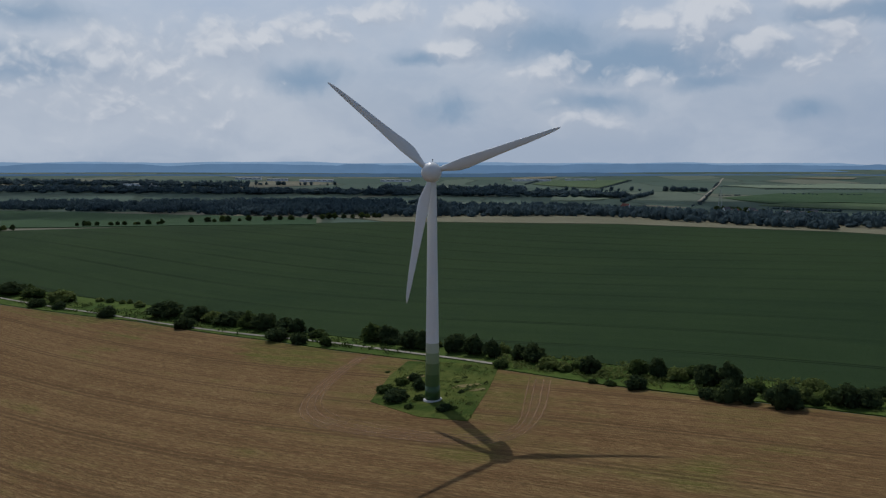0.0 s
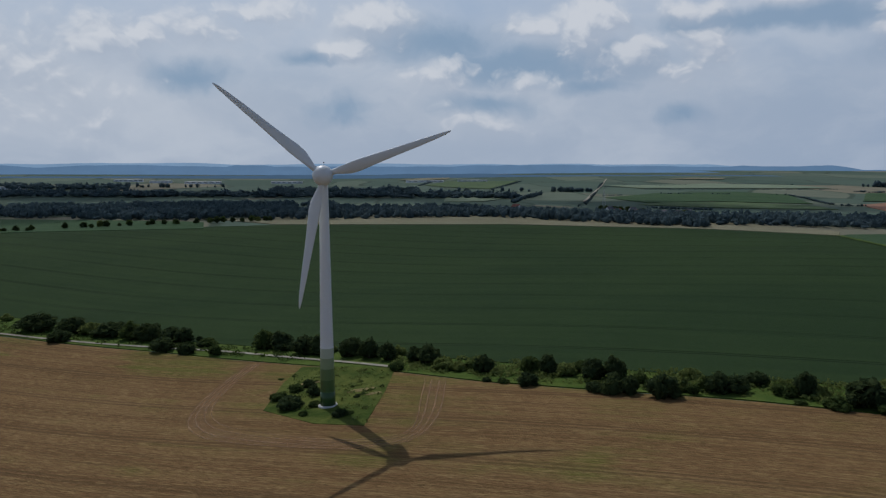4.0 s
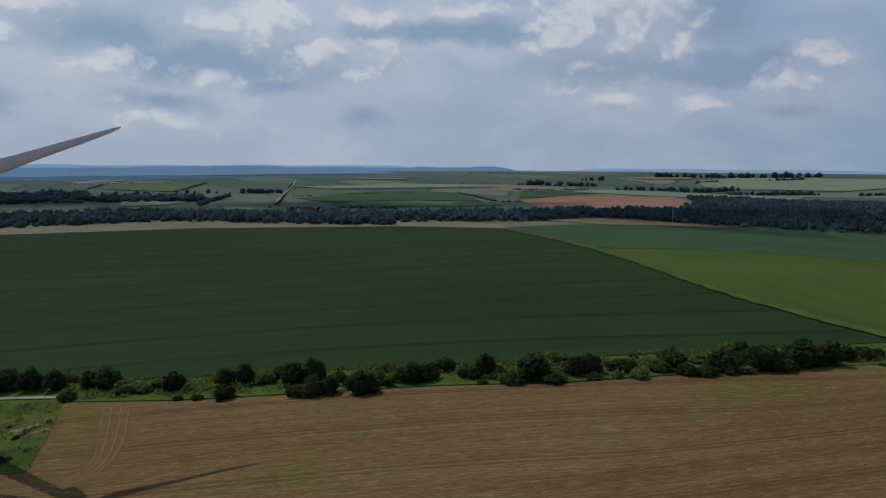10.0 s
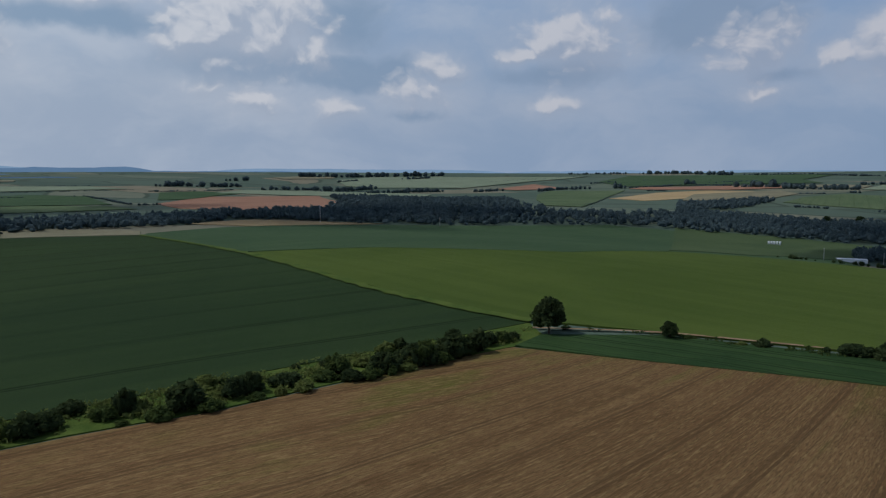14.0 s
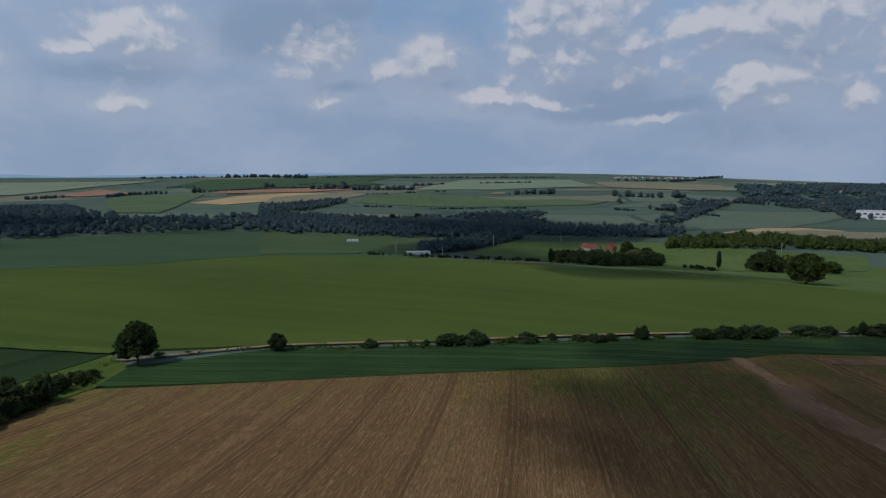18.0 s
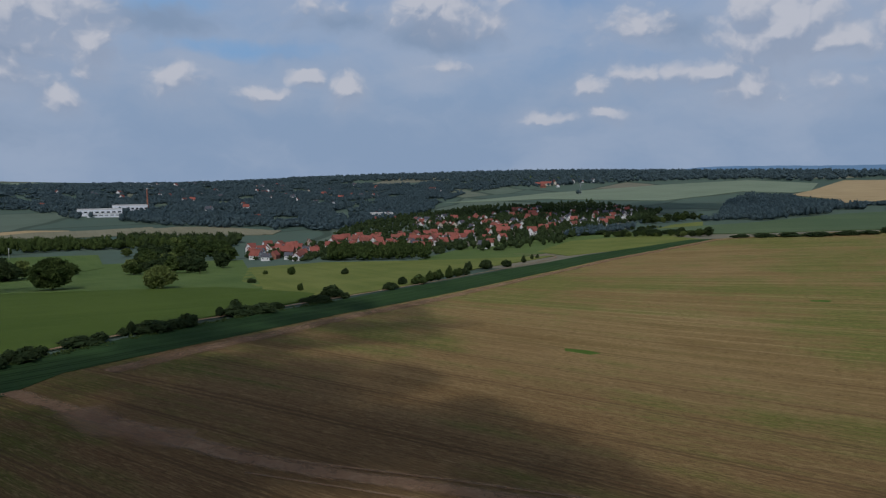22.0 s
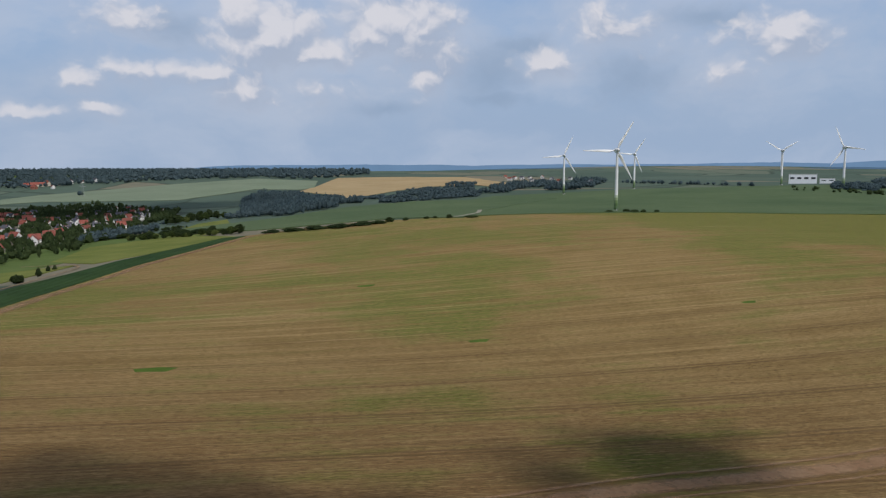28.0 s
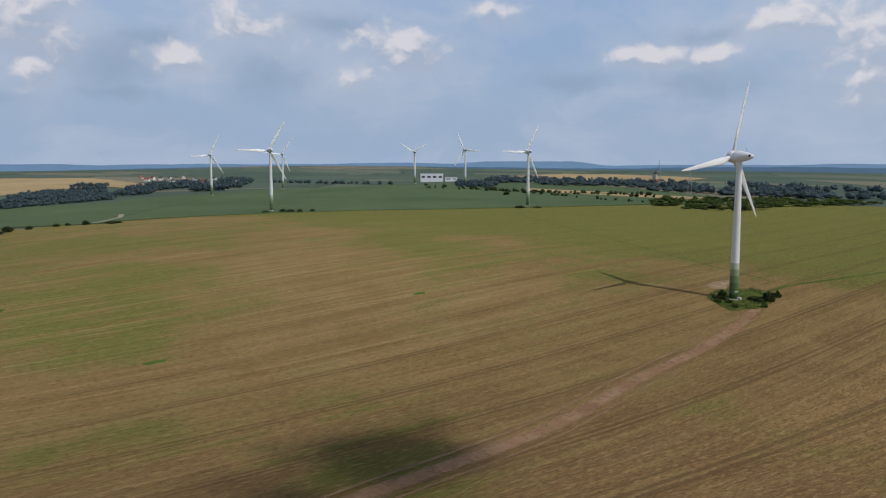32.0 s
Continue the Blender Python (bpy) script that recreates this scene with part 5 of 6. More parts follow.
field("hill_tan_field", [(60, -1600), (150, -1790), (110, -1960), (45, -2396), (-207, -2394), (-400, -2200), (-330, -1960), (-263, -1741), (-174, -1777), (-73, -1639), (39, -1444)], ripe_field, 1.5, "ripe tan field on the hillside", 30)
field("lower_bank_field", [(244, -814), (136, -882), (44, -1055), (-60, -1120), (-259, -1017), (-164, -894), (-100, -782), (-50, -657), (9, -712), (125, -692), (213, -717)], south_green, 1, "grey-green field below the crest", 30)
field("meadow_field", [(380, -301), (500, -431), (464, -485), (358, -498), (254, -524), (276, -425), (268, -315), (273, -260), (279, -224), (333, -269)], meadow, 0.5, "rough olive meadow below the farm road", 30)
field("bend_meadow_field", [(243, -521), (155, -637), (220, -722), (295, -682), (287, -565)], meadow, 0.5, "rough meadow beyond the road bend", 30)
field("valley_tan_field", [(1135, -481), (1145, -629), (1007, -821), (828, -842), (799, -790), (926, -751), (1059, -578)], pale_crop, 1.2, "pale tan field in the valley", 30)
field("valley_meadow_field", [(1093, 231), (1090, 65), (1054, -59), (820, 12), (779, 64), (523, 121)], dull_meadow, 0.9, "flat green meadow in the valley", 30)
field("farm_meadow_field", [(852, -47), (1059, -136), (1027, -352), (824, -516), (689, -427), (631, -313), (638, -158)], valley_grass, 0.9, "green meadow round the farm", 30)
field("lime_field", [(1483, -2721), (1337, -3065), (839, -3017), (864, -2750), (1141, -2591)], barley, 2, "bright green field high on the hill", 30)
field("south_tan_field", [(-82, -1776), (-224, -2366), (-372, -2358), (-410, -1837), (-307, -1679), (-275, -1928), (-131, -1672)], ripe_field, 1.5, "tan field beyond the hollow", 30)
field("west_tan_field", [(-1409, -1690), (-2293, -2233), (-1361, -927), (-1065, -820), (-1020, -1036)], ripe_field, 1.5, "wide tan field on the plain", 50.92)
field("hedge_tan_field", [(-741, -864), (-770, -547), (-729, -520), (-695, -815)], ripe_field, 0.9, "narrow tan field along the hedge", 30)
field("north_side_field", [(-454, 729), (-725, 1168), (-364, 949), (-141, 795), (-128, 719), (-280, 729)], slope_green, 0.9, "green field beyond the wheat", 30)
def fill(outline, spacing, most, seed):
    """Uneven plots inside an outline, none closer than the spacing."""
    rnd, spots = random.Random(seed), []
    xs, ys = [p[0] for p in outline], [p[1] for p in outline]
    for _ in range(4000):
        x, y = rnd.uniform(min(xs), max(xs)), rnd.uniform(min(ys), max(ys))
        if len(spots) < most and inside(outline, x, y) and all((x - a) ** 2 + (y - b) ** 2 > spacing ** 2 for a, b in spots):
            spots.append((x, y))
    return spots


field("grove_meadow_field", [(637, -151), (751, -186), (692, -301), (757, -435), (689, -488), (595, -520), (331, -268), (383, -241), (456, -188)], valley_grass, 0.5, "green meadow below the grove", 30)
field("crest_meadow_field", [(375, -508), (399, -659), (360, -773), (257, -787), (188, -828), (171, -722), (258, -659), (271, -557), (295, -475)], valley_grass, 0.42, "green pasture on the crest", 30)
garden_spots = fill([(697, -629), (701, -667), (656, -669), (651, -707), (545, -581), (507, -501), (524, -482), (590, -522)], 13, 34, 3)
terrace_spots = fill([(664, -747), (639, -793), (545, -805), (531, -883), (402, -639), (444, -637), (515, -625), (573, -637)], 11.5, 60, 4)
centre_spots = fill([(754, -1128), (739, -1224), (655, -1193), (702, -1544), (667, -1580), (485, -1039), (416, -979), (349, -796), (402, -786), (353, -587), (393, -619), (384, -561), (408, -561)], 13, 88, 5)
hillside_spots = fill([(558, -1217), (517, -1295), (501, -1583), (358, -1293), (332, -1065), (337, -936), (385, -892)], 21, 50, 6)
cluster_spots = fill([(968, -1274), (961, -1368), (748, -1050), (785, -1030)], 15, 14, 7)
upper_spots = [(1020, -2435), (996, -2459), (971, -2482), (946, -2506), (932, -2564), (906, -2587), (867, -2609), (916, -2361), (965, -2348), (1006, -2548)]
scattered_spots = [(1857, -1873), (1746, -1793), (1524, -1919), (1732, -1584), (1637, -1388), (1662, -2040), (1977, -1797), (1840, -1483), (1316, -1838), (1415, -1574), (1065, -992), (1061, -1030)]
south_spots = [(-493, -1956), (-466, -1821), (-523, -1933), (-570, -2010), (-525, -1806), (-498, -2163), (-461, -2080), (-519, -2153), (-653, -2087), (-561, -1672), (-494, -2269), (-556, -2195), (-610, -2236)]
north_spots = [(391, 808), (362, 821), (359, 879), (419, 832), (475, 914), (267, 1043), (404, 934), (394, 864), (382, 962)]
WORKS = [(1400 - 0.81 * k + 0.58 * j, -985 + 0.58 * k + 0.81 * j) for k in range(0, 250, 18) for j in range(-75, 80, 18)]
VILLAGE = garden_spots + terrace_spots + centre_spots + hillside_spots + cluster_spots
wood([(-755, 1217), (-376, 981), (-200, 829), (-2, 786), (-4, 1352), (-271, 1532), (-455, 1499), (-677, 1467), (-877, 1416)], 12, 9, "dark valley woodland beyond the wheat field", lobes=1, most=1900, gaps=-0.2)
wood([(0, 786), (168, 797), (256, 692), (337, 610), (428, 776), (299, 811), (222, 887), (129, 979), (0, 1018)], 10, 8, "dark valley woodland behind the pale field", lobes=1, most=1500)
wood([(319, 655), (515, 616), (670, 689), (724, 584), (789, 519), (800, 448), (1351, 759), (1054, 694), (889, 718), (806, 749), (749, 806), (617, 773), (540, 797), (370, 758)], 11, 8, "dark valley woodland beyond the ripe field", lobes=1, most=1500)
wood([(693, 555), (788, 435), (912, 406), (1073, 273), (1071, 189), (1066, 110), (1065, 36), (1101, -49), (1226, -165), (1340, -255), (1480, -240), (1600, -310), (1644, -200), (1557, -105), (1410, 43), (1558, 268), (1356, 341), (1180, 447), (1435, 627), (2078, 948), (2077, 1279), (1014, 809)], 13, 9, "broad dark woodland along the valley", lobes=1, most=2600)
wood([(1173, 247), (1123, 66), (1103, -71), (1159, -153), (1091, -376), (1150, -440), (1222, -426), (1296, -255), (1414, -69), (1471, 125), (1533, 315)], 11, 9, "dark woodland along the valley stream", lobes=1, most=1500)
wood([(819, -4), (899, -52), (1104, -161), (1164, -127), (960, -37), (873, 5)], 8, 10, "narrow wood running down to the stream", lobes=1, most=400, shape=ICO2)
wood([(1816, 369), (1871, 302), (2015, 237), (2007, 166), (1924, 179), (1723, 228), (1582, 325)], 14, 10, "hedgerow wood between far fields", lobes=1, most=400)
wood([(1290, -470), (1400, -440), (1470, -560), (1640, -540), (1700, -650), (1855, -694), (1775, -826), (1591, -892), (1246, -818), (1025, -837), (842, -835), (930, -1148), (1844, -2337), (2028, -2231), (1872, -1573), (1997, -1340), (1897, -886)], 14, 10, "wooded hillside with scattered gardens", lobes=1, most=4200, keep_off=WORKS, gaps=-0.08)
wood([(1033, -354), (1058, -475), (1001, -544), (808, -697), (747, -659), (923, -498), (957, -325)], 8, 10, "strip of woodland along the meadow", leaf_green, lobes=1, most=500, shape=ICO2)
wood([(472, -503), (365, -509), (412, -592), (541, -601)], 7, 10, "dense green wood at the village edge", leaf_green, lobes=2, most=400, keep_off=VILLAGE, shape=ICO2)
wood([(703, -121), (636, -153), (693, -223), (813, -267), (841, -214), (847, -155)], 7, 8, "dense dark wood in front of the farm", leaf_dark, most=420)
wood([(871, -579), (814, -610), (733, -654), (784, -706), (944, -634)], 9, 10, "strip of woodland below the village", leaf_dark, lobes=1, most=400, shape=ICO2)
wood([(1239, -856), (904, -941), (748, -846), (797, -1103), (915, -1478), (1191, -2038), (1725, -2445), (2002, -2114), (2129, -1528)], 14, 10, "wooded slope west of the village", lobes=1, most=4800, gaps=-0.1)
wood([(424, -614), (320, -577), (296, -651), (313, -851), (304, -1074), (343, -1345), (587, -1695), (834, -1558), (856, -1193), (714, -828)], 9, 8, "garden trees between the village houses", leaf_dark, lobes=1, most=1500, keep_off=VILLAGE)
wood([(2285, -2531), (1611, -2705), (1045, -2358), (676, -2547), (320, -2576), (110, -2347), (-75, -2708), (-97, -3170), (1368, -4490), (1959, -3317), (3010, -3365)], 22, 15, "dark forest along the hilltop", lobes=1, most=2600)
wood([(201, -1043), (125, -913), (81, -1028), (15, -1177), (50, -1400), (125, -1544), (147, -1759), (240, -1783), (260, -1573)], 10, 10, "dark copse in the hollow", lobes=1, most=1000, gaps=-0.12)
wood([(310, -690), (272, -834), (214, -942), (126, -926), (197, -1038), (293, -950), (333, -777)], 9, 7, "bushy bank below the fields", lobes=1, most=500, gaps=0.0)
wood([(42, -1163), (-27, -1104), (-184, -1208), (-265, -1584), (-196, -1564), (-65, -1514), (10, -1468)], 11, 6, "hazy wood in the southern hollow", lobes=1, most=800, gaps=0.1)
wood([(-31, -1246), (-161, -1326), (-273, -1369), (-339, -1786), (-243, -1891), (-173, -1672), (-67, -1620)], 12, 7, "rounded wood in the hollow beyond the crop", lobes=1, most=800, gaps=0.12)
wood([(-199, -1296), (-435, -1347), (-673, -1838), (-333, -1642)], 14, 11, "trees round the far village", lobes=1, most=500, gaps=0.05)
wood([(-629, -548), (-600, -437), (-609, -409), (-705, -399), (-813, -344), (-845, -400), (-770, -506), (-711, -593)], 17, 4.5, "scattered scrub bushes beside the far crop", leaf_green, lobes=2, most=160)
wood([(-839, -1132), (-830, -858), (-822, -626), (-838, -467), (-893, -375), (-1070, -444), (-1039, -666), (-1026, -895), (-1109, -1308)], 17, 8, "long belt of woodland on the plain", lobes=1, most=900, gaps=-0.05)

wood([(-700, -995), (-703, -900), (-805, -1004), (-824, -1155)], 11, 6, "belt of trees beside the white block", most=500)
tree_row((-652, -1691), (-712, -1226), 60, 7, "trees round the far southern farms")
tree_row((-662, -865), (-748, -627), 90, 5, "thin hedge along the far tan strip")
tree_row((723, 59), (723, -118), 70, 3.5, "low hedge below the meadow")

# ---- field patterns and hedges far off ----
field("far_pale_field", [(313, 3671), (468, 3855), (617, 3881), (575, 3678), (399, 3576)], pale_crop, 3.4, "pale field far out on the plain", 125)
field("far_green_field", [(253, 1685), (349, 2244), (441, 2432), (591, 2319), (501, 2014), (355, 1709)], pale_green, 1.9, "fresh green field on the plain", 70)
field("wide_plain_field", [(374, 3028), (531, 3401), (855, 3316), (567, 2621), (461, 2774)], south_green, 2.8, "wide grey-green field on the plain", 103)
tree_row((406, 1623), (492, 1869), 58, 8.1, "bushy hedge between far fields")
tree_row((492, 1869), (642, 2199), 69, 9.5, "bushy hedge between far fields")
tree_row((736, 2400), (799, 2336), 11, 14.0, "copse between far fields")
tree_row((569, 2598), (849, 3253), 140, 4.2, "thin hedge line between far fields")
tree_row((353, 3037), (486, 3504), 140, 5.6, "thin hedge line between far fields")
tree_row((149, 1293), (222, 1097), 50, 7.5, "line of round trees along the valley")
tree_row((736, 2400), (858, 2337), 22, 11.3, "copse between far fields")
tree_row((508, 1445), (710, 1925), 28, 3.7, "trees along a farm lane")
tree_row((710, 1925), (994, 2627), 28, 4.9, "trees along a farm lane")
tree_row((994, 2627), (1168, 3021), 15, 6.1, "trees along a farm lane")
tree_row((1022, 2667), (1237, 2640), 121, 3.3, "long hedge line on the plain")
tree_row((1237, 2640), (1506, 2757), 140, 3.4, "long hedge line on the plain")
tree_row((1506, 2757), (1801, 2626), 140, 3.6, "long hedge line on the plain")
tree_row((1030, 2166), (1062, 2155), 15, 4.1, "short dark hedge on the plain")
tree_row((1074, 2149), (1115, 2132), 19, 4.1, "short dark hedge on the plain")
tree_row((1179, 2121), (1235, 2103), 26, 4.1, "short dark hedge on the plain")
tree_row((1351, 2081), (1374, 2071), 10, 4.2, "short dark hedge on the plain")
tree_row((1399, 2064), (1352, 1902), 64, 4.8, "hedge running across the far field")
tree_row((1352, 1902), (1205, 1600), 140, 4.3, "hedge running across the far field")
tree_row((814, 2092), (883, 2118), 41, 3.2, "short dark hedge on the plain")
tree_row((1086, 2458), (1405, 2377), 140, 2.5, "thin hedge line between far fields")
tree_row((1405, 2377), (1764, 2315), 140, 2.5, "thin hedge line between far fields")
tree_row((1739, 2199), (1783, 2188), 17, 4.8, "short dark hedge on the plain")
tree_row((1804, 2183), (1849, 2171), 17, 4.8, "short dark hedge on the plain")
tree_row((1174, 1519), (1218, 1505), 16, 4.9, "short dark hedge beside the red field")
tree_row((384, 996), (412, 906), 22, 7.6, "garden trees round the hamlet")
tree_row((418, 842), (432, 780), 14, 7.7, "garden trees round the hamlet")
tree_row((633, 1372), (645, 1164), 94, 4.0, "scrubby hedge behind the hamlet")
field("plain_crop_field", [(767, 1970), (1035, 2208), (1321, 2235), (1414, 2074), (1164, 1609), (970, 1752), (754, 1658)], slope_green, 2.0, "green crop field across the valley", 74)
field("valley_edge_field", [(682, 1546), (821, 1703), (1009, 1706), (1091, 1508), (959, 1251), (801, 1355)], south_green, 1.6, "dull green meadow above the hamlet", 59)
field("upper_plain_field", [(1065, 2734), (1271, 2712), (1506, 2756), (1757, 2578), (1780, 2364), (1433, 2425), (1109, 2512)], pale_green, 2.7, "pale green field high on the plain", 99)
field("far_straw_field", [(1537, 3186), (1685, 3256), (1830, 3176), (1751, 3060)], pale_crop, 3.3, "straw-coloured field on the horizon", 120)
tree_row((2542, 2650), (2650, 2615), 6, 31.3, "dark round copse on the horizon")
tree_row((3142, 2711), (3304, 2570), 16, 23.5, "dark forest edge along the horizon")
tree_row((3304, 2570), (3613, 2373), 27, 24.0, "dark forest edge along the horizon")
tree_row((3613, 2373), (3862, 2179), 23, 24.7, "dark forest edge along the horizon")
tree_row((1976, 2449), (2066, 2423), 9, 17.9, "woodland far beyond the red field")
tree_row((2066, 2423), (2122, 2331), 10, 17.9, "woodland far beyond the red field")
tree_row((2141, 2321), (2256, 2255), 16, 14.3, "woodland far beyond the red field")
tree_row((1927, 2122), (2060, 2112), 49, 4.9, "hedge far beyond the red field")
tree_row((1752, 2170), (1900, 2133), 69, 4.0, "scattered trees far beyond the red field")
tree_row((2166, 2055), (2313, 1935), 22, 15.2, "trees round the far village")
tree_row((2313, 1935), (2359, 1788), 18, 15.2, "trees round the far village")
tree_row((2359, 1788), (2584, 1795), 26, 15.5, "trees round the far village")
tree_row((2244, 1876), (2344, 1733), 64, 4.9, "hedge along the far village")
tree_row((2344, 1733), (2438, 1652), 45, 5.0, "hedge along the far village")
tree_row((2880, 2228), (3028, 2220), 28, 9.4, "small wood on the far field")
tree_row((3343, 2142), (3535, 2079), 26, 13.7, "small wood on the far field")
tree_row((2300, 1628), (2443, 1563), 25, 11.3, "woodland along the far lane")
tree_row((2443, 1563), (2545, 1451), 23, 11.5, "woodland along the far lane")
wood([(1984, 1578), (2085, 1540), (2082, 1409), (1898, 1161), (1248, 767), (1246, 835)], 8, 11, "dark wood above the red field", None, most=900)
field("beyond_red_field", [(1858, 1997), (2097, 2074), (2251, 1836), (2352, 1593), (2353, 1380), (2066, 1264), (2139, 1448), (2043, 1617), (1971, 1758), (1927, 1885)], pale_green, 2.5, "pale green field beyond the red soil", 90)
field("far_slope_field", [(3004, 2335), (3408, 2404), (3784, 2134), (2831, 1594), (2627, 1807), (2629, 1984)], pale_green, 3.3, "hazy green slope beyond the far village", 122)
field("far_fallow_field", [(2980, 2745), (3167, 2746), (3320, 2582), (3149, 2473), (2906, 2596)], pale_crop, 3.7, "pale fallow field below the horizon", 136)
field("dark_crop_field", [(1422, 1761), (1719, 2118), (1880, 2098), (1955, 1922), (1801, 1895), (1504, 1743)], slope_green, 2.3, "blue-green crop beside the red soil", 86)
field("faint_red_field", [(2781, 1307), (3188, 1306), (2838, 1019), (2714, 1185)], red_soil, 2.8, "faint reddish field beyond the valley", 103)
field("valley_side_field", [(2403, 972), (2663, 1024), (2610, 715), (2152, 643), (1492, 505), (1461, 577), (1973, 804)], south_green, 2.0, "olive field on the valley side", 74)
field("red_strip_field", [(2736, 732), (2842, 710), (2790, 190), (2600, 120), (2500, 330), (2623, 626)], red_soil, 2.5, "reddish strip of soil above the tan field", 91)
field("brown_crop_field", [(1963, 393), (2261, 412), (2420, 190), (2260, 130), (2000, 210)], pale_crop, 1.9, "brownish crop beside the tan field", 71)
field("east_slope_field", [(3224, 2038), (3687, 2153), (4091, 1336), (3487, 1427), (2820, 1479), (2714, 1717)], pale_green, 3.4, "hazy green slope across the valley", 124)
field("east_plain_field", [(3418, 1066), (4230, 1124), (4300, 60), (3500, 180), (3010, 90), (2927, 782)], slope_green, 3.3, "hazy green field on the eastern plain", 120)
tree_row((3323, 1627), (3580, 1559), 113, 4.3, "hedge line on the eastern slope")
tree_row((3580, 1559), (4148, 1354), 140, 4.6, "hedge line on the eastern slope")
tree_row((2825, 815), (2799, 762), 6, 18.0, "round copse above the tan field")
tree_row((3016, 575), (3039, 537), 3, 24.1, "tall round trees on the plain")
tree_row((2833, 767), (2902, 649), 37, 6.6, "hedge above the tan field")
tree_row((2902, 649), (3024, 589), 36, 6.8, "hedge above the tan field")
tree_row((3024, 589), (2872, 387), 68, 6.7, "hedge above the tan field")
tree_row((3272, 1061), (3404, 969), 42, 6.8, "scattered trees on the slope")
tree_row((3575, 890), (3590, 856), 10, 6.2, "scattered trees on the slope")
tree_row((2564, 627), (2527, 549), 35, 4.4, "short hedge on the tan field")
tree_row((4418, 1579), (4564, 1213), 54, 13.2, "dark forest edge along the horizon")
tree_row((4565, 1145), (4636, 896), 25, 18.5, "dark forest edge along the horizon")
tree_row((4636, 896), (4359, 580), 42, 17.9, "dark forest edge along the horizon")
tree_row((2628, 1062), (2766, 1029), 22, 11.3, "trees along the valley lane")
tree_row((2766, 1029), (2809, 904), 20, 11.6, "trees along the valley lane")
tree_row((2478, 1570), (2559, 1453), 17, 14.8, "woodland along the far lane")
tree_row((2593, 1317), (2683, 1243), 21, 9.8, "trees above the long pale roof")
tree_row((1492, 508), (2221, 657), 140, 2.5, "field boundary bushes")
tree_row((4371, 654), (4359, 580), 6, 19.8, "copse on the horizon")
tree_row((4411, 522), (4303, 183), 65, 9.8, "dark forest edge along the horizon")
tree_row((4303, 183), (4016, -98), 78, 9.4, "dark forest edge along the horizon")
tree_row((4016, -98), (3922, -319), 48, 8.9, "dark forest edge along the horizon")
tree_row((3922, -319), (3936, -817), 101, 8.9, "dark forest edge along the horizon")
tree_row((2700, 355), (2629, 193), 15, 21.0, "wood beyond the tan field")
tree_row((2551, 187), (2479, 69), 17, 14.1, "wood beyond the tan field")
tree_row((2479, 69), (2463, -23), 12, 13.8, "wood beyond the tan field")
tree_row((2852, -23), (2891, -149), 29, 8.1, "wood beside the pale lane")
tree_row((3151, 506), (3326, 353), 57, 7.3, "hedge on the far plain")
tree_row((2277, 134), (2268, 64), 33, 3.8, "scattered field trees")
tree_row((1836, 120), (1817, 48), 29, 4.6, "long dark hedge across the meadow")
tree_row((1762, -42), (1755, -113), 29, 4.4, "long dark hedge across the meadow")
tree_row((1755, -113), (1759, -190), 31, 4.4, "long dark hedge across the meadow")
tree_row((1749, -221), (1745, -283), 25, 4.4, "long dark hedge across the meadow")
tree_row((2310, 13), (2306, -26), 14, 5.2, "short dark hedge on the plain")
tree_row((2339, -89), (2329, -122), 15, 3.9, "short dark hedge on the plain")
tree_row((2161, -303), (2181, -365), 8, 13.5, "copse on the open plain")
tree_row((2181, -365), (2173, -442), 10, 13.6, "copse on the open plain")
tree_row((2992, -308), (3121, -545), 62, 7.8, "avenue of single trees on the plain")
field("pale_yard_field", [(2172, -245), (2264, -269), (2267, -308), (2174, -285)], pale_crop, 2.0, "pale gravel yard on the plain", 74)
field("pale_stubble_field", [(2800, 167), (2842, 33), (2701, -59), (2542, -30), (2590, 71)], pale_crop, 2.4, "pale stubble strip beyond the wood", 89)
field("meadow_plain_field", [(1955, 147), (2132, 109), (2249, 18), (2135, -145), (1961, -284), (1960, -430), (1880, -520), (1790, -450), (1785, -217), (1815, -52), (1878, 55)], south_green, 1.8, "wide dull green meadow beyond the stream wood", 65)
field("sunlit_plain_field", [(2437, -28), (2736, -87), (3604, -291), (3590, -830), (3050, -760), (2640, -690), (2388, -296)], pale_green, 2.6, "pale green field on the eastern plain", 97)
field("pale_plain_field", [(2600, -730), (2990, -800), (3340, -890), (3349, -1246), (3035, -1348), (2398, -1149), (2392, -941)], pale_crop, 2.7, "pale straw-green field on the plain", 100)
field("town_edge_field", [(2392, -1050), (3487, -1707), (4073, -2426), (2674, -1726), (2310, -1267)], pale_green, 3.1, "pale green field below the town", 113)
field("valley_orange_field", [(1140, -489), (1193, -577), (1183, -645), (1124, -680), (1081, -619), (1088, -550)], ripe_field, 1.1, "ripe tan strip between the valley woods", 42)
field("works_meadow_field", [(1093, -707), (1066, -791), (996, -734), (997, -686)], pale_crop, 1.1, "pale meadow beside the factory", 42)
tree_row((2073, -597), (2009, -675), 11, 16.5, "line of woodland along a lane")
tree_row((2009, -675), (1981, -759), 9, 16.4, "line of woodland along a lane")
tree_row((3563, -1329), (3801, -1557), 50, 11.9, "dark wood on the skyline")
tree_row((3593, -1070), (3618, -1255), 33, 10.2, "trees below the distant town")
tree_row((3618, -1255), (3763, -1541), 54, 10.7, "trees below the distant town")
tree_row((4147, -1704), (4493, -2021), 66, 12.7, "trees along the skyline")
tree_row((2360, -1138), (2511, -1382), 52, 9.9, "wooded hollow on the plain")
tree_row((2511, -1382), (2278, -1331), 43, 9.9, "wooded hollow on the plain")
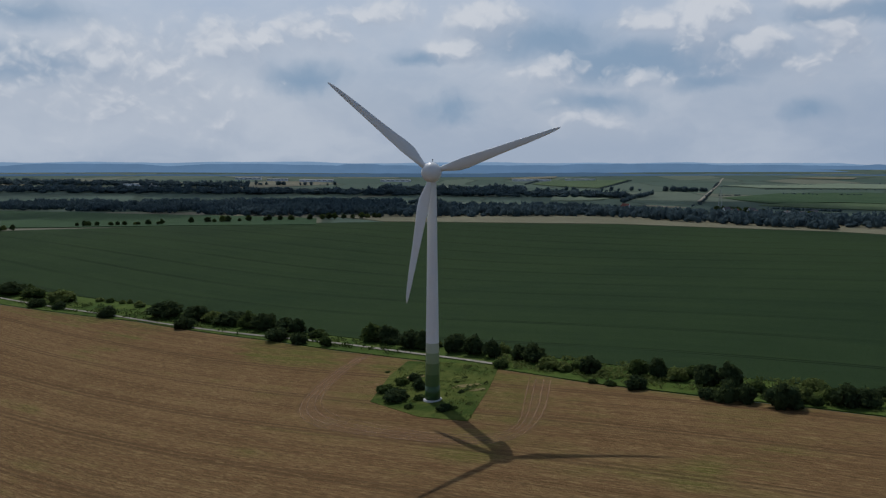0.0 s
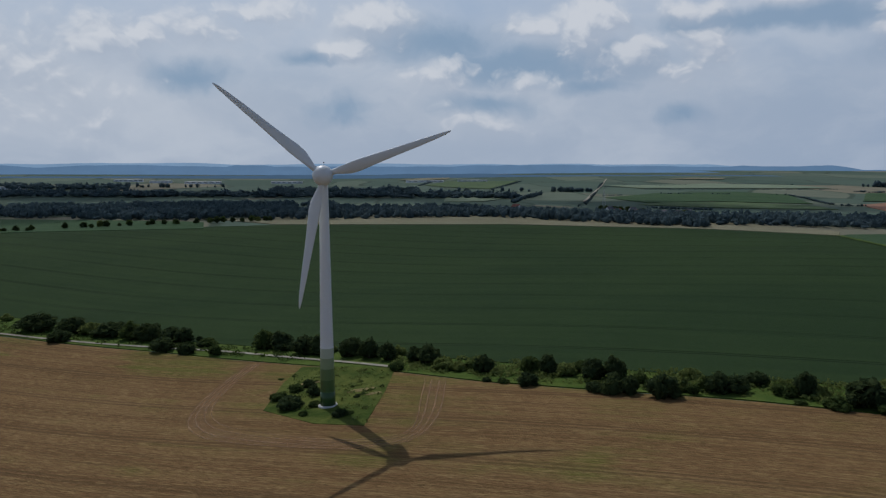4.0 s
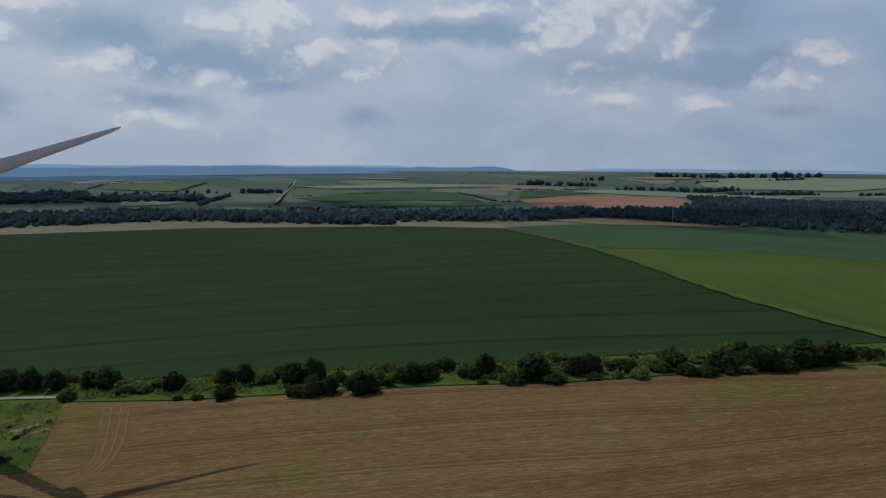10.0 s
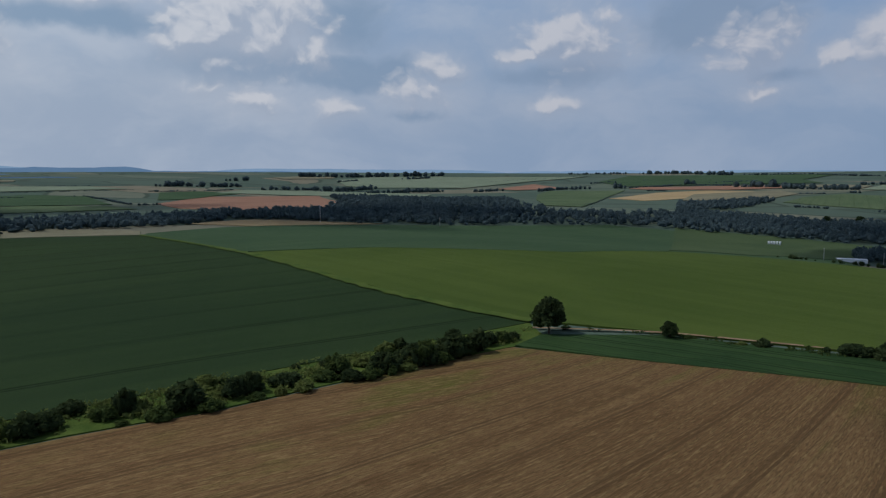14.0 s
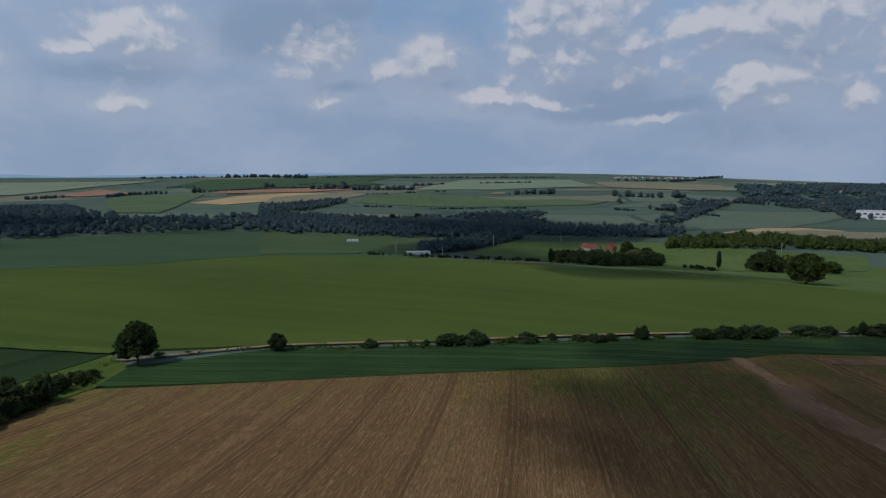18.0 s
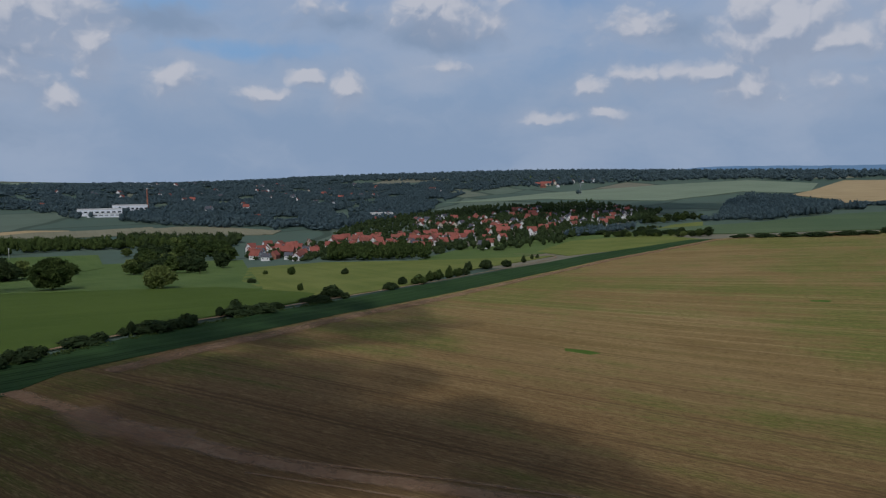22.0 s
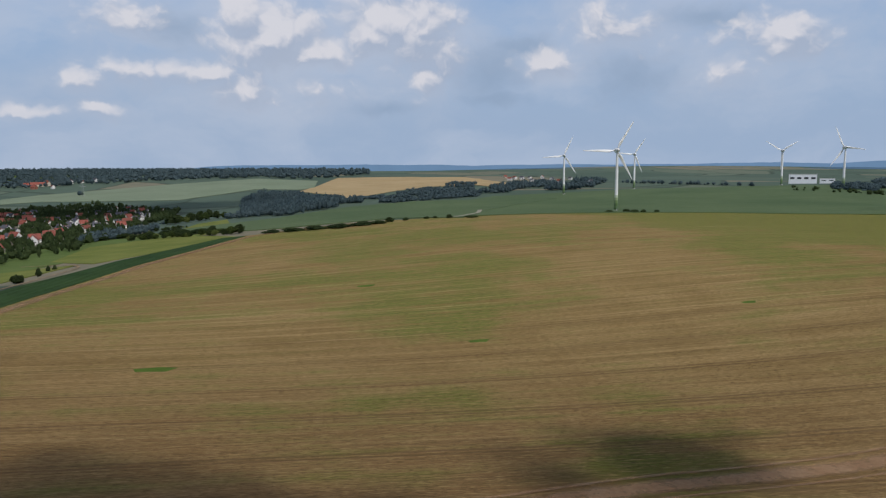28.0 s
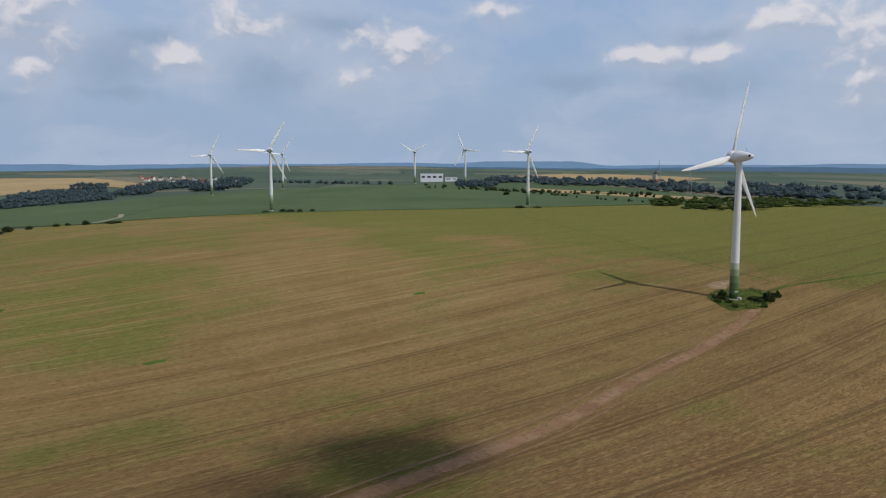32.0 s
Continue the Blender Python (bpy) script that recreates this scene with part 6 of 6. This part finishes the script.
tree_row((1667, -470), (1622, -507), 20, 5.1, "dark hedge across the meadow")
tree_row((1562, -572), (1468, -628), 45, 4.3, "dark hedge across the meadow")
tree_row((1832, -528), (1821, -542), 3, 14.7, "single round field tree")
tree_row((700, -316), (663, -313), 4, 16.3, "dark bushy trees in the meadow")
tree_row((663, -313), (651, -326), 3, 15.9, "dark bushy trees in the meadow")
tree_row((647, -356), (641, -364), 3, 10.7, "trees round a garden hut")
tree_row((909, -249), (887, -257), 3, 13.5, "dark trees beside the farm")
tree_row((879, -258), (873, -261), 3, 7.9, "dark trees beside the farm")
tree_row((879, -270), (873, -273), 3, 9.0, "dark trees beside the farm")
tree_row((794, -206), (756, -221), 6, 12.0, "dark hedge trees below the farm")
tree_row((756, -221), (724, -235), 5, 11.6, "dark hedge trees below the farm")
tree_row((672, -240), (630, -245), 21, 3.6, "low shrubs below the poplar")
tree_row((271, -717), (243, -710), 9, 5.6, "hedge bushes above the beet crop")
tree_row((243, -710), (204, -695), 13, 5.5, "hedge bushes above the beet crop")
tree_row((199, -695), (175, -679), 7, 7.1, "hedge bushes above the beet crop")
tree_row((175, -679), (163, -676), 3, 7.0, "hedge bushes above the beet crop")
tree_row((285, -933), (259, -946), 4, 11.5, "dark copse in the hollow")
tree_row((259, -946), (236, -984), 6, 11.7, "dark copse in the hollow")
tree_row((236, -984), (216, -991), 3, 11.9, "dark copse in the hollow")
tree_row((273, -832), (239, -845), 20, 3.3, "low hedge in the hollow")
tree_row((1437, -2720), (1315, -2626), 38, 7.3, "bushes on the bright hill field")
tree_row((739, -2045), (735, -2046), 3, 14.7, "single dark hill tree")
field("hollow_olive_field", [(242, -770), (236, -895), (207, -941), (173, -734), (199, -699)], meadow, 0.8, "olive field in the hollow", 30)
field("works_straw_field", [(1025, -710), (1037, -815), (961, -850), (829, -840), (809, -778), (891, -735), (982, -677)], pale_crop, 1.1, "pale straw field below the factory", 40)
field("garden_meadow_field", [(803, -583), (810, -629), (769, -657), (704, -618), (688, -587), (760, -578)], valley_grass, 0.9, "small green meadow beside the gardens", 32)


# ---- houses ----
roof_red = plain("red_clay_tiles", (0.25, 0.078, 0.056), 0.8, 0.2, 0.25, 1.5)
roof_brown = plain("brown_clay_tiles", (0.20, 0.072, 0.050), 0.8, 0.2, 0.25, 1.5)
roof_grey = plain("dark_slate", (0.075, 0.075, 0.085), 0.7, 0.3, 0.2, 1.5)
wall_white = plain("white_render", (0.70, 0.68, 0.64), 0.85, 0.2, 0.08, 0.5)
wall_cream = plain("cream_render", (0.55, 0.49, 0.38), 0.85, 0.2, 0.1, 0.5)
wall_brick = plain("red_brick", (0.27, 0.115, 0.075), 0.9, 0.2, 0.2, 2.0)
glass = plain("dark_window_glass", (0.03, 0.035, 0.04), 0.08, 0.6, 0.1)
sheet_white = plain("white_metal_sheet", (0.74, 0.75, 0.76), 0.45, 0.5, 0.06, 0.2)


def house(w, d, eaves, ridge, wall_mat, roof_mat, label, name="house", category="house"):
    t = thing(name, label, category)
    bm = bmesh.new()
    rows = [[bm.verts.new((x, y, z)) for x, y, z in ((-w / 2, y, -1.5), (w / 2, y, -1.5), (w / 2, y, eaves), (0, y, ridge), (-w / 2, y, eaves))] for y in (-d / 2, d / 2)]
    bm.faces.new(rows[0])
    bm.faces.new(rows[1][::-1])
    for k in range(5):
        bm.faces.new((rows[0][k], rows[1][k], rows[1][(k + 1) % 5], rows[0][(k + 1) % 5]))
    bmesh.ops.recalc_face_normals(bm, faces=bm.faces[:])
    part("wall", bm, wall_mat, t)
    slope = (ridge - eaves) / (w / 2)
    bm = bmesh.new()
    over, th = 0.5, 0.3
    prof = [(-w / 2 - over, eaves - slope * over), (0, ridge), (w / 2 + over, eaves - slope * over)]
    ring = [(x, z + 0.06) for x, z in prof] + [(x, z + 0.06 + th) for x, z in prof[::-1]]
    ends = [[bm.verts.new((x, y, z)) for x, z in ring] for y in (-d / 2 - 0.4, d / 2 + 0.4)]
    for k in range(6):
        bm.faces.new((ends[0][k], ends[0][(k + 1) % 6], ends[1][(k + 1) % 6], ends[1][k]))
    for e in ends:
        bm.faces.new((e[0], e[1], e[4], e[5]))
        bm.faces.new((e[1], e[2], e[3], e[4]))
    bmesh.ops.recalc_face_normals(bm, faces=bm.faces[:])
    part("roof", bm, roof_mat, t)
    part("chimney", box(0.7, 0.7, 1.8, (w * 0.14, d * 0.2, ridge + 0.1), 0.04), wall_brick, t, "small brick chimney")
    for y in (-d / 2 - 0.03, d / 2 + 0.03):
        for x in (-w * 0.22, w * 0.22):
            part("window", box(1.3, 0.12, 1.4, (x, y, eaves * 0.55)), glass, t, "dark window")
    for x in (-w / 2 - 0.03, w / 2 + 0.03):
        for y in (-d * 0.28, d * 0.28):
            part("window", box(0.12, 1.3, 1.4, (x, y, eaves * 0.55)), glass, t, "dark window")
    return t


stock_houses = [
    house(9, 12, 5.0, 10.0, wall_white, roof_red, "white rendered house with a red tiled roof"),
    house(10, 11, 4.6, 10.0, wall_cream, roof_red, "cream rendered house with a red tiled roof"),
    house(9, 14, 5.4, 9.5, wall_white, roof_brown, "white rendered house with a brown tiled roof"),
    house(11, 16, 6.0, 11.5, wall_brick, roof_red, "long brick house with a red tiled roof"),
    house(9, 11, 5.2, 9.5, wall_white, roof_grey, "white rendered house with a dark slate roof"),
    house(14, 30, 5.0, 10.5, wall_cream, roof_red, "long barn with a broad red tiled roof", "barn", "barn"),
]
village_rng = random.Random(21)


def settle(spots, group, weights=(3, 3, 3, 2, 2, 1), grow=1.0):
    for x, y in spots:
        model = village_rng.choices(stock_houses, weights)[0]
        k = grow * village_rng.uniform(0.85, 1.15)
        put(model, pose(x, y, height(x, y) + 0.2, 0, 0, village_rng.choice((20, 35, 60, 110, 125, 150)) + village_rng.uniform(-8, 8)) @ Matrix.Diagonal((k, k, k, 1)), group)


grow(fill([(799, -512), (796, -595), (735, -622), (500, -423), (469, -343), (576, -359), (678, -465)], 11, 46, 12), 15, "tall grove at the meadow edge")
wood([(697, -629), (701, -667), (656, -669), (640, -760), (640, -800), (545, -810), (530, -885), (395, -630), (384, -561), (507, -495), (590, -522)], 9, 5, "small garden trees among the red roofs", leaf_dark, most=420, keep_off=VILLAGE, clear=7)
wood([(1654, -2325), (1489, -2637), (1250, -2600), (1104, -2512), (1150, -2124), (1028, -1713), (869, -1347), (825, -1128)], 14, 10, "wooded hillside above the village", most=1600, gaps=-0.15)
field("bright_hill_field", [(1441, -2709), (1290, -2935), (1150, -2622), (1219, -2502)], barley, 2.6, "bright green field below the hilltop forest", 60)
settle(garden_spots, "village houses", (5, 4, 2, 2, 2, 0), 0.8)
settle(terrace_spots, "village houses", (5, 4, 4, 1, 2, 0), 0.85)
settle(cluster_spots, "village houses", (3, 3, 3, 0, 3, 0), 0.9)
settle(centre_spots, "village houses", (4, 3, 4, 1, 4, 0), 0.9)
settle(hillside_spots, "village houses on the slope", (1, 1, 2, 0, 6, 0), 0.85)
settle(upper_spots, "upper village houses", grow=1.25)
settle(scattered_spots, "scattered hillside houses", grow=1.25)
settle(south_spots, "far village houses", (1, 1, 3, 0, 5, 0), 1.0)
settle(north_spots, "valley hamlet houses", (0, 0, 2, 0, 6, 0), 0.85)


for _ in range(44):
    u, v = village_rng.random(), village_rng.random()
    scattered_spots.append((1250 + 900 * u + village_rng.gauss(0, 60), -950 - 1300 * v + village_rng.gauss(0, 60)))
settle(scattered_spots[12:], "hillside garden houses", (2, 2, 2, 0, 6, 0), 1.3)

town_spots = fill([(4000, -1180), (4080, -1500), (4180, -1760), (4260, -1740), (4200, -1420), (4120, -1180)], 34, 22, 8)
settle(town_spots, "far town houses", (1, 1, 2, 0, 5, 0), 1.0)
edge_spots = fill([(2650, -2000), (3060, -2255), (3300, -2650), (3000, -2700), (2400, -2150)], 60, 16, 9)
settle(edge_spots, "far valley houses", (3, 2, 2, 0, 4, 0), 1.3)

# ---- large buildings and masts ----
def hall(x, y, turn, w, d, h, label, mat=None, name="industrial_hall", bays=8):
    """A flat-roofed hall with a parapet and a row of windows."""
    t = thing(name, label, "building", pose(x, y, height(x, y), 0, 0, turn))
    part("wall", box(w, d, h + 2, (0, 0, h / 2 - 1), 0.1), mat or sheet_white, t)
    part("roof", box(w + 0.8, d + 0.8, 0.7, (0, 0, h + 0.36), 0.1), concrete, t, "pale flat roof with a parapet")
    for k in range(bays):
        part("window", box(w / bays * 0.6, 0.2, h * 0.22, (-w / 2 + w * (k + 0.5) / bays, -d / 2 - 0.06, h * 0.6)), glass, t, "dark strip window")
        part("window", box(w / bays * 0.6, 0.2, h * 0.22, (-w / 2 + w * (k + 0.5) / bays, d / 2 + 0.06, h * 0.6)), glass, t, "dark strip window")
    return t


hall(1392, -925, 55, 84, 36, 13, "long white factory hall in the valley woods")
hall(1408, -1010, 55, 70, 34, 17, "white factory hall beside the brick chimney")
hall(1352, -905, 55, 60, 16, 7, "low white factory shed in the valley", bays=6)
stack = thing("factory_chimney", "tall slender red brick factory chimney", "chimney", pose(1386, -1038, height(1386, -1038)))
part("shaft", lathe([(2.2, -2), (2.0, 4), (1.6, 25), (1.25, 50), (1.2, 53)], 20), wall_brick, stack)
part("rim", lathe([(1.3, 52), (1.5, 52.6), (1.5, 54), (1.3, 54.4)], 20), concrete, stack, "pale chimney rim")
hall(850, -1160, 40, 44, 16, 13, "white apartment block above the village", wall_white, "apartment_block", 10)
hall(-862, -1292, -34, 50, 24, 18, "large white building block beyond the turbines", sheet_white, "office_block", 4)
hall(-898, -1267, -34, 26, 18, 9, "low white wing beside the large block", sheet_white, "office_block", 2)
for x, y, turn, w in ((-920, 3396, 10, 120), (-575, 3259, 5, 150), (-222, 3359, 0, 140), (-1061, 2522, 15, 110), (-1491, 2614, 25, 90), (420, 3400, -8, 180), (640, 3350, -10, 140), (3700, -2700, 50, 200), (3400, -2430, 50, 120), (2768, -2156, 40, 150), (-760, 3300, 8, 90), (2754, -1940, 35, 150), (2640, -2010, 35, 90), (2960, -2944, 45, 130)):
    hall(x, y, turn, w, 40, 9, "long white warehouse far out on the plain", sheet_white, "warehouse", 6)
settle([(941, -221), (935, -246), (922, -262)], "farm buildings", (0, 0, 1, 2, 3, 1), 0.9)
white_row = thing("storage_tanks", "row of white upright storage tanks in the meadow", "tank", pose(976, 88, height(976, 88), 0, 0, -80))
for k in range(5):
    tank = lathe([(1.25, -0.5), (1.25, 4.2), (0.9, 4.8), (0.2, 5.0)], 16)
    bmesh.ops.translate(tank, verts=tank.verts[:], vec=(-6.4 + 3.2 * k, 0, 0))
    part("tank", tank, sheet_white, white_row)
shelter = thing("open_shelter", "open white shelter with a low tilted roof in the meadow", "shelter", pose(807, 6, height(807, 6), 0, 0, 100))
part("roof", box(26, 9, 0.4, (0, 0, 3.3), 0.1), sheet_white, shelter)
part("back_wall", box(26, 0.3, 3.1, (0, 4.2, 1.55)), sheet_white, shelter)
for k in range(4):
    for y in (-4, 3.6):
        part("post", box(0.3, 0.3, 3.4, (-12 + 8 * k, y, 1.5), 0.03), dark_metal, shelter)
for x, y, h in ((1001, -45, 16), (961, -97, 17), (1042, -205, 15), (874, -440, 15), (685, 562, 22), (769, 445, 12), (1284, 93, 12), (795, 30, 12), (800, -20, 12)):
    pole = thing("power_pole", "slender pale concrete power line pole", "pole", pose(x, y, height(x, y)), "power line poles")
    part("shaft", lathe([(0.34, -1), (0.2, h)], 8), concrete, pole)
    part("crossarm", box(3.2, 0.25, 0.25, (0, 0, h - 1.0), 0.02), dark_metal, pole)
    for u in (-1.4, 0, 1.4):
        cap = lathe([(0.1, h - 0.88), (0.16, h - 0.6), (0.08, h - 0.3)], 8)
        bmesh.ops.translate(cap, verts=cap.verts[:], vec=(u, 0, 0))
        part("insulator", cap, turbine_white, pole)


def pylon(x, y, h, turn):
    t = thing("power_pylon", "grey steel lattice power pylon", "pylon", pose(x, y, height(x, y), 0, 0, turn), "power pylons")
    for sx in (-1, 1):
        for sy in (-1, 1):
            bm = bmesh.new()
            limb(bm, (sx * h * 0.09, sy * h * 0.09, -1), (sx * 0.5, sy * 0.5, h), 0.16, 0.1, 5)
            part("leg", bm, steel, t)
    bm = bmesh.new()
    for k in range(9):
        u0, u1 = k / 9, (k + 1) / 9
        a, b = h * 0.09 * (1 - u0) + 0.5 * u0, h * 0.09 * (1 - u1) + 0.5 * u1
        for s in (-1, 1):
            limb(bm, (-a, s * a, u0 * h), (b, s * b, u1 * h), 0.08, 0.08, 4)
            limb(bm, (s * a, -a, u0 * h), (s * b, b, u1 * h), 0.08, 0.08, 4)
    part("bracing", bm, steel, t, "crossed steel bracing")
    for z, w in ((0.72, 0.2), (0.84, 0.26), (0.95, 0.17)):
        part("arm", box(w * h * 2, 0.5, 0.35, (0, 0, z * h), 0.03), steel, t)


steel = plain("galvanised_steel", (0.30, 0.31, 0.32), 0.5, 0.5, 0.15)
for x, y, h, turn in ((-699, -525, 40, 30), (-1150, -900, 42, 30), (500, 1290, 36, 60), (711, -1986, 38, 20)):
    pylon(x, y, h, turn)
church = thing("church", "small pale church with a square tower among trees", "church", pose(-932, -747, height(-932, -747), 0, 0, 20))
part("nave", box(12, 22, 9, (0, 12, 4), 0.1), wall_cream, church)
part("tower", box(7, 7, 22, (0, -2, 10), 0.1), wall_cream, church)
part("spire", lathe([(5.2, 21), (2.0, 24), (0.1, 29)], 4), roof_grey, church, "dark pointed tower roof")
part("nave_roof", lathe([(9.5, 8.5), (0.2, 14)], 4), roof_red, church, "red tiled roof")


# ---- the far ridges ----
# backdrop strips glow by themselves, with the haze blue put into their colour
def ridge_glow(name, col):
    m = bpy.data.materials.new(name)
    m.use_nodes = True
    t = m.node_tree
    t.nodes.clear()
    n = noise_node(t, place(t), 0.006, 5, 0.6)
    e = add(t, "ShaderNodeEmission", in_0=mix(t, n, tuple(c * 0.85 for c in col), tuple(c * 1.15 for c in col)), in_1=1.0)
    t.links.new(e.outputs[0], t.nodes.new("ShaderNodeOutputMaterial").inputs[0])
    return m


def ridge(first, last, radius, base_up, hills, mat, seed):
    """A far blue ridge along the horizon; hills: compass degrees, width in degrees, height in metres."""
    n = int((last - first) * 6)
    verts, off = [], seed * 7.7
    for k in range(n + 1):
        a = first + (last - first) * k / n
        up = base_up + 6 * noise.noise(Vector((a * 0.25, off, 0))) + 2.2 * noise.noise(Vector((a * 1.1, off, 3)))
        for c, w, h in hills:
            u = abs(a - c) / w
            up += h * (1 if u < 0.55 else max(0.0, 1 - ((u - 0.55) / 0.45) ** 1.2) if u < 1 else 0)
        up -= 70 * (1 - min(1, (a - first) / 8, (last - a) / 8)) ** 1.5
        x, y = MID[0] + radius * math.sin(radians(a)), MID[1] + radius * math.cos(radians(a))
        verts += [(x, y, H0 - 150), (x, y, H0 + up)]
    faces = [(2 * k, 2 * k + 1, 2 * k + 3, 2 * k + 2) for k in range(n)]
    return tagged(new("backdrop", mesh_of("backdrop", verts, faces, mat, True)), "self-glowing backdrop strip of a hazy blue ridge far off on the horizon", "hills", kind="structure")


hazes = [ridge_glow("hazy_ridge_%s" % n, c) for n, c in (("near", (0.060, 0.102, 0.155)), ("middle", (0.105, 0.175, 0.270)), ("far", (0.185, 0.275, 0.385)))]
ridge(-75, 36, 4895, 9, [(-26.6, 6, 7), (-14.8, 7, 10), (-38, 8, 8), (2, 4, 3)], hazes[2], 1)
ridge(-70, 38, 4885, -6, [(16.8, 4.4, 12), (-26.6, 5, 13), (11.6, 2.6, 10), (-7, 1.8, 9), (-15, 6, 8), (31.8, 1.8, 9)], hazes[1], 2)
# two lower strips added to cover the far northern plain with haze blue
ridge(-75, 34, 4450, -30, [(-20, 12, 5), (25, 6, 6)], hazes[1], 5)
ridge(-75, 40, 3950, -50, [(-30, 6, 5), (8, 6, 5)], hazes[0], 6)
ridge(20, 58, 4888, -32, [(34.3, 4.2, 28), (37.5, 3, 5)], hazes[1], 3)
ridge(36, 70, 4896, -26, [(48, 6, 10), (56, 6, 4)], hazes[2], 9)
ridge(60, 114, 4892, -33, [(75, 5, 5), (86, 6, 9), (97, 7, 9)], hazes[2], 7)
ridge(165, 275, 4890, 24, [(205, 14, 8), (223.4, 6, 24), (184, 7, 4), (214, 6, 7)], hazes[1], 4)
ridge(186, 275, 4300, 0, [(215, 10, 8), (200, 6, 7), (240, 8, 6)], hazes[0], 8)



# ---- clouds above that shade the land ----
def thin_cloud():
    m = bpy.data.materials.new("cloud_vapour")
    m.use_nodes = True
    t = m.node_tree
    t.nodes.clear()
    white = add(t, "ShaderNodeBsdfDiffuse", in_0=(0.85, 0.86, 0.88, 1))
    gap = t.nodes.new("ShaderNodeBsdfTransparent")
    n = noise_node(t, place(t), 0.05, 4, 0.6)
    both = add(t, "ShaderNodeMixShader", in_0=math_node(t, "MULTIPLY", step_node(t, n, 0.25, 0.7), 0.42), in_1=gap.outputs[0], in_2=white.outputs[0])
    t.links.new(both.outputs[0], t.nodes.new("ShaderNodeOutputMaterial").inputs[0])
    return m


vapour = thin_cloud()


def cloud_over(x, y, wide, deep, count, puff, seed, turn=0.0, high=700.0):
    """A drifting cloud high up, outside the view, whose shade falls round x, y."""
    rng = np.random.default_rng(seed)
    back = (H0 + high - height(x, y)) / sun_way.z
    cx, cy = x + sun_way.x * back, y + sun_way.y * back
    pieces = []
    c, s = math.cos(turn), math.sin(turn)
    for _ in range(count):
        u, v = rng.normal() * wide * 0.5, rng.normal() * deep * 0.5
        k = puff * rng.uniform(0.6, 1.4)
        pieces.append(lobe(rng, ICO2, (cx + u * c - v * s, cy + u * s + v * c, H0 + high + rng.uniform(0, puff)), (k, k, k * 0.5), 0.3))
    v, f = joined(pieces)
    return tagged(new("cloud", mesh_of("cloud", v.tolist(), f.tolist(), vapour, True)), "thin grey-white cumulus cloud out of view, added to shade the land", "cloud", kind="structure")


cloud_over(182, -68, 62, 44, 30, 17, 1, -0.4)
cloud_over(190, -112, 66, 34, 28, 17, 8, -0.3)
cloud_over(228, -190, 36, 60, 22, 16, 5, 0.3)
cloud_over(5, -123, 32, 17, 40, 8, 2, 0.1)
cloud_over(160, -46, 52, 26, 26, 14, 9, -0.3)
cloud_over(118, -100, 56, 30, 15, 15, 31, -0.3)
cloud_over(176, -22, 40, 26, 22, 14, 32, -0.2)
cloud_over(480, -120, 80, 60, 16, 30, 6, 0.2)
cloud_over(205, -40, 30, 30, 10, 14, 14, 0.2)
cloud_over(1250, -150, 330, 230, 26, 85, 7, 0.4)
cloud_over(520, -1400, 240, 230, 26, 85, 15, 0.2)
cloud_over(800, -70, 200, 110, 38, 48, 16, 0.2)
cloud_over(830, 620, 300, 130, 26, 80, 18, -0.5)
# three more unseen clouds, added to darken and blue the northern land
cloud_over(-250, 1150, 800, 260, 34, 110, 21, 0.1)
cloud_over(-500, 2250, 1000, 480, 34, 170, 22, 0.0, 950.0)
cloud_over(700, 1500, 500, 300, 22, 120, 23, -0.4, 900.0)
